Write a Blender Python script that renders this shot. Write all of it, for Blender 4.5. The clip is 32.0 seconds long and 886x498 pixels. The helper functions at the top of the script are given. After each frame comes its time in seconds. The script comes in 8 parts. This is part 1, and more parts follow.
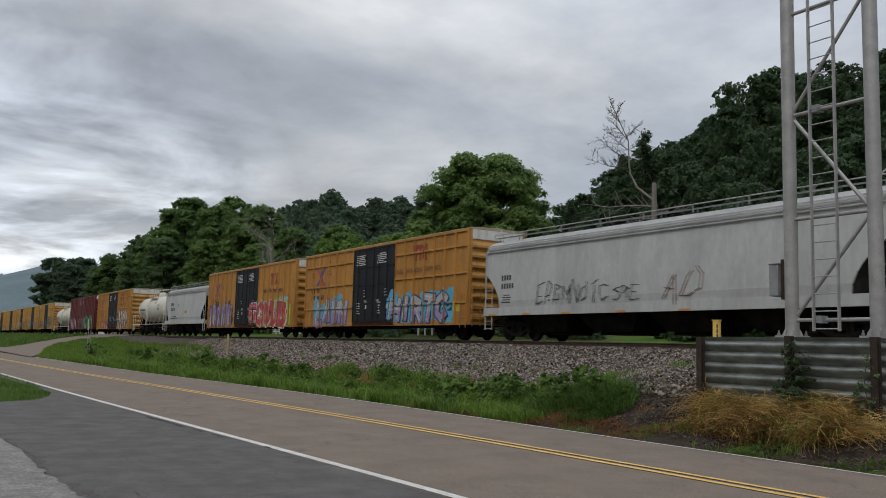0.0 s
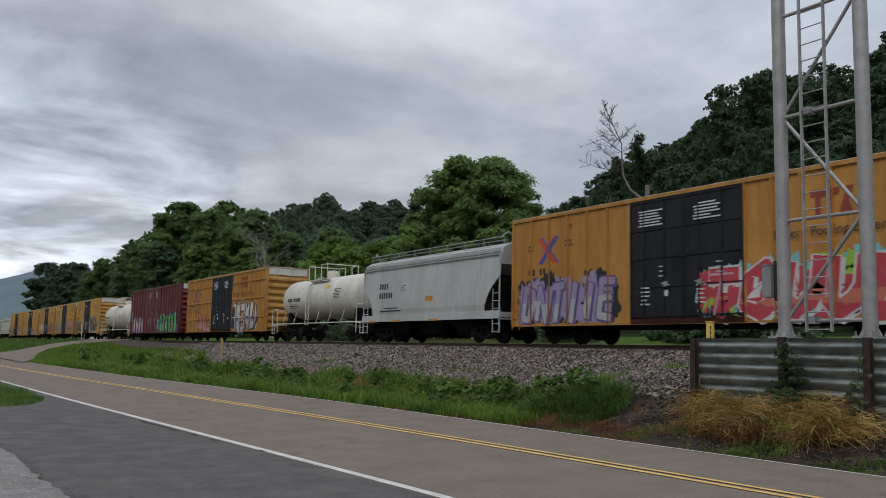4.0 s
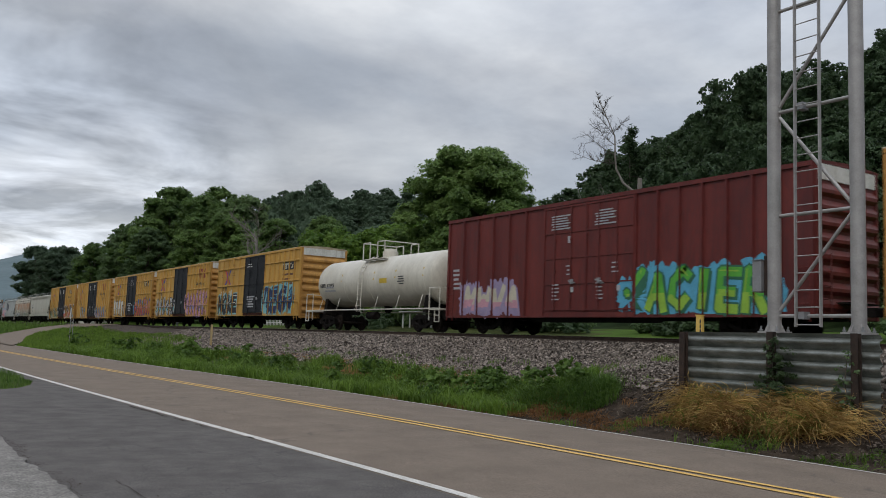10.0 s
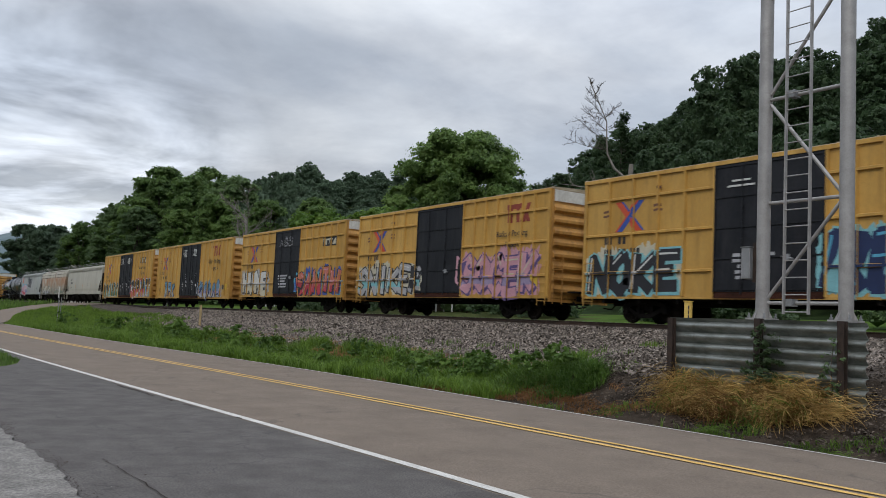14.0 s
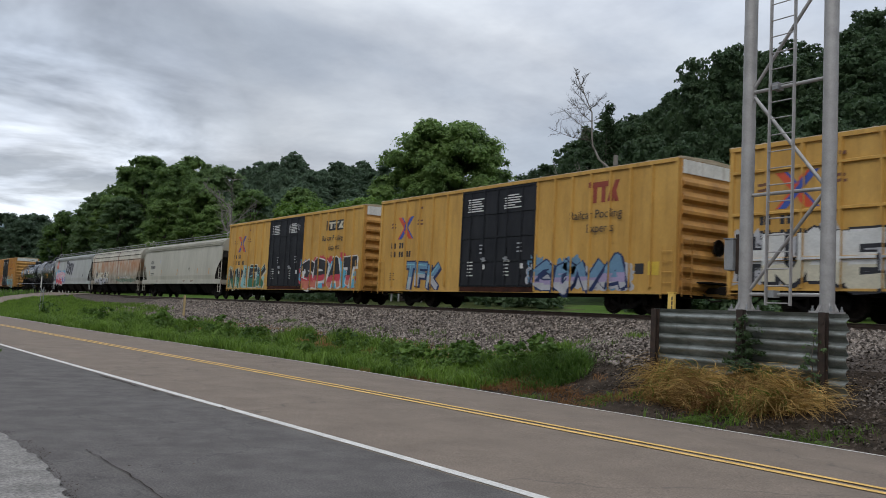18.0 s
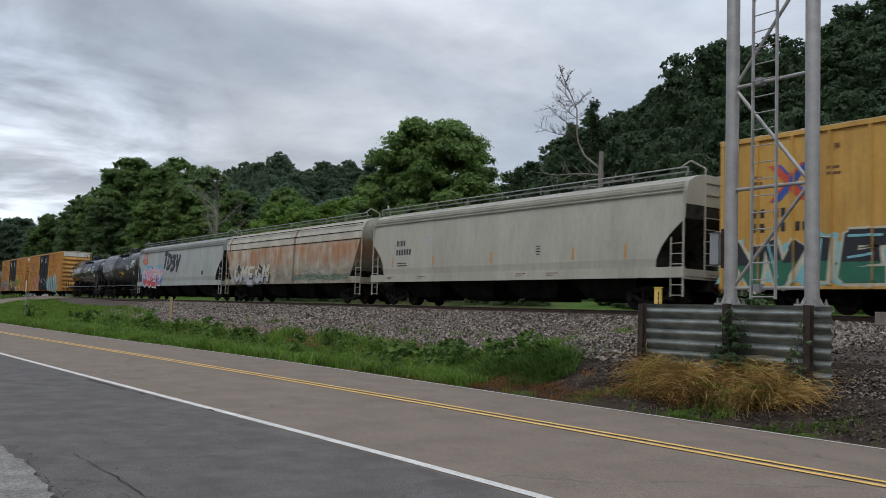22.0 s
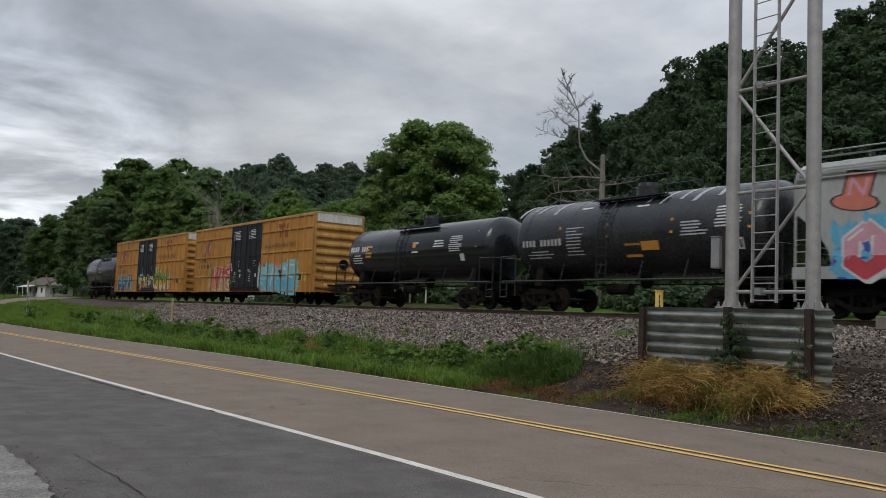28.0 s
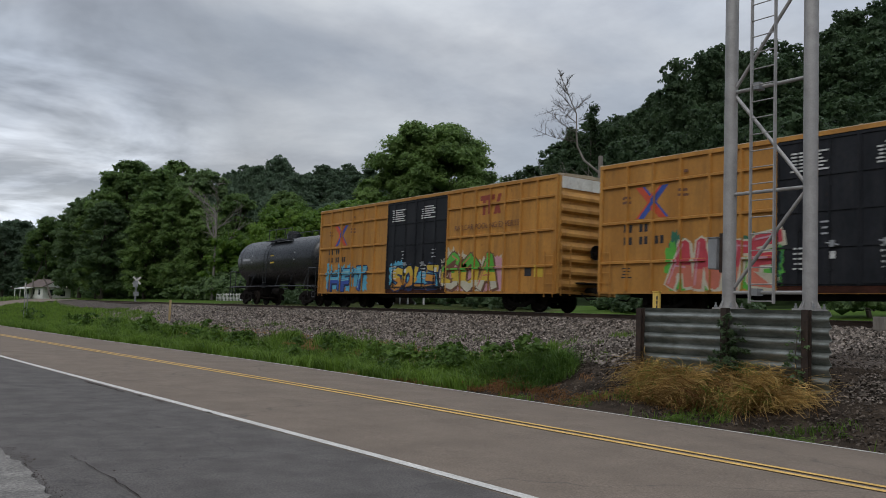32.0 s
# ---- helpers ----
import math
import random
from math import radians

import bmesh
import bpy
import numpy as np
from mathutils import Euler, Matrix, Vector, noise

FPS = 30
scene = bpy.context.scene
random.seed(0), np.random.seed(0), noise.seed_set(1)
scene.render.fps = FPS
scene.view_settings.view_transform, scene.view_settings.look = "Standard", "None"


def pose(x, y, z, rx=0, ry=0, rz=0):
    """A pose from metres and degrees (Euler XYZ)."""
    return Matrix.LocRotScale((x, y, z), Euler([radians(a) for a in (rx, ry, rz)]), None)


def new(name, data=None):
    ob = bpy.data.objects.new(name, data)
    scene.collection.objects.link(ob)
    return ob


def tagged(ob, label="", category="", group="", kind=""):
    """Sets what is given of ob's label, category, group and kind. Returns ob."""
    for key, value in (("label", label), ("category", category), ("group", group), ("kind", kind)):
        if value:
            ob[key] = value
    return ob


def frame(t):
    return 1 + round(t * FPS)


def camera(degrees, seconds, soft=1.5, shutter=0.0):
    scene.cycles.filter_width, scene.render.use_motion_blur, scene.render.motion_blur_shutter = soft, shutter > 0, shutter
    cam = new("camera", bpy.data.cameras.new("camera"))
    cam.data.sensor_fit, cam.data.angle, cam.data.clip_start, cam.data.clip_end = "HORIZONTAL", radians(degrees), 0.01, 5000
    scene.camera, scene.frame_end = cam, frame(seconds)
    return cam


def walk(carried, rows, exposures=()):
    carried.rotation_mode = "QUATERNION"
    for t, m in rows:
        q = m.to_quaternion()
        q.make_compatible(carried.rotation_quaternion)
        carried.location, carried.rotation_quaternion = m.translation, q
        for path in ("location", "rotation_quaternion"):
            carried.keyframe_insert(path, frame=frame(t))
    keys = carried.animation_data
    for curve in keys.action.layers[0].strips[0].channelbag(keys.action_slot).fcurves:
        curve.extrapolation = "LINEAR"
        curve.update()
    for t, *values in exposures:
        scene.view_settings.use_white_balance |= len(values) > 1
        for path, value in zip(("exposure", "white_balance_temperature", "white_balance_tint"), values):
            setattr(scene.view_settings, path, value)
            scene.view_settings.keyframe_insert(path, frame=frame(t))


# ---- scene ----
RAIL_Z = 1.83          # top of the rails above the road's centre line
TRACK_Y = 23.42        # centre line of the track
cam = camera(53.97, 32.0, soft=0.9, shutter=0.25)
PATH = [
    (0.0, pose(0.015, -0.017, 1.520, 96.375, -1.536, 57.893)),
    (0.5, pose(0.019, -0.019, 1.519, 96.434, -1.445, 57.924)),
    (1.0, pose(0.026, -0.022, 1.517, 96.473, -1.352, 57.929)),
    (1.5, pose(0.033, -0.025, 1.514, 96.518, -1.224, 57.879)),
    (2.0, pose(0.037, -0.027, 1.510, 96.530, -1.124, 57.855)),
    (2.5, pose(0.039, -0.027, 1.508, 96.503, -1.074, 57.785)),
    (3.0, pose(0.037, -0.027, 1.507, 96.534, -1.130, 57.739)),
    (3.5, pose(0.034, -0.025, 1.508, 96.585, -1.178, 57.596)),
    (5.5, pose(0.024, -0.016, 1.512, 96.642, -1.429, 57.431)),
    (6.0, pose(0.022, -0.017, 1.511, 96.676, -1.612, 57.358)),
    (6.5, pose(0.019, -0.018, 1.510, 96.720, -1.755, 57.341)),
    (7.0, pose(0.018, -0.018, 1.507, 96.741, -1.874, 57.334)),
    (7.5, pose(0.017, -0.018, 1.506, 96.711, -1.904, 57.272)),
    (8.0, pose(0.017, -0.018, 1.507, 96.548, -1.886, 57.206)),
    (8.5, pose(0.016, -0.018, 1.507, 96.371, -1.949, 57.135)),
    (9.0, pose(0.017, -0.019, 1.507, 96.223, -1.997, 57.041)),
    (9.5, pose(0.017, -0.020, 1.507, 96.083, -2.065, 56.958)),
    (10.0, pose(0.016, -0.019, 1.507, 95.945, -2.109, 56.876)),
    (10.5, pose(0.014, -0.017, 1.508, 95.791, -2.104, 56.785)),
    (11.0, pose(0.012, -0.014, 1.508, 95.658, -2.138, 56.695)),
    (11.5, pose(0.009, -0.012, 1.507, 95.486, -2.187, 56.637)),
    (12.0, pose(0.006, -0.011, 1.506, 95.278, -2.209, 56.632)),
    (12.5, pose(0.004, -0.010, 1.505, 95.115, -2.231, 56.555)),
    (13.0, pose(0.005, -0.010, 1.503, 95.019, -2.379, 56.446)),
    (13.5, pose(0.006, -0.011, 1.501, 94.945, -2.568, 56.309)),
    (14.0, pose(0.009, -0.013, 1.500, 94.888, -2.780, 56.170)),
    (14.5, pose(0.012, -0.014, 1.499, 94.843, -2.793, 56.066)),
    (16.5, pose(0.022, -0.011, 1.506, 94.612, -2.860, 55.609)),
    (17.0, pose(0.023, -0.014, 1.505, 94.509, -2.854, 55.489)),
    (17.5, pose(0.023, -0.016, 1.505, 94.421, -2.899, 55.343)),
    (18.0, pose(0.023, -0.017, 1.505, 94.306, -2.851, 55.185)),
    (18.5, pose(0.024, -0.015, 1.506, 94.202, -2.737, 55.034)),
    (19.0, pose(0.024, -0.012, 1.507, 94.170, -2.527, 54.915)),
    (19.5, pose(0.025, -0.011, 1.508, 94.164, -2.413, 54.783)),
    (20.0, pose(0.028, -0.013, 1.508, 94.170, -2.281, 54.651)),
    (20.5, pose(0.030, -0.016, 1.507, 94.196, -2.236, 54.524)),
    (21.0, pose(0.032, -0.019, 1.506, 94.206, -2.191, 54.389)),
    (21.5, pose(0.034, -0.020, 1.506, 94.216, -2.094, 54.316)),
    (22.0, pose(0.036, -0.018, 1.506, 94.222, -2.021, 54.399)),
    (22.5, pose(0.038, -0.017, 1.507, 94.238, -2.076, 54.453)),
    (23.0, pose(0.042, -0.017, 1.507, 94.282, -2.056, 54.677)),
    (23.5, pose(0.047, -0.018, 1.507, 94.295, -2.092, 54.750)),
    (24.0, pose(0.053, -0.019, 1.504, 94.305, -2.214, 54.749)),
    (24.5, pose(0.055, -0.020, 1.502, 94.305, -2.275, 54.705)),
    (25.0, pose(0.055, -0.021, 1.501, 94.352, -2.300, 54.627)),
    (25.5, pose(0.054, -0.022, 1.501, 94.368, -2.297, 54.493)),
    (27.5, pose(0.049, -0.022, 1.499, 94.412, -2.238, 54.306)),
    (28.0, pose(0.046, -0.021, 1.501, 94.382, -2.283, 54.469)),
    (28.5, pose(0.043, -0.021, 1.503, 94.412, -2.305, 54.575)),
    (29.0, pose(0.042, -0.020, 1.505, 94.419, -2.315, 54.619)),
    (29.5, pose(0.044, -0.018, 1.505, 94.425, -2.332, 54.631)),
    (30.0, pose(0.046, -0.015, 1.504, 94.452, -2.407, 54.615)),
    (30.5, pose(0.049, -0.013, 1.503, 94.458, -2.422, 54.607)),
    (31.0, pose(0.052, -0.012, 1.502, 94.461, -2.410, 54.546)),
    (31.5, pose(0.053, -0.013, 1.500, 94.466, -2.365, 54.430)),
    (32.0, pose(0.054, -0.013, 1.498, 94.478, -2.206, 54.344)),
]
EXPOSURES = [(0.0, 0.17, 6750, 10), (1.0, 0.0, 6700, 10), (2.0, 0.03, 6650, 10), (3.0, 0.1, 6600, 10), (6.0, 0.17, 6400, 10), (8.0, 0.17, 6475, 10), (9.0, 0.18, 6550, 10), (11.0, 0.2, 6720, 10), (12.0, 0.2, 6650, 10), (13.0, 0.42, 6600, 10), (17.0, 0.38, 6500, 10), (19.0, 0.38, 6500, 10), (22.0, 0.36, 6450, 10), (23.0, 0.38, 6450, 10), (24.0, 0.04, 6450, 10), (25.0, 0.13, 6450, 10), (28.0, 0.22, 6800, 10), (29.0, 0.35, 6850, 10), (30.0, 0.68, 7000, 10), (31.0, 0.6, 7000, 10), (32.0, 0.1, 6600, 10)]
walk(cam, PATH, EXPOSURES)

# ---- world: overcast daylight ----
def nodes_of(tree):
    tree.nodes.clear()
    def add(what, **values):
        n = tree.nodes.new(what)
        for key, value in values.items():
            if key == "op":
                n.operation = value
            elif key == "blend":
                n.blend_type = value
            elif key == "kind":
                n.data_type = value
            else:
                n.inputs[int(key[1:])].default_value = value
        return n
    def join(a, b, out=0, to=0):
        tree.links.new(a.outputs[out], b.inputs[to])
    return add, join


def ramp(add, stops):
    r = add("ShaderNodeValToRGB")
    e = r.color_ramp.elements
    while len(e) < len(stops):
        e.new(0.5)
    for k, (pos, col) in zip(e, stops):
        k.position = pos
        k.color = (*col, 1)
    return r


SUN_ELEVATION, SUN_AZIMUTH = radians(48), radians(150)
world = bpy.data.worlds.new("sky")
scene.world = world
world.use_nodes = True
add, join = nodes_of(world.node_tree)
sky = add("ShaderNodeTexSky")
sky.sky_type = "NISHITA"
sky.sun_disc = False
sky.sun_elevation, sky.sun_rotation = SUN_ELEVATION, SUN_AZIMUTH
coord = add("ShaderNodeTexCoord")
split = add("ShaderNodeSeparateXYZ")
join(coord, split)
# clouds lie on a flat layer overhead
rise = add("ShaderNodeMath", op="MAXIMUM", _1=0.0)
join(split, rise, 2)
lift = add("ShaderNodeMath", op="ADD", _1=0.13)
join(rise, lift)
cx, cy = add("ShaderNodeMath", op="DIVIDE"), add("ShaderNodeMath", op="DIVIDE")
join(split, cx, 0)
join(split, cy, 1)
join(lift, cx, 0, 1)
join(lift, cy, 0, 1)
flat = add("ShaderNodeCombineXYZ", _2=0.35)
join(cx, flat)
join(cy, flat, 0, 1)
big = add("ShaderNodeTexNoise", _2=0.55, _3=7.0, _4=0.54, _8=0.25)
join(flat, big)
bank = ramp(add, [(0.32, (0.21, 0.246, 0.30)), (0.50, (0.315, 0.348, 0.402)), (0.62, (0.445, 0.472, 0.512)), (0.76, (0.68, 0.69, 0.705))])
join(big, bank)
fine = add("ShaderNodeTexNoise", _2=1.6, _3=6.0, _4=0.62, _8=0.2)
join(flat, fine)
wisp = ramp(add, [(0.32, (0.84, 0.84, 0.855)), (0.68, (1.17, 1.17, 1.16))])
join(fine, wisp)
both = add("ShaderNodeMix", kind="RGBA", blend="MULTIPLY", _0=1.0)
join(bank, both, 0, 6)
join(wisp, both, 0, 7)
# the deck is thinner overhead than near the hills
over = add("ShaderNodeMapRange", _1=0.30, _2=0.95, _3=1.0, _4=3.1)
join(rise, over)
deck = add("ShaderNodeMix", kind="RGBA", blend="MULTIPLY", _0=1.0)
join(both, deck, 2, 6)
join(over, deck, 0, 7)
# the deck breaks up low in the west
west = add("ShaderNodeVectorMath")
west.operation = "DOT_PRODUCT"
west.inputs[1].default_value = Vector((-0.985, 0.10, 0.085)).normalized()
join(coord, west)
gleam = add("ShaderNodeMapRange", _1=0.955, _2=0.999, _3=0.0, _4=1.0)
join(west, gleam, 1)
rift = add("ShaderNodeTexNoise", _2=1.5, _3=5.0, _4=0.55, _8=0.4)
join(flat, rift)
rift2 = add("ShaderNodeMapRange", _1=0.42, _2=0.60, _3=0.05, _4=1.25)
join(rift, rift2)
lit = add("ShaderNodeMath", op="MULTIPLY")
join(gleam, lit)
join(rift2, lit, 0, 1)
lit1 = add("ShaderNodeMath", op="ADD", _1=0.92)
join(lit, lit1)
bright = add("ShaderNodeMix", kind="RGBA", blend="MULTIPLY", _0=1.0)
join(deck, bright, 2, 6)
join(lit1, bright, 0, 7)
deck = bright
# and it thins to the north
north = add("ShaderNodeVectorMath")
north.operation = "DOT_PRODUCT"
north.inputs[1].default_value = Vector((-0.35, 0.80, 0.50)).normalized()
join(coord, north)
thin = add("ShaderNodeMapRange", _1=0.70, _2=1.0, _3=0.97, _4=1.42)
join(north, thin, 1)
clear = add("ShaderNodeMix", kind="RGBA", blend="MULTIPLY", _0=1.0)
join(deck, clear, 2, 6)
join(thin, clear, 0, 7)
deck = clear
veil = add("ShaderNodeMix", kind="RGBA", _0=0.93)
dim = add("ShaderNodeMix", kind="RGBA", blend="MULTIPLY", _0=1.0)
dim.inputs[7].default_value = (0.12, 0.12, 0.12, 1)
join(sky, dim, 0, 6)
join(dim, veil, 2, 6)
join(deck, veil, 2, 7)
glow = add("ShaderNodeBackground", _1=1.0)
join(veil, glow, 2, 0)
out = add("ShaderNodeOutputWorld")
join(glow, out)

sun = new("sun", bpy.data.lights.new("sun", "SUN"))
sun.data.energy, sun.data.angle, sun.data.color = 0.7, radians(25), (1.0, 0.97, 0.93)
sun.rotation_euler = (radians(90) - SUN_ELEVATION, 0, radians(180) - SUN_AZIMUTH)

# ---- materials ----
def surface(name, a, b, size=0.4, rough=0.7, metal=0.0, bump=0.25, grain=12.0, grit=0.12, vary=0.0, streak=1.0, spec=0.5):
    """A base colour between a and b in patches of about size metres, fine grain and relief on top; vary: difference from piece to piece."""
    m = bpy.data.materials.new(name)
    m.use_nodes = True
    add, join = nodes_of(m.node_tree)
    c = add("ShaderNodeTexCoord")
    mp = add("ShaderNodeMapping")
    mp.inputs[3].default_value = (1, 1, 1 / streak)
    join(c, mp, 3)
    n1 = add("ShaderNodeTexNoise", _2=1.0 / size, _3=5.0, _4=0.6)
    n2 = add("ShaderNodeTexNoise", _2=grain / size, _3=3.0, _4=0.6)
    join(mp, n1)
    join(mp, n2)
    r = ramp(add, [(0.36, a), (0.66, b)])
    join(n1, r)
    g = ramp(add, [(0.34, (1 - grit,) * 3), (0.66, (1 + grit,) * 3)])
    join(n2, g)
    mul = add("ShaderNodeMix", kind="RGBA", blend="MULTIPLY", _0=1.0)
    join(r, mul, 0, 6)
    join(g, mul, 0, 7)
    bs = add("ShaderNodeBsdfPrincipled")
    last = (mul, 2)
    if vary:
        info = add("ShaderNodeObjectInfo")
        geo = add("ShaderNodeNewGeometry")
        two = add("ShaderNodeMath", op="ADD")
        join(info, two, 5)
        join(geo, two, 8, 1)
        fr = add("ShaderNodeMath", op="FRACT")
        join(two, fr)
        mr = add("ShaderNodeMapRange", _1=0.0, _2=1.0, _3=1 - vary, _4=1 + vary)
        join(fr, mr)
        m2 = add("ShaderNodeMix", kind="RGBA", blend="MULTIPLY", _0=1.0)
        join(mul, m2, 2, 6)
        join(mr, m2, 0, 7)
        last = (m2, 2)
    join(last[0], bs, last[1], 0)
    rr = add("ShaderNodeMapRange", _1=0.3, _2=0.7, _3=max(0.04, rough - 0.1), _4=min(1, rough + 0.1))
    join(n2, rr)
    join(rr, bs, 0, 2)
    bs.inputs["Metallic"].default_value = metal
    bs.inputs["Specular IOR Level"].default_value = spec
    if bump:
        bp = add("ShaderNodeBump", _0=bump, _1=0.02)
        join(n2, bp, 0, bp.inputs.find("Height"))
        join(bp, bs, 0, bs.inputs.find("Normal"))
    o = add("ShaderNodeOutputMaterial")
    join(bs, o)
    return m


def leafy(name, a, b, rough=0.55, clump=0.45):
    m = bpy.data.materials.new(name)
    m.use_nodes = True
    add, join = nodes_of(m.node_tree)
    geo = add("ShaderNodeNewGeometry")
    c = add("ShaderNodeTexCoord")
    info = add("ShaderNodeObjectInfo")
    n = add("ShaderNodeTexNoise", _2=clump, _3=3.0)
    join(c, n, 3)
    s = add("ShaderNodeMath", op="ADD")
    join(n, s)
    k = add("ShaderNodeMapRange", _1=0, _2=1, _3=-0.15, _4=0.15)
    join(geo, k, 8)
    join(k, s, 0, 1)
    s2 = add("ShaderNodeMath", op="ADD")
    k2 = add("ShaderNodeMapRange", _1=0, _2=1, _3=-0.16, _4=0.16)
    join(info, k2, 5)
    join(s, s2)
    join(k2, s2, 0, 1)
    r = ramp(add, [(0.25, a), (0.75, b)])
    join(s2, r)
    bs = add("ShaderNodeBsdfPrincipled", _2=rough)
    bs.inputs["Specular IOR Level"].default_value = 0.25
    join(r, bs)
    tr = add("ShaderNodeBsdfTranslucent")
    join(r, tr)
    mx = add("ShaderNodeMixShader", _0=0.48)
    join(bs, mx, 0, 1)
    join(tr, mx, 0, 2)
    o = add("ShaderNodeOutputMaterial")
    join(mx, o)
    return m


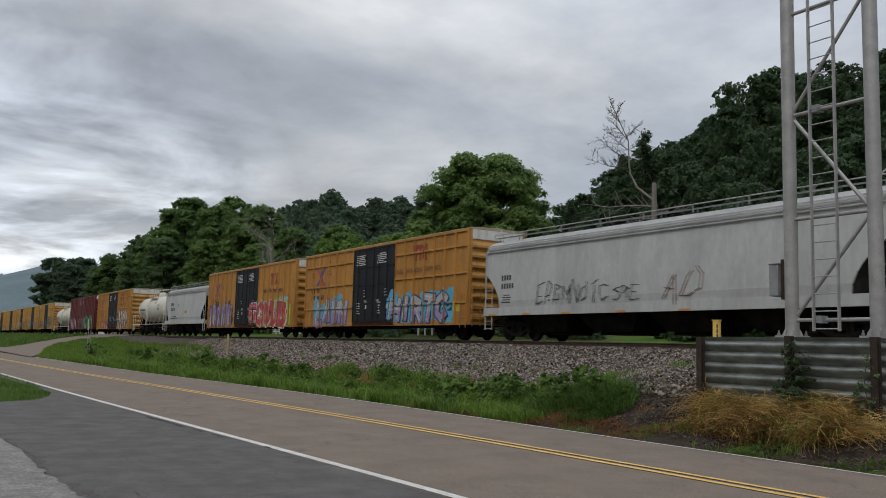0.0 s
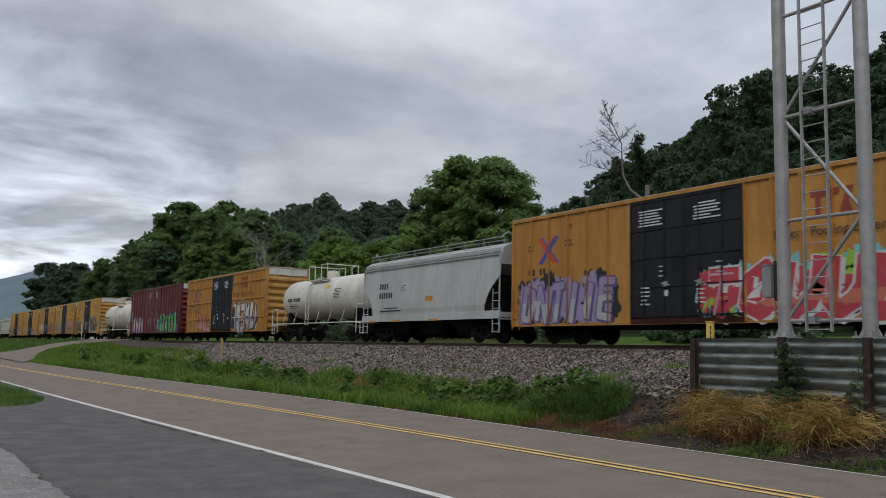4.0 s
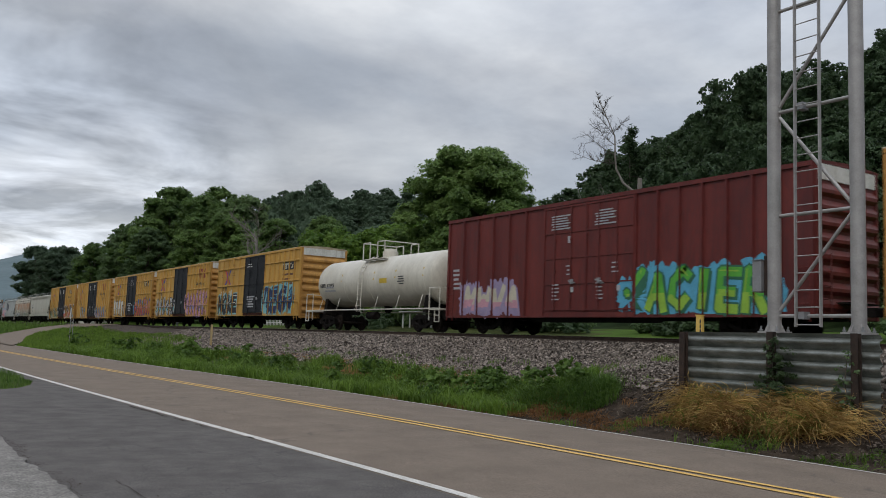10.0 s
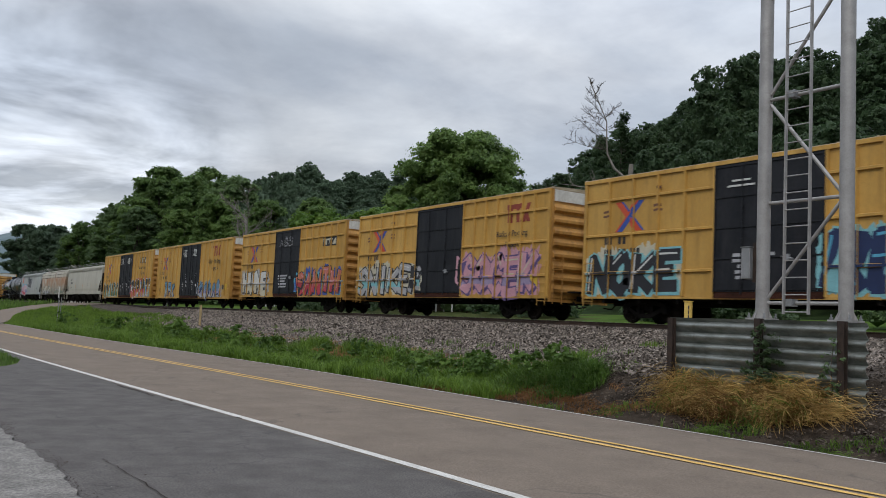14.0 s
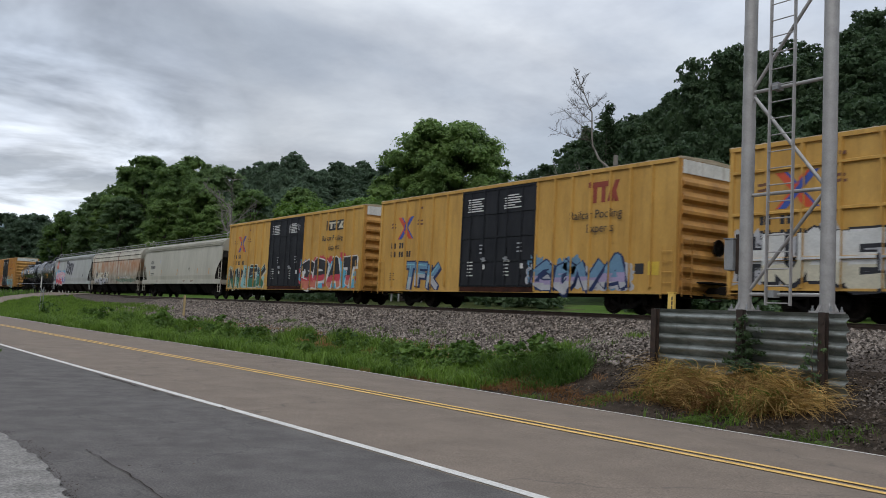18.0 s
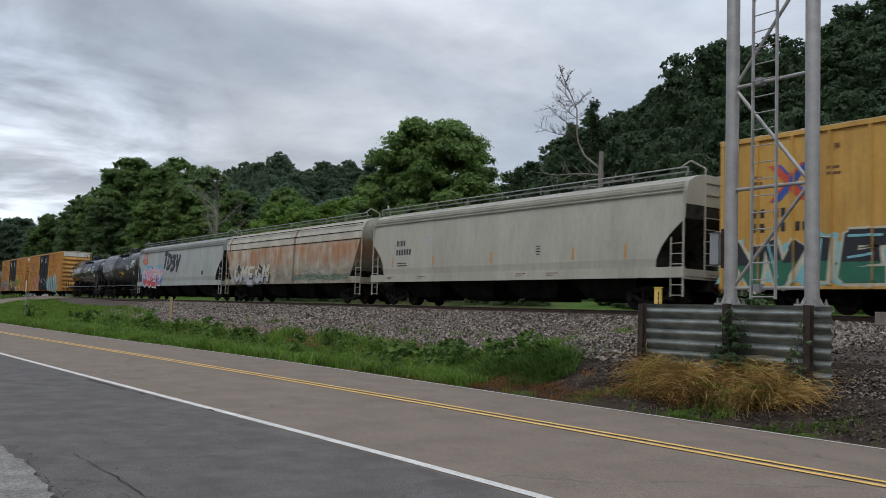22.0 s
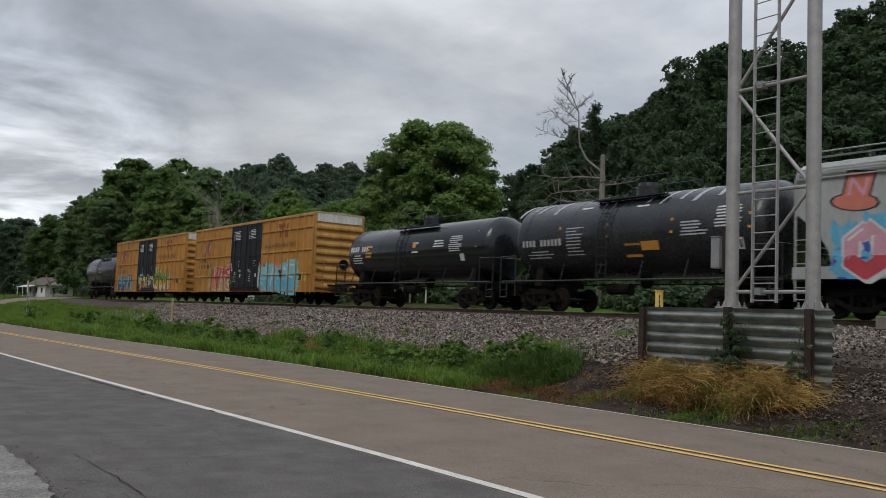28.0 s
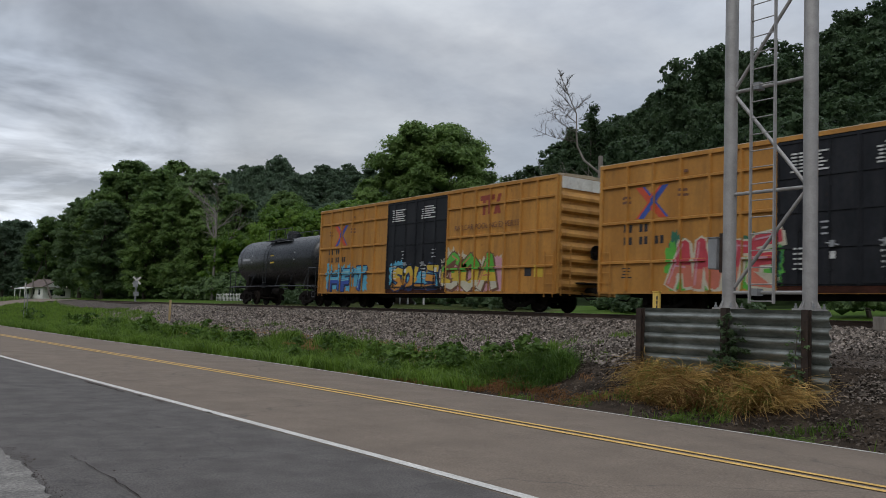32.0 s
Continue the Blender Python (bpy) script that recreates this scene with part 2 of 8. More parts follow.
M = {
    "asphalt": surface("asphalt", (0.162, 0.127, 0.098), (0.202, 0.159, 0.123), 0.8, 0.88, bump=0.4, grain=42, grit=0.3, spec=0.2),
    "asphalt_lot": surface("asphalt_lot", (0.086, 0.077, 0.071), (0.125, 0.113, 0.104), 0.5, 0.85, bump=0.5, grain=26, grit=0.36, spec=0.2),
    "apron": surface("apron", (0.155, 0.142, 0.128), (0.25, 0.232, 0.208), 0.3, 0.9, bump=0.9, grain=14, grit=0.45),
    "paint_white": surface("paint_white", (0.50, 0.475, 0.43), (0.64, 0.61, 0.56), 0.25, 0.7, grit=0.2),
    "paint_yellow": surface("paint_yellow", (0.56, 0.33, 0.075), (0.74, 0.45, 0.12), 0.25, 0.7, grit=0.2),
    "gravel": surface("gravel", (0.045, 0.036, 0.030), (0.13, 0.108, 0.092), 0.16, 0.95, bump=1.0, grain=5, grit=0.55, spec=0.08),
    "stone": surface("stone", (0.105, 0.086, 0.070), (0.265, 0.225, 0.192), 0.12, 0.9, bump=0.3, vary=0.75, spec=0.08),
    "stone_dark": surface("stone_dark", (0.034, 0.027, 0.021), (0.115, 0.092, 0.074), 0.12, 0.9, bump=0.3, vary=0.6, spec=0.08),
    "stone_mid": surface("stone_mid", (0.062, 0.050, 0.041), (0.185, 0.155, 0.130), 0.12, 0.9, bump=0.3, vary=0.65, spec=0.08),
    "dirt": surface("dirt", (0.018, 0.013, 0.009), (0.060, 0.044, 0.031), 0.5, 0.95, bump=0.8, grain=20, grit=0.45, spec=0.08),
    "turf": surface("turf", (0.032, 0.045, 0.013), (0.080, 0.090, 0.030), 0.7, 0.95, bump=0.8, grain=20, grit=0.4, spec=0.08),
    "lawn": surface("lawn", (0.045, 0.085, 0.012), (0.085, 0.135, 0.024), 3.0, 0.95, bump=0.5, grain=60, grit=0.25, spec=0.08),
    "blade": leafy("blade", (0.046, 0.094, 0.013), (0.170, 0.270, 0.040), 0.55, 1.1),
    # hopper ends: grime plus the bay's deep shade, both in the base colour
    "hop_end_shaded": surface("hop_end_shaded", (0.020, 0.019, 0.018), (0.055, 0.050, 0.045), 0.5, 0.85, spec=0.1),
    "dead_weed": leafy("dead_weed", (0.16, 0.075, 0.028), (0.36, 0.20, 0.08), 0.8),
    "weed": leafy("weed", (0.062, 0.120, 0.024), (0.17, 0.27, 0.055)),
    "straw": leafy("straw", (0.19, 0.105, 0.030), (0.88, 0.62, 0.23), 0.8, 2.2),
    "leaf": leafy("leaf", (0.084, 0.148, 0.046), (0.200, 0.300, 0.086)),
    "leaf_dark": leafy("leaf_dark", (0.098, 0.158, 0.070), (0.176, 0.258, 0.100)),
    "leaf_hill": leafy("leaf_hill", (0.056, 0.096, 0.045), (0.090, 0.136, 0.060)),
    # distant foliage: aerial haze is mixed into the leaf colour, paler and bluer
    "leaf_haze": leafy("leaf_haze", (0.076, 0.120, 0.072), (0.116, 0.170, 0.100)),
    "leaf_light": leafy("leaf_light", (0.085, 0.165, 0.026), (0.19, 0.3, 0.05)),
    "needle": leafy("needle", (0.035, 0.062, 0.028), (0.07, 0.11, 0.045)),
    "bark": surface("bark", (0.060, 0.048, 0.038), (0.12, 0.10, 0.082), 0.3, 0.95, bump=0.8, streak=4),
    "dead_wood": surface("dead_wood", (0.16, 0.14, 0.12), (0.26, 0.235, 0.21), 0.4, 0.9, bump=0.5, streak=4),
    "wood": surface("wood", (0.35, 0.25, 0.12), (0.50, 0.37, 0.19), 0.2, 0.85, streak=5),
    "tie": surface("tie", (0.026, 0.020, 0.016), (0.060, 0.046, 0.038), 0.25, 0.95, bump=0.6, spec=0.08),
    "rail": surface("rail", (0.060, 0.038, 0.028), (0.10, 0.065, 0.048), 0.3, 0.6, metal=0.5),
    "rail_top": surface("rail_top", (0.40, 0.39, 0.38), (0.52, 0.51, 0.50), 0.5, 0.3, metal=0.9),
    "galvanized": surface("galvanized", (0.30, 0.29, 0.28), (0.40, 0.385, 0.375), 0.35, 0.55, metal=0.35, grit=0.08, bump=0.08),
    "corrugated": surface("corrugated", (0.145, 0.157, 0.140), (0.32, 0.335, 0.315), 0.5, 0.42, metal=0.45, grit=0.12, bump=0.1, streak=0.25),
    "rust_post": surface("rust_post", (0.028, 0.020, 0.016), (0.060, 0.038, 0.028), 0.2, 0.85, metal=0.2),
    "yellow_box": surface("yellow_box", (0.66, 0.42, 0.08), (0.78, 0.56, 0.16), 0.2, 0.6, grit=0.08),
    "car_yellow_pale": surface("car_yellow_pale", (0.46, 0.255, 0.052), (0.56, 0.330, 0.080), 1.3, 0.6, grain=25, grit=0.08, bump=0.1, vary=0.06, streak=3),
    "car_yellow": surface("car_yellow", (0.375, 0.165, 0.028), (0.49, 0.235, 0.048), 1.3, 0.6, grain=25, grit=0.12, bump=0.1, vary=0.09, streak=3),
    "car_yellow_dark": surface("car_yellow_dark", (0.36, 0.17, 0.035), (0.50, 0.26, 0.06), 1.0, 0.65, grain=25, grit=0.15, bump=0.1, vary=0.09, streak=3),
    "car_white": surface("car_white", (0.56, 0.55, 0.50), (0.70, 0.69, 0.64), 0.8, 0.6, grit=0.1),
    "car_maroon": surface("car_maroon", (0.098, 0.014, 0.012), (0.158, 0.025, 0.019), 1.2, 0.55, grit=0.15, streak=3),
    "door_black": surface("door_black", (0.008, 0.009, 0.012), (0.020, 0.021, 0.025), 0.8, 0.6, grit=0.3, streak=2, spec=0.25),
    "roof_rail": surface("roof_rail", (0.30, 0.30, 0.29), (0.40, 0.40, 0.385), 0.6, 0.6, metal=0.2),
    "roof": surface("roof", (0.42, 0.34, 0.22), (0.55, 0.47, 0.34), 0.8, 0.6, metal=0.2),
    "under": surface("under", (0.007, 0.006, 0.0055), (0.020, 0.017, 0.015), 0.4, 0.85, grit=0.3, spec=0.08),
    "rust_sill": surface("rust_sill", (0.030, 0.014, 0.010), (0.070, 0.027, 0.018), 0.6, 0.8, grit=0.3, spec=0.08),
    "wheel": surface("wheel", (0.014, 0.011, 0.009), (0.036, 0.028, 0.023), 0.2, 0.7, metal=0.3, spec=0.08),
    "hop_grey": surface("hop_grey", (0.38, 0.38, 0.365), (0.48, 0.48, 0.465), 1.2, 0.5, grit=0.07, bump=0.05, streak=3),
    "hop_beige": surface("hop_beige", (0.365, 0.345, 0.285), (0.45, 0.43, 0.36), 1.2, 0.5, grit=0.06, bump=0.05, streak=3),
    "hop_blue": surface("hop_blue", (0.29, 0.30, 0.285), (0.39, 0.40, 0.38), 1.2, 0.5, grit=0.07, bump=0.05, streak=3),
    "tank_white": surface("tank_white", (0.55, 0.515, 0.435), (0.67, 0.635, 0.55), 1.2, 0.4, grit=0.06, bump=0.03, streak=2),
    "tank_black": surface("tank_black", (0.010, 0.011, 0.013), (0.024, 0.025, 0.028), 1.2, 0.30, grit=0.2, bump=0.05),
    "tank_gloss": surface("tank_gloss", (0.010, 0.011, 0.013), (0.018, 0.019, 0.022), 1.2, 0.16, grit=0.1, bump=0.02),
    "pipe_grey": surface("pipe_grey", (0.22, 0.225, 0.23), (0.32, 0.325, 0.33), 0.3, 0.55, metal=0.4),
    "concrete": surface("concrete", (0.22, 0.21, 0.19), (0.32, 0.305, 0.28), 0.5, 0.9, grit=0.15),
    "house_white": surface("house_white", (0.62, 0.61, 0.58), (0.74, 0.73, 0.70), 1.0, 0.7),
    "house_roof": surface("house_roof", (0.10, 0.075, 0.065), (0.16, 0.12, 0.10), 0.6, 0.9),
    "window_dark": surface("window_dark", (0.02, 0.022, 0.025), (0.04, 0.042, 0.045), 0.6, 0.15),
    # far mountain: the blue of distance haze is put into its base colour
    "mountain_haze": surface("mountain_haze", (0.085, 0.125, 0.135), (0.12, 0.165, 0.175), 60, 1.0, bump=0),
    "hill": surface("hill", (0.018, 0.032, 0.011), (0.040, 0.062, 0.019), 9, 1.0, bump=0.9, grain=6, grit=0.4, spec=0.08),
}


def cracked(name, base, size):
    """Adds fine dark cracks to a pavement material."""
    tree = M[name].node_tree
    bs = next(n for n in tree.nodes if n.type == "BSDF_PRINCIPLED")
    clean = bs.inputs[0].links[0].from_socket
    co, warp, vo, cut, mx, add2 = (tree.nodes.new(k) for k in ("ShaderNodeTexCoord", "ShaderNodeTexNoise", "ShaderNodeTexVoronoi", "ShaderNodeMapRange", "ShaderNodeMix", "ShaderNodeVectorMath"))
    warp.inputs[2].default_value, warp.inputs[3].default_value = 1.6, 4.0
    vo.feature = "DISTANCE_TO_EDGE"
    vo.inputs["Scale"].default_value = 1 / size
    tree.links.new(co.outputs[3], warp.inputs[0])
    add2.operation = "ADD"
    tree.links.new(co.outputs[3], add2.inputs[0])
    tree.links.new(warp.outputs[1], add2.inputs[1])
    tree.links.new(add2.outputs[0], vo.inputs["Vector"])
    for i, v in ((1, 0.0), (2, 0.006), (3, 0.45), (4, 0.0)):
        cut.inputs[i].default_value = v
    tree.links.new(vo.outputs["Distance"], cut.inputs[0])
    mx.data_type = "RGBA"
    mx.inputs[7].default_value = (*base, 1)
    tree.links.new(cut.outputs[0], mx.inputs[0])
    tree.links.new(clean, mx.inputs[6])
    tree.links.new(mx.outputs[2], bs.inputs[0])


cracked("asphalt_lot", (0.03, 0.03, 0.03), 2.6)
cracked("asphalt", (0.06, 0.055, 0.05), 6.0)
cracked("apron", (0.07, 0.065, 0.06), 1.1)


def weathered(name, dirt, rust, amount=0.5, spots=0.6):
    """Adds run-down dirt streaks and rust spots, different on each piece."""
    tree = M[name].node_tree
    bs = next(n for n in tree.nodes if n.type == "BSDF_PRINCIPLED")
    def make(kind, **values):
        n = tree.nodes.new(kind)
        for key, value in values.items():
            n.inputs[int(key[1:])].default_value = value
        return n
    def link(a, b, out=0, to=0):
        tree.links.new(a.outputs[out], b.inputs[to])
    co, info = make("ShaderNodeTexCoord"), make("ShaderNodeObjectInfo")
    shift = make("ShaderNodeVectorMath")
    shift.operation = "MULTIPLY_ADD"
    shift.inputs[1].default_value = (1, 1, 1)
    off = make("ShaderNodeMath", _1=37.0)
    off.operation = "MULTIPLY"
    link(info, off, 5)
    link(co, shift, 3)
    link(off, shift, 0, 2)
    for size, tall, lo, hi, colour, most in ((0.22, 9.0, 0.50, 0.72, dirt, amount), (0.9, 1.6, 0.52, 0.75, dirt, amount * 0.6), (0.16, 1.8, 0.66, 0.76, rust, spots)):
        mp, n, cut, mx = make("ShaderNodeMapping"), make("ShaderNodeTexNoise", _2=1 / size, _3=6.0, _4=0.62), make("ShaderNodeMapRange", _1=lo, _2=hi, _3=0.0, _4=most), make("ShaderNodeMix")
        mp.inputs[3].default_value = (1, 1, 1 / tall)
        link(shift, mp)
        link(mp, n)
        link(n, cut)
        mx.data_type = "RGBA"
        mx.inputs[7].default_value = (*colour, 1)
        tree.links.new(bs.inputs[0].links[0].from_socket, mx.inputs[6])
        link(cut, mx)
        tree.links.new(mx.outputs[2], bs.inputs[0])


for k in ("car_yellow", "car_yellow_pale", "car_yellow_dark"):
    weathered(k, (0.17, 0.085, 0.025), (0.10, 0.035, 0.015), 0.36 if k == "car_yellow_pale" else 0.5, 0.6)
weathered("car_maroon", (0.045, 0.010, 0.010), (0.16, 0.06, 0.03), 0.5, 0.25)
for k in ("hop_grey", "hop_beige", "hop_blue"):
    weathered(k, (0.16, 0.145, 0.12), (0.17, 0.09, 0.045), 0.20, 0.35)
weathered("tank_white", (0.30, 0.26, 0.20), (0.25, 0.15, 0.08), 0.20, 0.3)
weathered("tank_black", (0.035, 0.034, 0.033), (0.06, 0.035, 0.02), 0.5, 0.5)
weathered("door_black", (0.035, 0.034, 0.036), (0.05, 0.03, 0.02), 0.5, 0.5)
weathered("corrugated", (0.075, 0.07, 0.055), (0.12, 0.07, 0.04), 0.55, 0.4)
weathered("car_white", (0.30, 0.25, 0.18), (0.25, 0.12, 0.05), 0.5, 0.4)


def rusted():
    """Pale paint with soft rust along the upper wall and a few dark runs from the roof seam."""
    m = surface("hop_rust", (0.36, 0.34, 0.275), (0.49, 0.46, 0.38), 0.9, 0.65, grit=0.12, bump=0.05, streak=3)
    M["hop_rust"] = m
    weathered("hop_rust", (0.16, 0.13, 0.09), (0.20, 0.09, 0.04), 0.4, 0.5)
    tree = m.node_tree
    bs = next(n for n in tree.nodes if n.type == "BSDF_PRINCIPLED")
    def make(kind, **values):
        n = tree.nodes.new(kind)
        for key, value in values.items():
            n.inputs[int(key[1:])].default_value = value
        return n
    def link(a, b, out=0, to=0):
        tree.links.new(a.outputs[out], b.inputs[to])
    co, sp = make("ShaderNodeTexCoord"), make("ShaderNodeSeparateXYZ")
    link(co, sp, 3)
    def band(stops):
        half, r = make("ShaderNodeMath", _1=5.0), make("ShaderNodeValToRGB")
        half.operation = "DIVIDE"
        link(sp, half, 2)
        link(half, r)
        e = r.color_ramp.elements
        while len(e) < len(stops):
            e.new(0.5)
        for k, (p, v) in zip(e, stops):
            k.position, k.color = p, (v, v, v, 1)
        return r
    for scale, tall, lo, hi, stops, colour in (
            (1.3, 2.2, 0.36, 0.60, ((0.34, 0.0), (0.46, 0.75), (0.60, 0.9), (0.665, 0.5), (0.68, 0.08), (0.9, 0.0)), (0.34, 0.145, 0.05)),
            (4.0, 5.0, 0.46, 0.62, ((0.30, 0.0), (0.48, 0.5), (0.64, 0.6), (0.68, 0.0), (0.9, 0.0)), (0.27, 0.10, 0.035)),
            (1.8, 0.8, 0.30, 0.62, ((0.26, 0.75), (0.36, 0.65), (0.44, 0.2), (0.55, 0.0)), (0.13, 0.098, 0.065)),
            (1.15, 60.0, 0.655, 0.70, ((0.20, 0.9), (0.5, 0.8), (0.8, 0.9), (0.95, 0.6)), (0.15, 0.045, 0.02))):
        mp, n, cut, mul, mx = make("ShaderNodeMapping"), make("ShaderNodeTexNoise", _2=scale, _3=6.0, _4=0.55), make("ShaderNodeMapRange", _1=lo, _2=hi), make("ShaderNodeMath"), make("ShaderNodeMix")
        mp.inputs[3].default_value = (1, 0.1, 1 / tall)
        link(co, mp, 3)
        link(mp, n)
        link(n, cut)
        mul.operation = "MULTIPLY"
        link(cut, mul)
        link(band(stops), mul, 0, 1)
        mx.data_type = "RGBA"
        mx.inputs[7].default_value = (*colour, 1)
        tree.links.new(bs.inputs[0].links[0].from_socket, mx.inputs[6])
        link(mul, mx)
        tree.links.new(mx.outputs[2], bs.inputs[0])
    return m


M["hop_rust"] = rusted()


def paint(name, col, d=0.82):
    return surface("spray_" + name, tuple(c * d for c in col), col, 0.5, 0.6, grit=0.1, bump=0)


P = {k: paint(k, c) for k, c in {
    "black": (0.022, 0.022, 0.028), "white": (0.62, 0.62, 0.60), "silver": (0.42, 0.42, 0.44), "red": (0.50, 0.055, 0.075),
    "coral": (0.56, 0.17, 0.11), "pink": (0.58, 0.30, 0.36), "sky": (0.10, 0.40, 0.58), "aqua": (0.22, 0.50, 0.54), "blue": (0.04, 0.09, 0.38),
    "green": (0.10, 0.42, 0.05), "dark_green": (0.03, 0.15, 0.09), "lime": (0.30, 0.52, 0.06), "purple": (0.12, 0.08, 0.22), "lilac": (0.33, 0.27, 0.42),
    "orange": (0.60, 0.26, 0.04), "yellow": (0.62, 0.43, 0.05), "navy": (0.015, 0.03, 0.10), "brown": (0.16, 0.07, 0.04), "steel": (0.13, 0.25, 0.37), "vermilion": (0.60, 0.085, 0.035), "rust_red": (0.27, 0.050, 0.030), "cream": (0.56, 0.52, 0.40),
}.items()}

# ---- mesh helpers ----
def quad_box(bm, x0, x1, y0, y1, z0, z1):
    v = [bm.verts.new((x, y, z)) for z in (z0, z1) for y in (y0, y1) for x in (x0, x1)]
    for f in ((0, 2, 3, 1), (4, 5, 7, 6), (0, 1, 5, 4), (2, 6, 7, 3), (0, 4, 6, 2), (1, 3, 7, 5)):
        bm.faces.new([v[i] for i in f])
    return v


def bar(bm, a, b, r, n=6, r2=None):
    """A round bar from a to b."""
    a, b = Vector(a), Vector(b)
    q = (b - a).to_track_quat("Z", "Y")
    rings = []
    for c, rad in ((a, r), (b, r if r2 is None else r2)):
        rings.append([bm.verts.new(c + q @ Vector((rad * math.cos(2 * math.pi * i / n), rad * math.sin(2 * math.pi * i / n), 0))) for i in range(n)])
    for i in range(n):
        bm.faces.new((rings[0][i], rings[0][(i + 1) % n], rings[1][(i + 1) % n], rings[1][i]))
    bm.faces.new(rings[0][::-1])
    bm.faces.new(rings[1])


def pipe(bm, pts, r, n=6):
    for a, b in zip(pts, pts[1:]):
        bar(bm, a, b, r, n)


def extrude(bm, outline, x0, x1, axis="x"):
    """A prism: the outline lies across the axis."""
    def at(u, w, s):
        return {"x": (s, u, w), "y": (u, s, w), "z": (u, w, s)}[axis]
    a = [bm.verts.new(at(u, w, x0)) for u, w in outline]
    b = [bm.verts.new(at(u, w, x1)) for u, w in outline]
    n = len(outline)
    for i in range(n):
        bm.faces.new((a[i], a[(i + 1) % n], b[(i + 1) % n], b[i]))
    bm.faces.new(a[::-1])
    bm.faces.new(b)


def lathe(bm, rings, n=28, axis="x", c=(0, 0, 0)):
    """A round body from rings of (place along the axis, radius)."""
    c = Vector(c)
    loops = []
    for s, r in rings:
        ring = []
        for i in range(n):
            a = 2 * math.pi * i / n
            o = {"x": (s, r * math.cos(a), r * math.sin(a)), "y": (r * math.cos(a), s, r * math.sin(a)), "z": (r * math.cos(a), r * math.sin(a), s)}[axis]
            ring.append(bm.verts.new(c + Vector(o)))
        loops.append(ring)
    for p, q in zip(loops, loops[1:]):
        for i in range(n):
            bm.faces.new((p[i], p[(i + 1) % n], q[(i + 1) % n], q[i]))
    bm.faces.new(loops[0][::-1])
    bm.faces.new(loops[-1])


def finish(name, bm, material, bevel=0.0, smooth=False):
    if bevel:
        bmesh.ops.bevel(bm, geom=list(bm.edges), offset=bevel, segments=1, affect="EDGES", clamp_overlap=True)
    bmesh.ops.recalc_face_normals(bm, faces=bm.faces)
    me = bpy.data.meshes.new(name)
    bm.to_mesh(me)
    bm.free()
    me.materials.append(material)
    if smooth:
        for f in me.polygons:
            f.use_smooth = True
        me.set_sharp_from_angle(angle=radians(40))
    return me


def part(name, bm, material, parent=None, label="", bevel=0.0, smooth=False, place=None):
    me = bm if isinstance(bm, bpy.types.Mesh) else finish(name, bm, material, bevel, smooth)
    ob = new(name, me)
    if parent:
        ob.parent = parent
    if place is not None:
        ob.matrix_basis = place
    if label:
        tagged(ob, label)
    return ob


def thing(name, label, category, m=None, group="", kind=""):
    ob = new(name)
    ob.empty_display_size = 0.3
    if m is not None:
        ob.matrix_basis = m
    return tagged(ob, label, category, group, kind)


def sheet(name, verts, faces, material, kind="", label="", category=""):
    me = bpy.data.meshes.new(name)
    me.from_pydata([tuple(map(float, v)) for v in verts], [], [tuple(map(int, f)) for f in faces])
    for m in material if isinstance(material, (list, tuple)) else [material]:
        me.materials.append(m)
    return tagged(new(name, me), label, category, kind=kind)


def cached(store={}):
    return store


def shared(key, build):
    """One mesh for all alike parts."""
    store = cached()
    if key not in store:
        store[key] = build()
    return store[key]


# ---- ground ----
ROAD_X = [-260, -100, -75, -60, -50, -40, -35, -30, -25, -20, -15, -10, -5, 40]
ROAD_MIDDLE = [-3.4, 3.7, 4.9, 5.55, 6.0, 6.5, 6.8, 7.12, 7.48, 7.82, 8.10, 8.32, 8.43, 8.46]
ROAD_NEAR = [-7.2, 0.7, 2.0, 2.72, 3.2, 3.58, 3.78, 3.96, 4.17, 4.42, 4.67, 4.92, 5.13, 5.16]
ROAD_FAR = [-0.2, 6.9, 8.3, 8.95, 9.32, 9.75, 10.15, 10.58, 10.92, 11.06, 11.02, 11.10, 11.18, 11.22]


def along(x, places):
    """A road edge or line, with its corners smoothed."""
    return sum(float(np.interp(x + d, ROAD_X, places)) for d in (-3.0, 0.0, 3.0)) / 3


def bend(x):
    """The road's centre line: it swings slowly away from the track."""
    return along(x, ROAD_MIDDLE)


def far_edge(x):
    return along(x, ROAD_FAR) - bend(x)


def near_edge(x):
    return along(x, ROAD_NEAR) - bend(x)


PROFILE_Y = [-400, -30, -4, 11.2, 11.7, 12.6, 14.0, 16.0, 18.0, 20.0, 21.4, 25.6, 27.6, 31, 40, 60, 2600]
PROFILE_Z = [-2.0, -0.05, -0.05, -0.08, -0.12, -0.22, 0.05, 0.42, 0.82, 1.28, 1.60, 1.60, 1.15, 1.5, 2.5, 3.2, 5.0]


GUARD_Y = [11.2, 11.7, 12.4, 13.4, 14.6, 16.0, 18.0, 20.0, 21.4]
GUARD_Z = [-0.08, -0.10, 0.08, 0.48, 0.92, 1.12, 1.30, 1.50, 1.60]


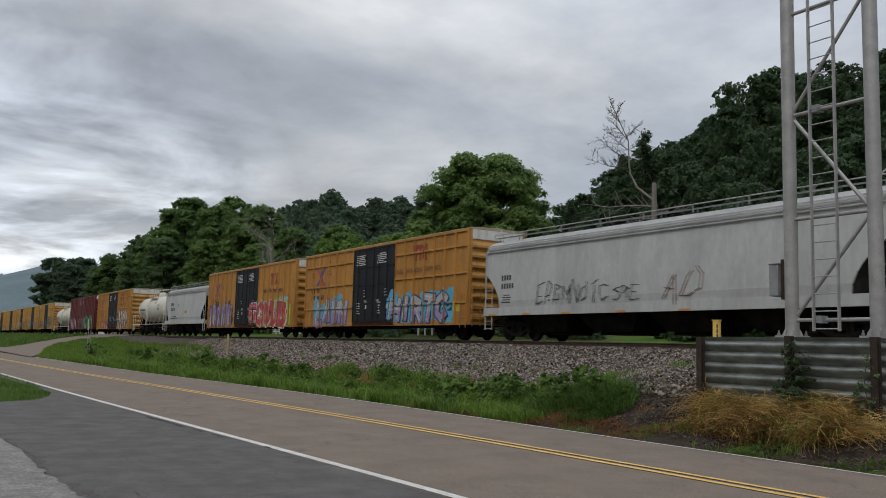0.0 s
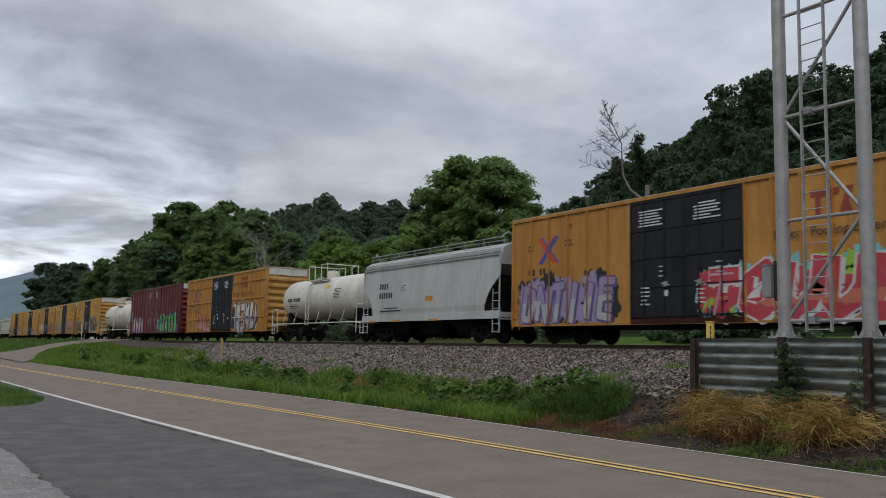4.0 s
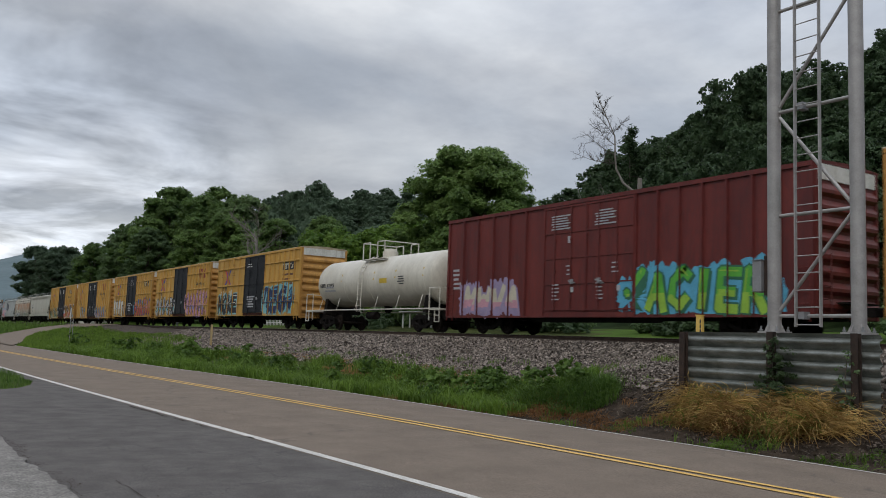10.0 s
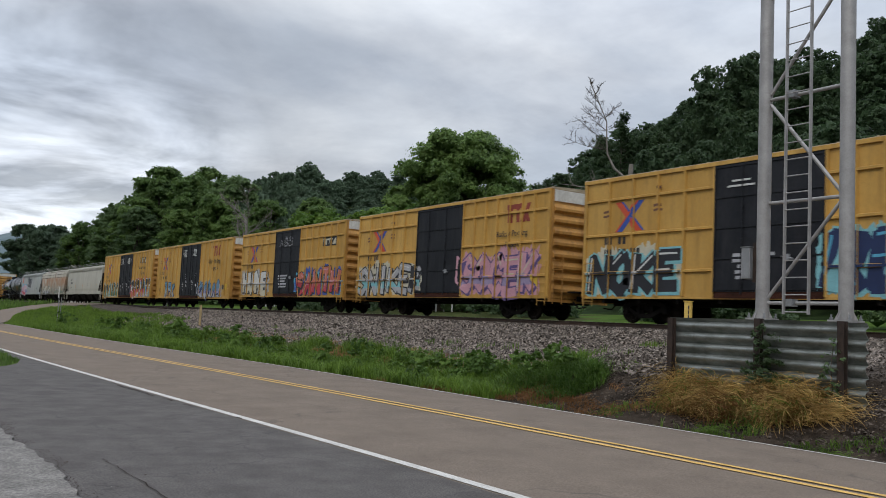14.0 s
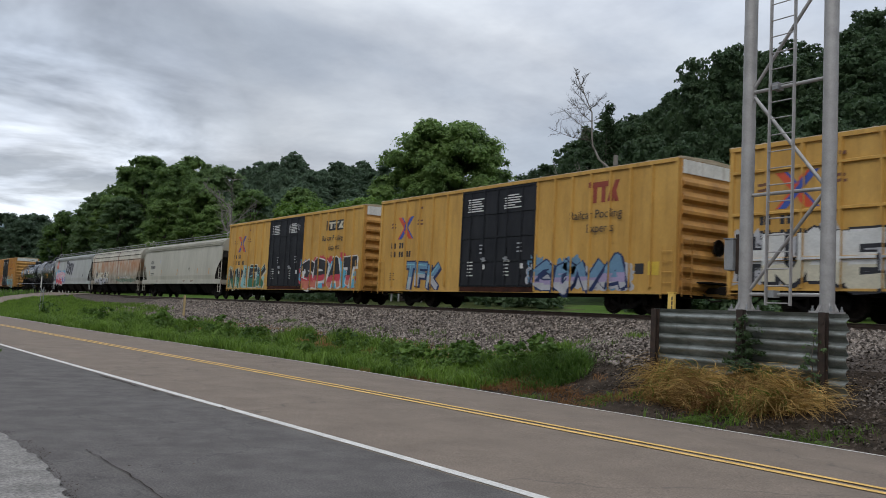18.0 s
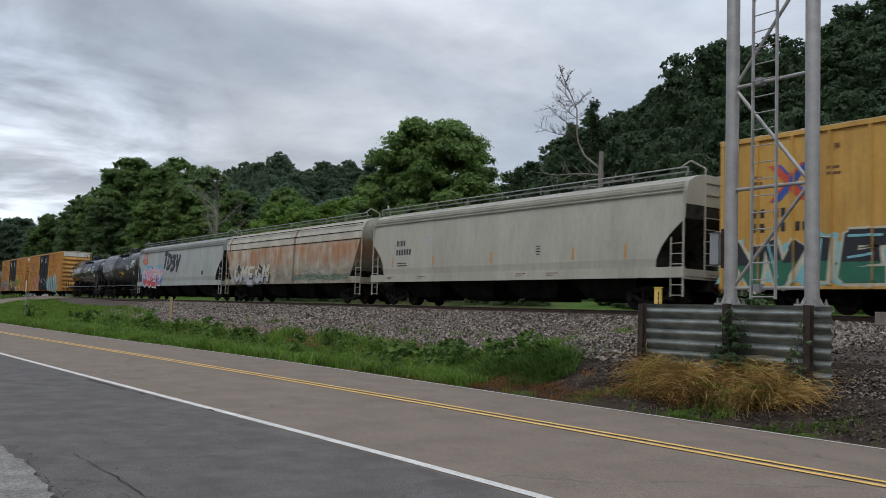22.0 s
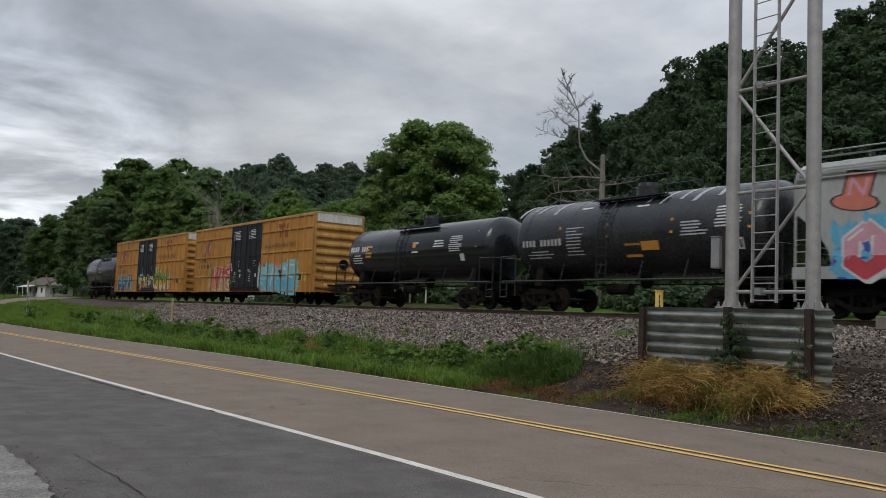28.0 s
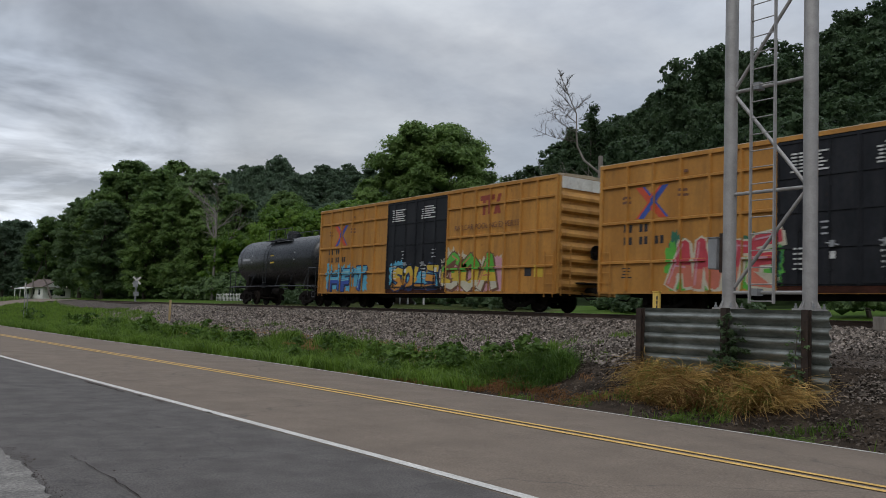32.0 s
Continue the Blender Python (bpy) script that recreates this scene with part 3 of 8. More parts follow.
def height(x, y):
    z = float(np.interp(y, PROFILE_Y, PROFILE_Z))
    if 11.2 < y < 21.4 and x > -20:
        k = min(1.0, (x + 20) / 5.5)
        z += (float(np.interp(y, GUARD_Y, GUARD_Z)) - z) * k * k * (3 - 2 * k)
    rise = min(1.0, max(0.0, (y - 54) / 22))
    for cx, cy, sx, sy, h in ((-40, 140, 60, 45, 27), (-270, 150, 80, 50, 38), (60, 190, 120, 60, 34)):
        z += h * math.exp(-0.5 * (((x - cx) / sx) ** 2 + ((y - cy) / sy) ** 2)) * rise
    if y < 21.4 and x < -60:
        k = min(1.0, (-60 - x) / 35)
        z = z + (max(z, min(1.5, 0.105 * max(0.0, y - 9.5))) - z) * k
    if 9.0 < y < 22.6 and -128 < x < -84:
        k = min(1.0, (x + 128) / 8, (-84 - x) / 9)
        z += (1.80 * min(1.0, max(0.0, (y - 10.5) / 11.0)) - z) * k
    return z


def ground():
    xs = np.concatenate([np.linspace(-2600, -260, 14), np.linspace(-240, -80, 41)[:-1], np.linspace(-80, 20, 101), np.linspace(30, 200, 12), np.linspace(300, 2600, 10)])
    ys = np.concatenate([np.array([-2600, -1200, -400, -150, -60, -30, -15, -8]), np.linspace(-4, 34, 77), np.linspace(38, 260, 40), np.array([300, 360, 420, 600, 900, 1500, 2600])])
    nx, ny = len(xs), len(ys)
    verts = []
    for x in xs:
        for y in ys:
            near = 1 if 11.9 < y < 21.2 else 0
            z = height(x, y) + near * 0.05 * noise.noise((x * 0.7, y * 0.9, 0.0))
            verts.append((x, y, z))
    faces = [(i * ny + j, (i + 1) * ny + j, (i + 1) * ny + j + 1, i * ny + j + 1) for i in range(nx - 1) for j in range(ny - 1)]
    ob = sheet("ground", verts, faces, [M["turf"], M["gravel"], M["dirt"], M["lawn"], M["hill"]], "structure")
    for f in ob.data.polygons:
        x, y = f.center.x, f.center.y
        w = 0.8 * noise.noise((x * 0.35, y * 0.35, 3.0))
        f.use_smooth = True
        if 16.6 + w + (3.0 if x < -62 else 0.0 if x < -17 else -2.2) < y < 27.5:
            f.material_index = 1
        elif 11.0 < y < 16.5 and x > -19 + 2 * w:
            f.material_index = 2
        elif 27.5 <= y < 52:
            f.material_index = 3 if x > -1.10 * y + 2 * w or x < -92 else 0
        elif y >= 52:
            f.material_index = 4
    return ob


ground()


def strip(name, lo, hi, material, z=0.0, x0=-260.0, x1=40.0, step=2.0, kind="structure", crown=0.0, parent=None, label=""):
    """A band along the road between two distances from its centre line; crown lowers its edges."""
    xs = np.arange(x0, x1 + 0.01, step)
    n, verts = 9 if name == "road" else 2, []
    for x in xs:
        for u in np.linspace(lo(x) if callable(lo) else lo, hi(x) if callable(hi) else hi, n):
            verts.append((x, bend(x) + u, z - crown * abs(u)))
    faces = [(i * n + j, (i + 1) * n + j, (i + 1) * n + j + 1, i * n + j + 1) for i in range(len(xs) - 1) for j in range(n - 1)]
    ob = sheet(name, verts, faces, material, kind, label)
    if parent:
        ob.parent = parent
    return ob


road = strip("road", lambda x: near_edge(x) - 0.09, far_edge, M["asphalt"], 0.02, crown=0.012)
strip("line_yellow", -0.17, -0.065, M["paint_yellow"], 0.027, crown=0.012, parent=road, label="faded yellow centre line")
strip("line_yellow", 0.065, 0.17, M["paint_yellow"], 0.027, crown=0.012, parent=road, label="faded yellow centre line")
strip("line_white", lambda x: near_edge(x) - 0.065, lambda x: near_edge(x) + 0.065, M["paint_white"], 0.027, crown=0.012, parent=road, label="worn white edge line")


def edge_line():
    xs = np.arange(-70, 40.1, 2.0)
    verts = []
    for x in xs:
        for u in (0.15, 0.09):
            y = bend(x) + far_edge(x) - u
            verts.append((x, y, 0.027 - 0.012 * abs(y - bend(x))))
    faces = [(2 * i, 2 * i + 2, 2 * i + 3, 2 * i + 1) for i in range(len(xs) - 1)]
    sheet("line_white", verts, faces, M["paint_white"], label="worn white edge line").parent = road


edge_line()


RAMP_Y = [8.0, 9.5, 10.5, 12.0, 14.3, 17.5, 19.5, 21.5, 25.6]
RAMP_LEFT = [-118, -115, -111, -110, -114, -119, -119, -114, -113]
RAMP_RIGHT = [-66, -74, -80, -90, -99, -103, -100, -94, -93]


def ramp_sides(y):
    return float(np.interp(y, RAMP_Y, RAMP_LEFT)), float(np.interp(y, RAMP_Y, RAMP_RIGHT))


def on_ramp(x, y):
    lo, hi = ramp_sides(y)
    return 8.0 < y < 26 and lo - 0.3 < x < hi + 0.3


def junction():
    """The side road that climbs from the highway to the grade crossing."""
    verts, faces, n, m = [], [], 26, 10
    for i in range(n + 1):
        y = 8.0 + 17.6 * i / n
        z = 1.82 * min(1.0, max(0.0, (y - 10.5) / 11.0))
        lo, hi = ramp_sides(y)
        for j in range(m + 1):
            verts.append((lo + (hi - lo) * j / m, y, z + 0.04))
    for i in range(n):
        for j in range(m):
            k = i * (m + 1) + j
            faces.append((k, k + 1, k + m + 2, k + m + 1))
    sheet("road_crossing", verts, faces, M["asphalt"], "structure")


junction()


def lot_edge(x):
    """Where the grass island meets the lot."""
    return float(np.interp(x, [-60, -34, -30.4, -25.9, -24.4, -23.4, -22.9, -22.6], [2.5, 3.72, 3.85, 3.72, 3.45, 3.10, 2.75, 2.2]))


def lot():
    xs = np.concatenate([np.linspace(-60, -26.5, 34), np.linspace(-26, -22.6, 18), np.linspace(-22.5, 30, 53)])
    verts, faces = [], []
    for x in xs:
        far = bend(x) + near_edge(x) - 0.11
        near = -14.0 if x > -22.55 else min(lot_edge(x), far - 0.3)
        for k in range(8):
            verts.append((x, near + (far - near) * k / 7, -0.022 + 0.006 * (k == 7)))
    for i in range(len(xs) - 1):
        for k in range(7):
            faces.append((i * 8 + k, i * 8 + 8 + k, i * 8 + 9 + k, i * 8 + 1 + k))
    return sheet("pavement", verts, faces, M["asphalt_lot"], "structure")


lot()


APRON_EDGE = [(-5.6, 1.30), (-6.4, 1.48), (-7.5, 1.56), (-8.6, 1.64), (-9.4, 1.58), (-10.6, 1.52), (-12.5, 1.54), (-14.5, 1.40), (-20, 0.9), (-34, -0.5)]


def apron():
    """A broken concrete edge in the corner of the lot."""
    bm = bmesh.new()
    rng = random.Random(4)
    pts = [(-34, -14.0), (-3.5, -14.0), (-3.8, -0.5)]
    for (ax, ay), (bx, by) in zip(APRON_EDGE, APRON_EDGE[1:]):
        for k in range(9):
            pts.append((ax + (bx - ax) * k / 9 + rng.uniform(-0.02, 0.02), ay + (by - ay) * k / 9 + rng.uniform(-0.035, 0.035)))
    top = [bm.verts.new((x, y, 0.012)) for x, y in pts]
    bm.faces.new(top)
    r = bmesh.ops.extrude_face_region(bm, geom=list(bm.faces))
    for v in [g for g in r["geom"] if isinstance(g, bmesh.types.BMVert)]:
        v.co.z -= 0.05
    tagged(part("pavement_slab", bm, M["apron"]), kind="structure")


apron()


# ---- track ----
def track():
    for y in (TRACK_Y - 0.755, TRACK_Y + 0.755):
        bm = bmesh.new()
        z = RAIL_Z
        extrude(bm, [(y - 0.07, z - 0.17), (y + 0.07, z - 0.17), (y + 0.07, z - 0.158), (y + 0.012, z - 0.13), (y + 0.010, z - 0.045), (y + 0.036, z - 0.032), (y + 0.036, z - 0.004),
                     (y - 0.036, z - 0.004), (y - 0.036, z - 0.032), (y - 0.010, z - 0.045), (y - 0.012, z - 0.13), (y - 0.07, z - 0.158)], -420, 160)
        rail = part("rail", bm, M["rail"])
        tagged(rail, "long rusty steel running rail on wooden ties", "rail", "rails of the track")
        bm = bmesh.new()
        quad_box(bm, -420, 160, y - 0.034, y + 0.034, z - 0.0035, z)
        part("running_surface", bm, M["rail_top"], rail, "shiny worn rail head")


track()


def tie_mesh():
    bm = bmesh.new()
    quad_box(bm, -0.115, 0.115, -1.3, 1.3, -0.16, 0)
    return finish("tie", bm, M["tie"], 0.012)


TIES = thing("track_ties", "dark creosoted wooden railway ties bedded in ballast", "ties", kind="structure")
tie = tie_mesh()
rng = random.Random(1)
for i in range(240):
    x = 4 - 0.52 * i
    part("tie", tie, None, TIES, place=pose(x, TRACK_Y + rng.uniform(-0.05, 0.05), RAIL_Z - 0.165 - rng.uniform(0, 0.012), 0, 0, rng.uniform(-1.2, 1.2)))

# ---- the train ----
SPEED, SLOWING, SIDE = 10.408, -0.00953, 1.55


def run(s):
    """Rows for a car whose middle passes s metres at 15 s."""
    rows = []
    for i in range(0, 33):
        t = float(i)
        rows.append((t, pose(s + SPEED * (t - 15) + SLOWING * (t - 15) ** 2, TRACK_Y, RAIL_Z)))
    return rows


CARS, WHEELS = [], []


def roll(s):
    """Rows for a wheelset that rolls with the train, in its truck's space."""
    rows = []
    for i in range(641):
        t = i * 0.05
        gone = SPEED * (t - 15) + SLOWING * (t - 15) ** 2
        rows.append((t, Matrix.Translation((s * 0.889, 0, 0.455)) @ Matrix.Rotation(gone / 0.435, 4, "Y")))
    return rows


def wheelset_mesh():
    bm = bmesh.new()
    for s in (-1, 1):
        lathe(bm, [(s * 0.69, 0.455), (s * 0.72, 0.455), (s * 0.722, 0.425), (s * 0.80, 0.42), (s * 0.802, 0.36), (s * 0.775, 0.33), (s * 0.775, 0.16), (s * 0.84, 0.13), (s * 0.84, 0.05)], 20, "y")
    bar(bm, (0, -1.02, 0), (0, 1.02, 0), 0.075, 8)
    return finish("wheelset", bm, M["wheel"], smooth=True)


def sideframe_mesh():
    bm = bmesh.new()
    for a, b, r in (((-0.89, 0.60), (-0.30, 0.74), 0.08), ((-0.30, 0.74), (0.30, 0.74), 0.09), ((0.30, 0.74), (0.89, 0.60), 0.08),
                    ((-0.80, 0.52), (-0.28, 0.26), 0.065), ((-0.28, 0.26), (0.28, 0.26), 0.075), ((0.28, 0.26), (0.80, 0.52), 0.065)):
        d = Vector((b[0] - a[0], 0, b[1] - a[1]))
        n = Vector((-d.z, 0, d.x)).normalized() * r
        quad = [Vector((a[0], 0, a[1])) + n, Vector((a[0], 0, a[1])) - n, Vector((b[0], 0, b[1])) - n, Vector((b[0], 0, b[1])) + n]
        extrude(bm, [(q.x, q.z) for q in quad], -0.07, 0.07, "y")
    for s in (-1, 1):
        quad_box(bm, s * 0.89 - 0.12, s * 0.89 + 0.12, -0.10, 0.10, 0.34, 0.62)
        quad_box(bm, s * 0.30 - 0.05, s * 0.30 + 0.05, -0.07, 0.07, 0.28, 0.74)
        for k in (-1, 1):
            bar(bm, (k * 0.13, 0, 0.32), (k * 0.13, 0, 0.64), 0.07, 8)
    return finish("side_frame", bm, M["under"])


def trucks(car, at):
    """Two-axle trucks under a car."""
    for x in at:
        bm = bmesh.new()
        quad_box(bm, -0.20, 0.20, -1.02, 1.02, 0.46, 0.80)
        t = part("truck", bm, M["under"], car, place=pose(x, 0, 0))
        for s in (-1, 1):
            part("side_frame", shared("side_frame", sideframe_mesh), None, t, place=pose(0, s * 1.0, 0))
            WHEELS.append((part("wheelset", shared("wheelset", wheelset_mesh), None, t, place=pose(s * 0.889, 0, 0.455)), s))


def coupler_mesh():
    bm = bmesh.new()
    quad_box(bm, 0, 0.62, -0.09, 0.09, 0.78, 0.96)
    quad_box(bm, 0.55, 0.95, -0.16, 0.14, 0.74, 1.0)
    pipe(bm, [(0.1, -0.35, 0.75), (0.45, -0.38, 0.50), (0.8, -0.30, 0.55)], 0.03, 6)
    return finish("coupler", bm, M["under"], 0.01)


def couplers(car, half, gap=0.9):
    for s in (-1, 1):
        part("coupler", shared("coupler", coupler_mesh), None, car, place=pose(s * half, 0, 0, 0, 0, 0 if s > 0 else 180))


def ladder_mesh(w, h, n):
    bm = bmesh.new()
    for x in (-w / 2, w / 2):
        bar(bm, (x, 0, 0), (x, 0, h), 0.018, 5)
    for i in range(n):
        z = h * (i + 0.5) / n
        bar(bm, (-w / 2, 0, z), (w / 2, 0, z), 0.014, 5)
    return bm


BELTS, DOORS = {}, {}
SURFACE, POSTS = {}, {}    # by car: how far out its side lies at (x, z), and the posts that stand proud of it


def clip(poly, lo, hi):
    """The part of a convex outline between two places along the car."""
    for sign, edge in ((1, lo), (-1, hi)):
        out = []
        for i, p in enumerate(poly):
            q = poly[(i + 1) % len(poly)]
            a, b = sign * (p[0] - edge), sign * (q[0] - edge)
            if a >= 0:
                out.append(p)
            if (a < 0) != (b < 0):
                t = a / (a - b)
                out.append((p[0] + (q[0] - p[0]) * t, p[1] + (q[1] - p[1]) * t))
        poly = out
        if len(poly) < 3:
            return []
    return poly


def lay(bm, car, polys, out):
    """Lay flat outlines on the side of a car, over its posts too."""
    side = SURFACE[car.name]
    posts = POSTS.get(car.name, ())
    for poly in polys:
        x0, x1 = min(p[0] for p in poly), max(p[0] for p in poly)
        cuts, edge = [], x0 - 1
        for c, w, d in posts:
            if c + w < x0 or c - w > x1:
                continue
            cuts += [(edge, c - w, 0.0), (c - w, c + w, d)]
            edge = c + w
        cuts.append((edge, x1 + 1, 0.0))
        for lo, hi, d in cuts:
            piece = clip(poly, lo, hi)
            if piece:
                bm.faces.new([bm.verts.new((x, side(x, z) - out - d, z)) for x, z in piece])


def slab(a, b, wide, k=1.0):
    d = Vector((b[0] - a[0], b[1] - a[1]))
    if d.length < 0.02:
        return []
    e = d.normalized()
    n = Vector((-e.y, e.x)) * wide / 2
    a, b = Vector(a) - e * wide * 0.22, Vector(b) + e * wide * 0.22
    return [[tuple(p) for p in (a + n, a - n, b - n * k, b + n * k)]]


GLYPHS = {
    "4": [[(0.75, 0), (0.75, 1), (0, 0.4), (1, 0.4)]],
    "A": [[(0, 0), (0.5, 1), (1, 0)], [(0.22, 0.36), (0.78, 0.36)]],
    "B": [[(0, 0), (0, 1), (0.85, 0.85), (0.7, 0.55), (0.1, 0.5)], [(0.7, 0.52), (1, 0.25), (0.8, 0), (0, 0)]],
    "C": [[(1, 0.8), (0.6, 1), (0.1, 0.75), (0.1, 0.25), (0.6, 0), (1, 0.2)]],
    "D": [[(0, 0), (0, 1), (0.7, 0.9), (1, 0.5), (0.7, 0.1), (0, 0)]],
    "E": [[(1, 1), (0, 1), (0, 0), (1, 0)], [(0, 0.5), (0.75, 0.5)]],
    "F": [[(1, 1), (0, 1), (0, 0)], [(0, 0.5), (0.75, 0.5)]],
    "G": [[(1, 0.85), (0.5, 1), (0, 0.6), (0.1, 0.15), (0.6, 0), (1, 0.15), (1, 0.45), (0.55, 0.45)]],
    "H": [[(0, 0), (0, 1)], [(1, 0), (1, 1)], [(0, 0.5), (1, 0.5)]],
    "I": [[(0.5, 0), (0.5, 1)]],
    "K": [[(0, 0), (0, 1)], [(1, 1), (0.1, 0.45), (1, 0)]],
    "L": [[(0, 1), (0, 0), (1, 0)]],
    "M": [[(0, 0), (0.1, 1), (0.5, 0.4), (0.9, 1), (1, 0)]],
    "N": [[(0, 0), (0, 1), (1, 0), (1, 1)]],
    "O": [[(0.5, 1), (0.05, 0.75), (0.05, 0.25), (0.5, 0), (0.95, 0.25), (0.95, 0.75), (0.5, 1)]],
    "P": [[(0, 0), (0, 1), (0.95, 0.85), (0.85, 0.5), (0, 0.42)]],
    "R": [[(0, 0), (0, 1), (0.9, 0.85), (0.8, 0.52), (0, 0.45)], [(0.4, 0.45), (1, 0)]],
    "S": [[(1, 0.85), (0.5, 1), (0, 0.78), (0.2, 0.55), (0.85, 0.45), (0.95, 0.18), (0.5, 0), (0, 0.15)]],
    "T": [[(0, 1), (1, 1)], [(0.5, 1), (0.45, 0)]],
    "U": [[(0, 1), (0, 0.25), (0.4, 0), (0.8, 0.15), (1, 0.4), (1, 1)]],
    "V": [[(0, 1), (0.5, 0), (1, 1)]],
    "W": [[(0, 1), (0.25, 0), (0.5, 0.6), (0.75, 0), (1, 1)]],
    "Y": [[(0, 1), (0.5, 0.45), (1, 1)], [(0.5, 0.45), (0.45, 0)]],
    ">": [[(0, 0.35), (1, 0.5)], [(0.5, 0.9), (1, 0.5), (0.55, 0.1)]],
}


def strokes(rng, word, x0, x1, z0, z1, lean, wild):
    """The bent centre lines of sprayed figures."""
    w, out = (x1 - x0) / len(word), []
    for i, ch in enumerate(word):
        lift = rng.uniform(-0.06, 0.06) * (z1 - z0)
        for line in GLYPHS[ch]:
            pts = []
            for u, v in line:
                u, v = u + rng.uniform(-wild, wild), v + rng.uniform(-wild, wild)
                pts.append((x0 + w * (i + 0.14 + 0.72 * u) + lean * (v - 0.5) * (z1 - z0), z0 + (z1 - z0) * (0.12 + 0.76 * v) + lift))
            out.append(pts)
    return out


def swollen(lines, wide, dx=0.0, dz=0.0):
    """Convex pieces that give lines a width, with blunt knees."""
    out = []
    for pts in lines:
        pts = [(x + dx, z + dz) for x, z in pts]
        for a, b in zip(pts, pts[1:]):
            out += slab(a, b, wide)
        for x, z in pts[1:-1]:
            out.append([(x + wide * 0.5 * math.cos(k * math.pi / 3 + 0.5), z + wide * 0.5 * math.sin(k * math.pi / 3 + 0.5)) for k in range(6)])
    return out


def below(poly, edge):
    """The part of a convex outline under a height."""
    return [(x, z) for z, x in clip([(z, x) for x, z in poly], -1e3, edge)]


def spray(car, colour, polys, out, parent=None, label=""):
    """One coat of paint over wall, posts and belt rails."""
    bm = bmesh.new()
    for i, poly in enumerate(polys):
        lay(bm, car, [poly], out + 0.0005 * (i % 5))
    belts = BELTS.get(car.name, ())
    for z in belts:
        d0, d1 = DOORS[car.name]
        for poly in polys:
            strip_part = clip([(v, u) for u, v in poly], z - 0.01, z + 0.01)
            if strip_part:
                lo, hi = min(p[1] for p in strip_part), max(p[1] for p in strip_part)
                for a, b in ((lo, min(hi, d0 - 0.1)), (max(lo, d1 + 0.1), hi)):
                    if b > a:
                        y = -SIDE - 0.0752 - out * 0.4
                        bm.faces.new([bm.verts.new(p) for p in ((a, y, z - 0.036), (b, y, z - 0.036), (b, y, z + 0.036), (a, y, z + 0.036))])
    return painted("spray_paint", bm, colour, parent or car, label)


def cloud(rng, x0, x1, z0, z1, rough=0.12, n=36):
    """A ragged patch as triangles."""
    cx, cz, pts = (x0 + x1) / 2, (z0 + z1) / 2, []
    for i in range(n):
        a = 2 * math.pi * i / n
        k = 1 + rng.uniform(-rough, rough)
        u, w = math.cos(a), math.sin(a)
        m = max(abs(u), abs(w)) ** 0.75
        pts.append((cx + (x1 - x0) / 2 * u / m * k, min(max(cz + (z1 - z0) / 2 * w / m * k, z0), z1 + 0.1)))
    return [[(cx, cz), pts[i], pts[(i + 1) % n]] for i in range(n)]


def painted(name, bm, colour, parent, label=""):
    ob = part(name, finish(name, bm, P[colour]), None, parent, label)
    return tagged(ob, kind="stuff")


def graffiti(car, x0, x1, z0, z1, word, fill, outline, back=None, spark=None, seed=0, fat=0.30, lean=0.12, wild=0.06):
    """Sprayed figures on the side of a car: back patch, shadow, outline, fill (a second colour below) and highlights."""
    rng = random.Random(seed)
    first = None
    if car.name in BELTS:
        z0 -= 0.17 if z0 < 1.0 and DOORS[car.name][1] > 2.0 else 0.0
    names = fill if isinstance(fill, tuple) else (fill,)
    span = x1 - x0
    coats = []
    for i, col in enumerate(back or ()):
        polys = []
        for k in range(7):
            a = x0 - 0.25 + span * k / 7 + rng.uniform(-0.15, 0.2)
            top = z1 + rng.uniform(-0.35, 0.28) - 0.4 * i * rng.random()
            polys += cloud(rng, a, a + span * rng.uniform(0.14, 0.26), z0 + rng.uniform(-0.02, 0.25) * (k % 2), top, 0.22)
        coats.append((col, polys, 0.002 + 0.003 * i))
    if word:
        lines_ = strokes(rng, word, x0, x1, z0, z1, lean, wild)
        wide = fat * min(span / len(word), (z1 - z0) * 0.9)
        coats.append((outline, swollen(lines_, wide * 1.22, 0.09, -0.07), 0.009))
        coats.append((outline, swollen(lines_, wide + 0.13), 0.012))
        body = swollen(lines_, wide)
        coats.append((names[0], body, 0.015))
        if len(names) > 1:
            edge = z0 + (z1 - z0) * rng.uniform(0.40, 0.52)
            coats.append((names[1], [q for q in (below(p, edge + rng.uniform(-0.12, 0.12)) for p in body) if len(q) > 2], 0.018))
        if len(names) > 2:
            coats.append((names[2], [q for q in (below(p, z0 + (z1 - z0) * 0.24 + rng.uniform(-0.1, 0.1)) for p in body) if len(q) > 2], 0.021))
        if spark:
            coats.append((spark, swollen([p[:2] for p in lines_], wide * 0.16, -wide * 0.22, wide * 0.12), 0.024))
    for col, polys, dy in coats:
        ob = spray(car, col, polys, dy, first, "" if first else "spray-painted graffiti in several colours")
        first = first or ob


def scrawl(car, x0, x1, z0, z1, word, colour, seed=0, w=0.035):
    """Thin sprayed outlines of figures."""
    rng = random.Random(seed)
    polys = []
    for pts in strokes(rng, word, x0, x1, z0, z1, 0.1, 0.2):
        for dx in (-2.2 * w, 2.2 * w):
            for a, b in zip(pts, pts[1:]):
                polys += slab((a[0] + dx, a[1]), (b[0] + dx, b[1]), w)
    spray(car, colour, polys, 0.005, None, "thin sprayed graffiti outlines")


def rect(x0, x1, z0, z1):
    return [(x0, z0), (x1, z0), (x1, z1), (x0, z1)]


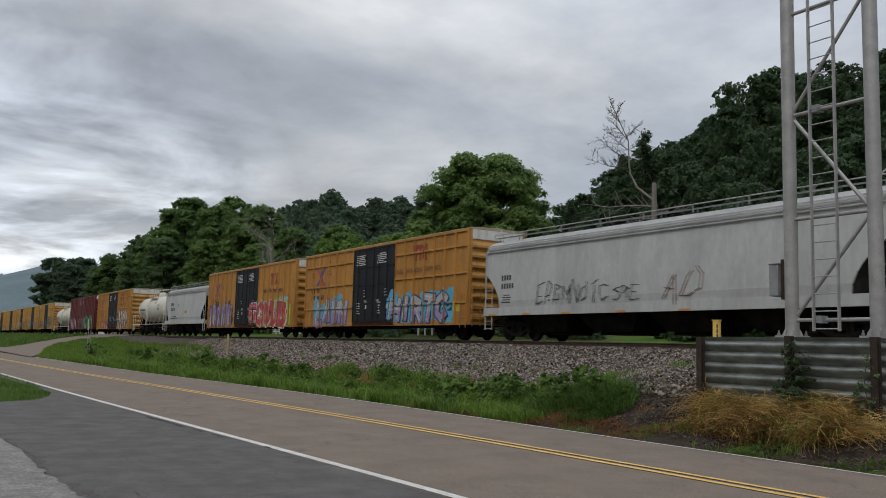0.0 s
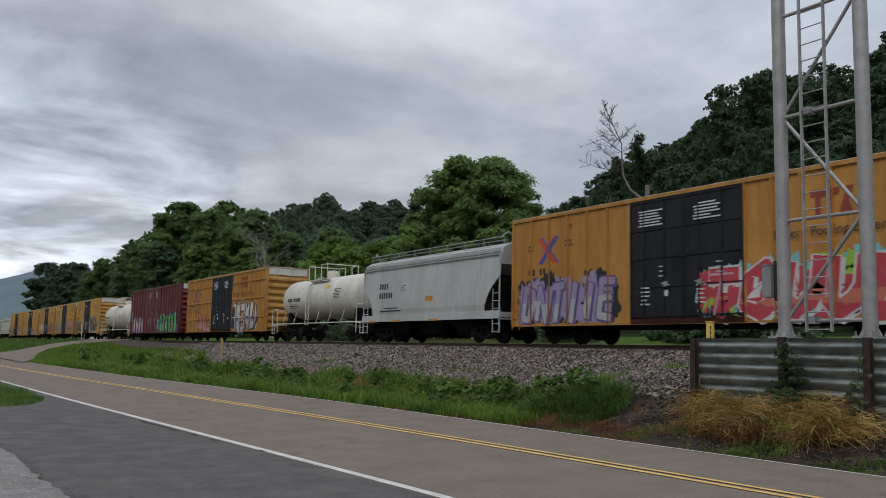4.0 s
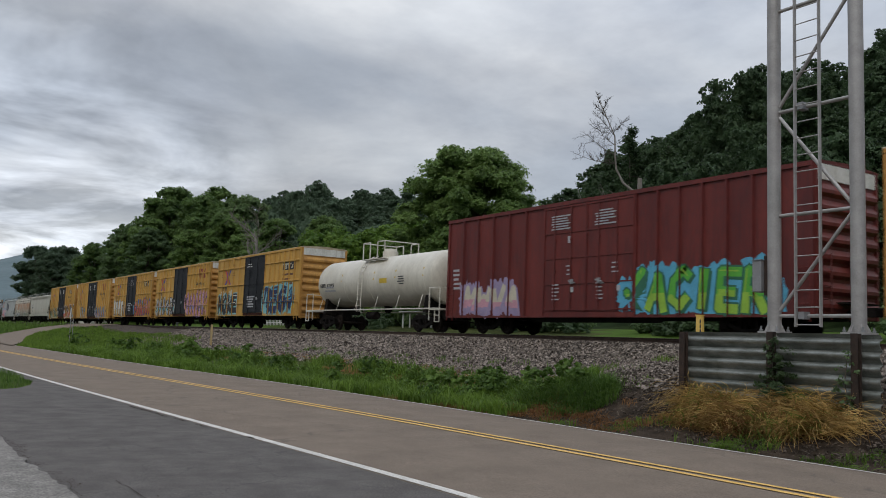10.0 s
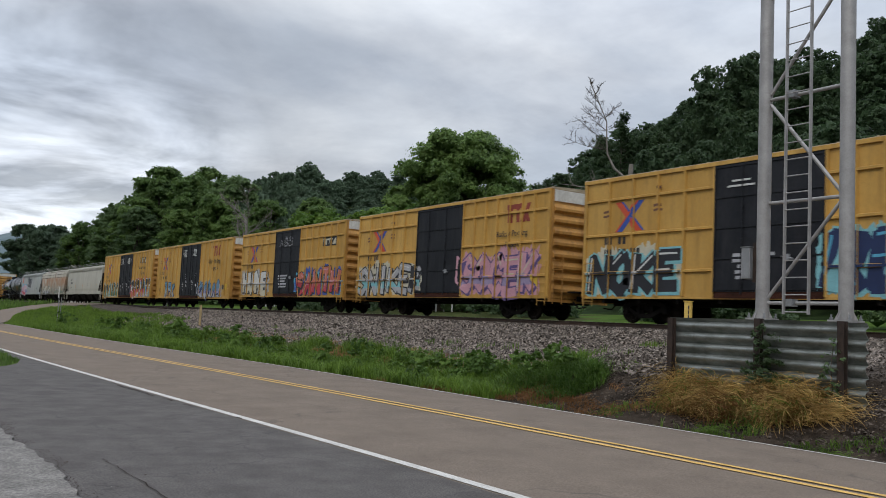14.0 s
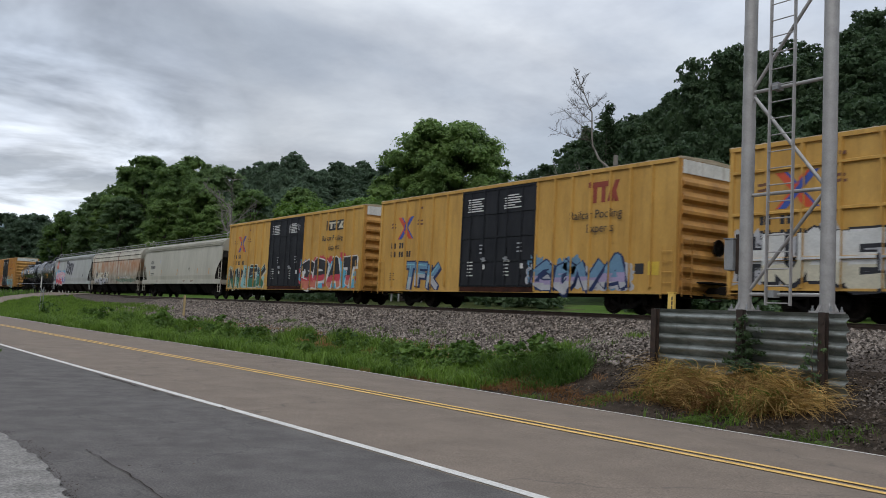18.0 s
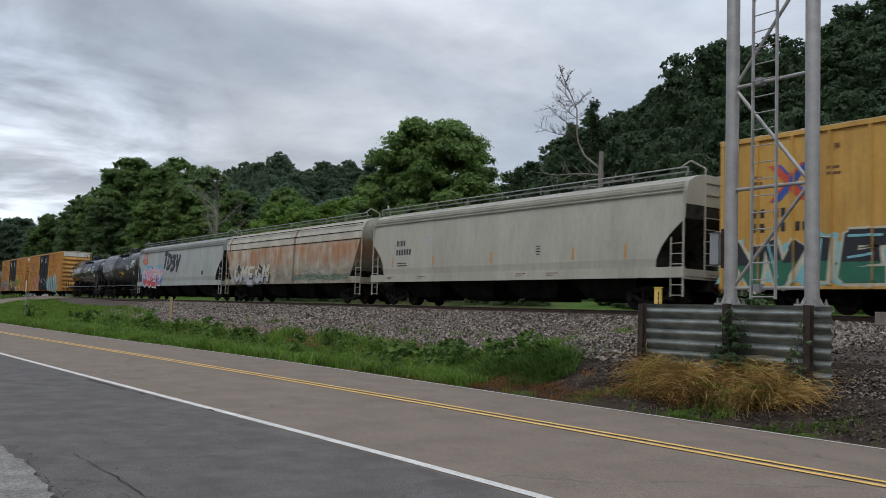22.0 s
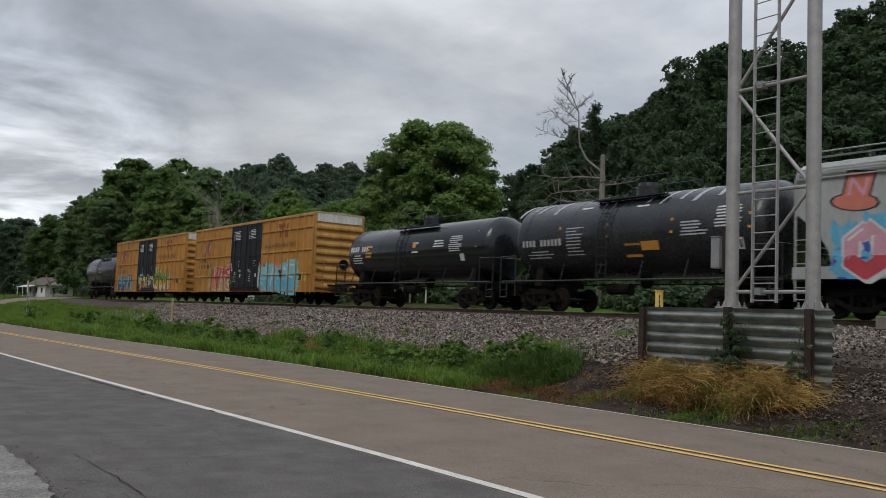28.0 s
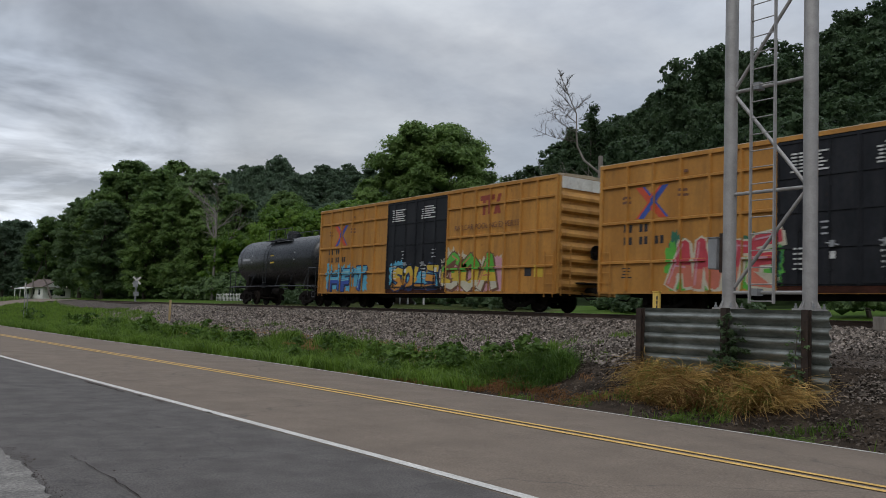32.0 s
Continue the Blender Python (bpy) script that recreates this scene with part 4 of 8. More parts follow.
def blocks(car, x, z, rows, h=0.20, colour="black", out=0.004):
    """Stencilled markings as plain bars, one a character; zero is a gap."""
    bm = bmesh.new()
    for r, row in enumerate(rows):
        u = x
        for c in row:
            if c:
                w = h * 0.55 * c
                lay(bm, car, [rect(u, u + w, z - r * h * 1.6, z - r * h * 1.6 + h)], out)
                u += w + h * 0.28
            else:
                u += h * 0.9
    painted("stencil", bm, colour, car)


def lines(car, x, z, w, n, h=0.035, gap=0.075, colour="white", out=0.004, seed=0):
    """Small lettering as short lines."""
    rng = random.Random(seed)
    bm = bmesh.new()
    for i in range(n):
        k = rng.uniform(0.55, 1.0)
        a = x + (w - w * k) / 2 * rng.random()
        lay(bm, car, [rect(a, a + w * k, z - i * gap, z - i * gap + h)], out)
    painted("small_print", bm, colour, car)


def patch(car, x0, x1, z0, z1, colour, out=0.004, name="placard"):
    bm = bmesh.new()
    lay(bm, car, [rect(x0, x1, z0, z1)], out)
    part(name, finish(name, bm, P[colour]), None, car)


def words(car, x, z, text, size, colour="black", out=0.0):
    cu = bpy.data.curves.new("lettering", "FONT")
    cu.body, cu.size, cu.extrude = text, size, 0.002
    ob = new("lettering", cu)
    me = bpy.data.meshes.new_from_object(ob)
    bpy.data.objects.remove(ob)
    me.materials.clear()
    me.materials.append(P[colour])
    tagged(part("lettering", me, None, car, place=pose(x, SURFACE[car.name](x, z) - 0.064 - out, z, 90, 0, 0)), kind="stuff")


def slab_mesh(name, x0, x1, y0, y1, z0, z1, material):
    bm = bmesh.new()
    quad_box(bm, x0, x1, y0, y1, z0, z1)
    return finish(name, bm, material)


def box_side(car, length, top, sill, doors, material, y, turn):
    """One side: a wall plate each side of the door opening, held by chords and corner posts. Faces -y."""
    d0, d1 = doors
    half, key = length / 2, (length, doors, material)
    def piece(name, parent, *box, place=None):
        return part(name, shared((name, box, material), lambda: slab_mesh(name, *box, M[material])), None, parent, place=place)
    wall = piece("side_wall", car, -half, d0, 0, 0.05, sill, top - 0.10, place=pose(0, y, 0, 0, 0, turn))
    piece("side_plate", wall, d1, half, 0, 0.05, sill, top - 0.10)
    piece("top_chord", wall, -half, half, -0.065, 0.06, top - 0.14, top - 0.02)
    piece("bottom_chord", wall, -half, half, -0.020, 0.055, sill - 0.02, sill + 0.05)
    for x in (-half, half - 0.14):
        piece("corner_post", wall, x, x + 0.14, -0.05, 0.055, sill + 0.05, top - 0.14)
    for x in (d0 - 0.07, d1):
        piece("door_post", wall, x, x + 0.07, -0.058, 0.05, sill + 0.05, top - 0.14)
    return wall


def box_end_mesh(top, sill, material):
    """An end plate between corner posts. Facing +x at x = 0."""
    bm = bmesh.new()
    quad_box(bm, -0.05, 0, -SIDE + 0.02, SIDE - 0.02, sill, top - 0.02)
    for y in (-SIDE + 0.02, SIDE - 0.12):
        quad_box(bm, 0, 0.05, y, y + 0.10, sill, top - 0.04)
    return finish("end_wall", bm, material)


def corrugation_mesh(h, material):
    bm = bmesh.new()
    extrude(bm, [(0.0, 0.08 * h), (0.105, 0.30 * h), (0.105, 0.52 * h), (0.0, 0.88 * h)], -SIDE + 0.12, SIDE - 0.12, "y")
    return finish("corrugation", bm, material)


def post_mesh(z0, z1, material):
    bm = bmesh.new()
    extrude(bm, [(-0.06, 0.004), (0.06, 0.004), (0.036, -0.085), (-0.036, -0.085)], z0, z1, "z")
    return finish("side_post", bm, material)


def belt_mesh(length, material):
    bm = bmesh.new()
    extrude(bm, [(0.004, -0.06), (-0.075, -0.035), (-0.075, 0.035), (0.004, 0.06)], 0, length)
    return finish("belt_rail", bm, material)


def roof_mesh(length, top, material):
    bm = bmesh.new()
    extrude(bm, [(-SIDE - 0.03, top - 0.03), (SIDE + 0.03, top - 0.03), (SIDE + 0.03, top + 0.01), (0, top + 0.075), (-SIDE - 0.03, top + 0.01)], -length / 2 - 0.03, length / 2 + 0.03)
    n = 14
    for i in range(n + 1):
        x = -length / 2 + length * i / n
        extrude(bm, [(-SIDE, top + 0.005), (0, top + 0.07), (SIDE, top + 0.005), (SIDE, top + 0.035), (0, top + 0.10), (-SIDE, top + 0.035)], x - 0.04, x + 0.04)
    return finish("roof", bm, material)


def plug_door(car, w, z0, z1, material, place):
    """A plug door: a leaf stiffened by ribs and stiles."""
    def piece(name, parent, *box, place=None):
        return part(name, shared((name, box, material), lambda: slab_mesh(name, *box, M[material])), None, parent, place=place)
    leaf = piece("door", car, -w / 2, w / 2, -0.045, 0.0, z0, z1, place=place)
    for z in np.linspace(z0 + 0.05, z1 - 0.09, 5):
        piece("door_rib", leaf, -w / 2 + 0.06, w / 2 - 0.06, -0.072, -0.044, round(float(z), 3), round(float(z) + 0.05, 3))
    for x in (-w / 2 + 0.01, w / 2 - 0.06):
        piece("door_stile", leaf, x, x + 0.05, -0.076, -0.044, z0, z1)
    return leaf


def lock_mesh(z0, z1, material):
    bm = bmesh.new()
    bar(bm, (0, -0.09, z0 + 0.05), (0, -0.09, z1 - 0.08), 0.022, 6)
    for z in (z0 + 0.4, z0 + 1.5, z0 + 2.7):
        quad_box(bm, -0.05, 0.05, -0.09, -0.05, z, z + 0.07)
    return finish("lock_rod", bm, material)


def handle_mesh():
    bm = bmesh.new()
    bar(bm, (-0.18, -0.1, 0), (0.18, -0.1, -0.08), 0.03, 6)
    quad_box(bm, -0.07, 0.07, -0.13, -0.07, -0.12, 0.06)
    return finish("handle", bm, M["pipe_grey"])


def boxcar(s, length, label, leaves, material="car_yellow", end="car_yellow_dark", door_w=None, white_end=True, ribs=(6, 7), belts=(1.72, 3.06, 4.32), door="door_black"):
    """A high-cube boxcar; leaves: number of door leaves."""
    top, sill = 5.12, 0.70 if leaves == 2 else 0.84
    car = thing("boxcar", label, "boxcar", pose(0, TRACK_Y, RAIL_Z), "boxcars of the train")
    w = door_w or (4.84 if leaves == 2 else 3.75)
    d = (-w / 2, w / 2)
    SURFACE[car.name] = lambda x, z: -SIDE - (0.052 if d[0] < x < d[1] and z > sill + 0.2 else 0.0)
    near = []
    post = shared(("post", material), lambda: post_mesh(sill + 0.06, top - 0.14, M[material]))
    for turn, y in ((0, -SIDE), (180, SIDE)):
        wall = box_side(car, length, top, sill, d, material, y, turn)
        for (a, b), n in zip(((-length / 2 + 0.14, d[0] - 0.07), (d[1] + 0.07, length / 2 - 0.14)), ribs):
            for i in range(1, n):
                x = a + (b - a) * i / n
                part("side_post", post, None, wall, place=pose(x, 0, 0))
                if not turn:
                    near.append((x, 0.06, 0.087))
            belt = shared(("belt", round(b - a, 2), material), lambda: belt_mesh(b - a, M[material]))
            for z in belts:
                part("belt_rail", belt, None, wall, place=pose(a, 0, z))
    POSTS[car.name] = sorted(near)
    BELTS[car.name], DOORS[car.name] = belts, d
    endm = shared(("end", end), lambda: box_end_mesh(top, sill, M[end]))
    z0, z1 = sill + 0.12, top - 0.56
    h = (z1 - z0) / 8
    fold = shared(("fold", end), lambda: corrugation_mesh(h, M[end]))
    for k in (-1, 1):
        e = part("end_wall", endm, None, car, place=pose(k * length / 2, 0, 0, 0, 0, 0 if k > 0 else 180))
        for i in range(8):
            part("corrugation", fold, None, e, place=pose(0, 0, z0 + h * i))
        if white_end:
            def panel():
                bm = bmesh.new()
                quad_box(bm, 0.0, 0.03, -SIDE + 0.03, SIDE - 0.03, top - 0.5, top - 0.05)
                return finish("end_panel", bm, M["car_white"])
            part("end_panel", shared("end_panel", panel), None, e, "white upper end panel")
    part("roof", shared(("roof", length, material), lambda: roof_mesh(length, top, M["roof" if material.startswith("car_yellow") else material])), None, car)
    lw = w / leaves
    for k in range(leaves):
        x = d[0] + lw * (k + 0.5)
        for sgn, y in ((0, -SIDE), (180, SIDE)):
            dr = plug_door(car, lw, sill + 0.2, top - 0.15, door, pose(x, y, 0, 0, 0, sgn))
            if sgn == 0:
                for u in (-lw * 0.22, lw * 0.16):
                    part("lock_rod", shared(("lock", door), lambda: lock_mesh(sill + 0.2, top - 0.15, M[door])), None, dr, place=pose(u, 0, 0))
                part("handle", shared("handle", handle_mesh), None, dr, place=pose(lw * (0.2 if k == 0 else -0.2), 0, 2.05))
    bm = bmesh.new()
    quad_box(bm, d[0], d[1], -SIDE - 0.03, -SIDE + 0.06, sill, sill + 0.19)
    part("threshold", shared(("threshold", d, material), lambda: finish("threshold", bm, M["rust_sill" if material.startswith("car_yellow") else material])), None, car)
    bm = bmesh.new()
    quad_box(bm, -length / 2 + 0.3, length / 2 - 0.3, -0.28, 0.28, 0.62, 0.86)
    quad_box(bm, -length / 2, length / 2, -SIDE + 0.05, SIDE - 0.05, 0.80, 0.87)
    for x in np.linspace(-length / 2 + 1, length / 2 - 1, 9):
        quad_box(bm, x - 0.06, x + 0.06, -SIDE + 0.06, SIDE - 0.06, 0.68, 0.82)
    part("underframe", shared(("under", length), lambda: finish("underframe", bm, M["under"])), None, car)
    def skirt():
        b = bmesh.new()
        extrude(b, [(-length * 0.22, 0.88), (length * 0.22, 0.88), (length * 0.18, 0.50), (-length * 0.18, 0.50)], -SIDE + 0.30, -SIDE + 0.34, "y")
        return finish("side_sill", b, M["under"])
    if leaves == 2:
        part("side_sill", shared(("skirt", length), skirt), None, car)
    for k in (-1, 1):
        part("ladder", shared(("side_ladder", material), lambda: finish("ladder", ladder_mesh(0.46, 1.7, 5), M[material])), None, car, place=pose(k * (length / 2 - 0.34), -SIDE - 0.07, 0.55))
        part("ladder", shared(("end_ladder", end), lambda: finish("ladder", ladder_mesh(0.46, 1.9, 5), M[end])), None, car, place=pose(k * (length / 2 + 0.12), -SIDE + 0.36, 0.62, 0, 0, 90))
    def brake():
        b = bmesh.new()
        lathe(b, [(-0.02, 0.28), (0.02, 0.28), (0.02, 0.24), (-0.02, 0.24)], 16, "x")
        for a in range(4):
            q = a * math.pi / 4
            bar(b, (0, 0.26 * math.cos(q), 0.26 * math.sin(q)), (0, -0.26 * math.cos(q), -0.26 * math.sin(q)), 0.015, 5)
        quad_box(b, -0.16, -0.02, -0.12, 0.12, -0.2, 0.2)
        return finish("brake_wheel", b, M["under"])
    part("brake_wheel", shared("brake_wheel", brake), None, car, place=pose(length / 2 + 0.22, 0.25, 2.3))
    part("crossover_step", shared("crossover_step", lambda: slab_mesh("crossover_step", -0.10, 0.40, -0.9, 0.5, -0.03, 0.02, M["under"])), None, car, place=pose(length / 2 + 0.1, 0.25, 1.12))
    couplers(car, length / 2)
    trucks(car, (-length / 2 + 2.6, length / 2 - 2.6))
    CARS.append((car, s))
    return car


def hopper_mesh(length, top, sill, material, slope, curved):
    """The body: sides that run to the ends above and slope back below."""
    bm = bmesh.new()
    prof = [(-SIDE + 0.04, sill), (-SIDE, sill + 0.35)]
    n = 14
    if curved:
        for i in range(n + 1):
            a = i / n
            prof.append((-SIDE + 0.02 + 0.10 * a ** 2, sill + 0.35 + (top - 0.55 - sill - 0.35) * a))
    else:
        prof.append((-SIDE + 0.02, top - 0.75))
    prof += [(-SIDE + 0.22, top - 0.28), (-SIDE + 0.55, top - 0.10), (-0.6, top)]
    full = prof + [(-u, z) for u, z in prof[::-1]]
    half = length / 2
    sections = []
    for u, z in full:
        k = min(1.0, max(0.0, (z - sill) / (top * 0.66 - sill)))
        sections.append(half - slope * (1 - (k * k if curved else k)))
    a = [bm.verts.new((-sx, u, z)) for (u, z), sx in zip(full, sections)]
    b = [bm.verts.new((sx, u, z)) for (u, z), sx in zip(full, sections)]
    m = len(full)
    for i in range(m):
        bm.faces.new((a[i], a[(i + 1) % m], b[(i + 1) % m], b[i]))
    # end strips below 80% height get the dark colour with painted-in bay shade
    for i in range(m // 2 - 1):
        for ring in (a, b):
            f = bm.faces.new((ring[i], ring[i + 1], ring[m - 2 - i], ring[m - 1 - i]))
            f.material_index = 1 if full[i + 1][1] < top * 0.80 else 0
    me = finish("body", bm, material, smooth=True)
    me.materials.append(M["hop_end_shaded"])
    return me


def hopper(s, length, label, material, top=4.55, slope=1.15, curved=True, bays=4, seams=3, posts=0, gap=0.13, seam_mat=None):
    sill = 1.12
    car = thing("covered_hopper", label, "hopper car", pose(0, TRACK_Y, RAIL_Z), "covered hoppers of the train")
    half = length / 2
    SURFACE[car.name] = lambda x, z: -SIDE - 0.002 if z < sill + 0.57 else -SIDE + (0.02 + 0.10 * max(0.0, min(1.0, (z - sill - 0.57) / (top - sill - 1.12))) ** 2 if curved else 0.02)
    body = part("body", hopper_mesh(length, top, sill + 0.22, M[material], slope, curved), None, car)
    bm = bmesh.new()
    for y in (-SIDE + 0.0, SIDE - 0.08):
        quad_box(bm, -half, half, y, y + 0.08, sill - 0.06, sill + 0.28)
    for x in (-half, half - 0.12):
        quad_box(bm, x, x + 0.12, -SIDE + 0.08, SIDE - 0.08, sill - 0.1, sill + 0.22)
    part("side_sill", bm, M[material], car)
    bm = bmesh.new()
    for k in range(seams):
        z = top - 0.34 - gap * k
        for sg in (-1, 1):
            y = sg * (SIDE - 0.10 + min(0.075, 0.17 * gap * k))
            quad_box(bm, -half + 0.1, half - 0.1, y - 0.03, y + 0.03, z, z + 0.035)
    for i in range(posts):
        x = -half + 1.2 + (length - 2.4) * i / max(1, posts - 1)
        quad_box(bm, x - 0.03, x + 0.03, -SIDE - 0.012, -SIDE + 0.05, sill + 0.3, top - 0.5)
    tagged(part("seam", bm, M[seam_mat or material], car), kind="stuff")
    # walkway along the roof
    bm = bmesh.new()
    for y in (-1.02, 1.02):
        quad_box(bm, -half + 0.2, half - 0.2, y - 0.11, y + 0.11, top + 0.075, top + 0.085)
        for x in np.linspace(-half + 0.3, half - 0.3, 12):
            for v in (y - 0.11, y + 0.09):
                quad_box(bm, x - 0.012, x + 0.012, v, v + 0.02, top - 0.12, top + 0.075)
    part("running_board", bm, M["pipe_grey"], car)
    bm = bmesh.new()
    for y in (-1.16, 1.16):
        bar(bm, (-half + 0.2, y, top + 0.21), (half - 0.2, y, top + 0.21), 0.022, 6)
        for x in np.linspace(-half + 0.2, half - 0.2, 9):
            bar(bm, (x, y, top - 0.06), (x, y, top + 0.21), 0.018, 5)
    part("handrail", bm, M["roof_rail"], car)
    bm = bmesh.new()
    quad_box(bm, -half + 0.8, half - 0.8, -0.30, 0.30, top - 0.02, top + 0.07)
    part("hatch", bm, M[material], car)
    # discharge gates and hopper bottoms
    for i in range(bays):
        x = -half + length * (i + 1) / (bays + 1)
        w = length / (bays + 1) * 0.50
        bm = bmesh.new()
        a = [(-w, -SIDE + 0.15), (w, -SIDE + 0.15), (w, SIDE - 0.15), (-w, SIDE - 0.15)]
        lo = [bm.verts.new((x + u * 0.55, v * 0.6, 0.40)) for u, v in a]
        hi = [bm.verts.new((x + u, v, sill + 0.26)) for u, v in a]
        for j in range(4):
            bm.faces.new((lo[j], lo[(j + 1) % 4], hi[(j + 1) % 4], hi[j]))
        bm.faces.new(lo[::-1])
        bm.faces.new(hi)
        quad_box(bm, x - w * 0.5, x + w * 0.5, -0.62, 0.62, 0.28, 0.42)
        part("discharge_gate", bm, M["under"], car)
    bm = bmesh.new()
    quad_box(bm, -half, half, -0.3, 0.3, 0.66, sill + 0.1)
    for k in (-1, 1):
        extrude(bm, [(k * (half - 0.2), sill + 0.1), (k * (half - 2.6), sill + 0.1), (k * (half - slope - 0.35), top * 0.62)], -0.12, 0.12, "y")
        quad_box(bm, min(k * half, k * (half - 1.8)), max(k * half, k * (half - 1.8)), -SIDE + 0.1, SIDE - 0.1, sill - 0.06, sill + 0.0)
    part("underframe", bm, M["under"], car)
    for k in (-1, 1):
        for y in (-SIDE + 0.05, SIDE - 0.05):
            bm = bmesh.new()
            bar(bm, (k * (half - 0.06), y, 0.45), (k * (half - 0.06), y, top - 0.55), 0.032, 6)
            bar(bm, (k * (half - 0.55), y, 0.45), (k * (half - 0.55), y, 2.35), 0.022, 6)
            for i in range(6):
                z = 0.5 + 0.33 * i
                bar(bm, (k * (half - 0.06), y, z), (k * (half - 0.55), y, z), 0.016, 5)
            part("ladder", bm, M[material], car)
        bm = bmesh.new()
        for y in (-0.55, 0.55):
            bar(bm, (k * (half + 0.02), y, sill), (k * (half + 0.02), y, top + 0.2), 0.025, 6)
        for i in range(9):
            bar(bm, (k * (half + 0.02), -0.55, sill + 0.38 * i), (k * (half + 0.02), 0.55, sill + 0.38 * i), 0.016, 5)
        pipe(bm, [(k * (half + 0.02), -0.55, top + 0.2), (k * (half - 0.3), -0.9, top + 0.45), (k * (half - 0.6), -1.1, top + 0.2)], 0.022, 6)
        tagged(part("end_ladder", bm, M[material], car), kind="stuff")
    couplers(car, half)
    trucks(car, (-half + 1.75, half - 1.75))
    CARS.append((car, s))
    return car


def tank(s, frame_half, shell, radius, axle, label, material, railing, walk_len=2.6, dark=False, c_z=2.72):
    car = thing("tank_car", label, "tank car", pose(0, TRACK_Y, RAIL_Z), "tank cars of the train")
    a, b = shell
    SURFACE[car.name] = lambda x, z: -math.sqrt(max(0.04, radius ** 2 - (z - c_z) ** 2)) - 0.006
    bm = bmesh.new()
    rings = []
    for i in range(9):
        q = math.pi / 2 * i / 8
        rings.append((a - 0.12 + 0.60 * (1 - math.cos(q)), max(0.02, radius * math.sin(q))))
    rings += [(a + b - x, r) for x, r in rings[::-1]]
    lathe(bm, rings, 40, "x", (0, 0, c_z))
    part("shell", bm, M[material], car, smooth=True)
    bm = bmesh.new()
    for k in np.linspace(a + 0.9, b - 0.9, 5):
        bm = bmesh.new()
        lathe(bm, [(k - 0.04, radius + 0.004), (k + 0.04, radius + 0.004), (k + 0.04, radius - 0.05), (k - 0.04, radius - 0.05)], 40, "x", (0, 0, c_z))
        part("weld_band", bm, M[material], car, smooth=True)
    mat = material
    top = c_z + radius
    mid = (a + b) / 2
    bm = bmesh.new()
    lathe(bm, [(top - 0.15, 0.42), (top + 0.28, 0.42), (top + 0.30, 0.36), (top + 0.42, 0.34), (top + 0.46, 0.0 + 0.05)], 18, "z", (mid, 0, 0))
    part("dome", bm, M[mat], car, smooth=True)
    bm = bmesh.new()
    w = walk_len / 2
    for y in (-0.95, 0.95):
        quad_box(bm, mid - w, mid + w, y - 0.18, y + 0.18, top - 0.22, top - 0.18)
    if railing:
        for y in (-1.05, 1.05):
            pipe(bm, [(mid - w, y, top - 0.2), (mid - w, y, top + 0.72), (mid - w * 0.35, y, top + 0.72), (mid - w * 0.35, y, top - 0.2)], 0.03, 6)
            pipe(bm, [(mid + w, y, top - 0.2), (mid + w, y, top + 0.72), (mid + w * 0.35, y, top + 0.72), (mid + w * 0.35, y, top - 0.2)], 0.03, 6)
        for x in (mid - w, mid + w):
            pipe(bm, [(x, -1.05, top + 0.72), (x, 1.05, top + 0.72)], 0.03, 6)
    else:
        for y in (-0.9, 0.9):
            pipe(bm, [(mid - w, y, top - 0.2), (mid - w, y, top + 0.5), (mid + w, y, top + 0.5), (mid + w, y, top - 0.2)], 0.022, 6)
            for x in (mid - w * 0.4, mid + w * 0.4):
                bar(bm, (x, y, top - 0.2), (x, y, top + 0.5), 0.022, 6)
    part("safety_railing", bm, M[mat], car)
    # ladder over the side
    ladder = None
    for x in (mid - 0.9, mid - 0.45):
        bm = bmesh.new()
        pts = [(x, -radius - 0.12, 1.0)]
        for i in range(7):
            q = math.radians(-5 + 75 * i / 6)
            pts.append((x, -(radius + 0.10) * math.cos(q), c_z + (radius + 0.10) * math.sin(q)))
        pipe(bm, pts, 0.024, 5)
        ladder = part("ladder" if ladder is None else "stile", bm, M[mat], ladder or car)
    for i in range(9):
        bm = bmesh.new()
        z = 1.05 + 0.3 * i
        yy = -radius - 0.12 if z < c_z else -math.sqrt(max(0.05, (radius + 0.10) ** 2 - (z - c_z) ** 2))
        bar(bm, (mid - 0.9, yy, z), (mid - 0.45, yy, z), 0.018, 5)
        part("rung", bm, M[mat], ladder)
    # frame, platforms, end rails
    bm = bmesh.new()
    for y in (-SIDE + 0.06, SIDE - 0.06):
        bar(bm, (-frame_half + 0.2, y, 1.12), (frame_half - 0.2, y, 1.12), 0.035, 6)
        for x in np.linspace(a + 1.0, b - 1.0, 6):
            bar(bm, (x, y, 1.12), (x, y * 0.86, c_z - radius * 0.66), 0.018, 5)
    part("side_rail", bm, M[mat], car)
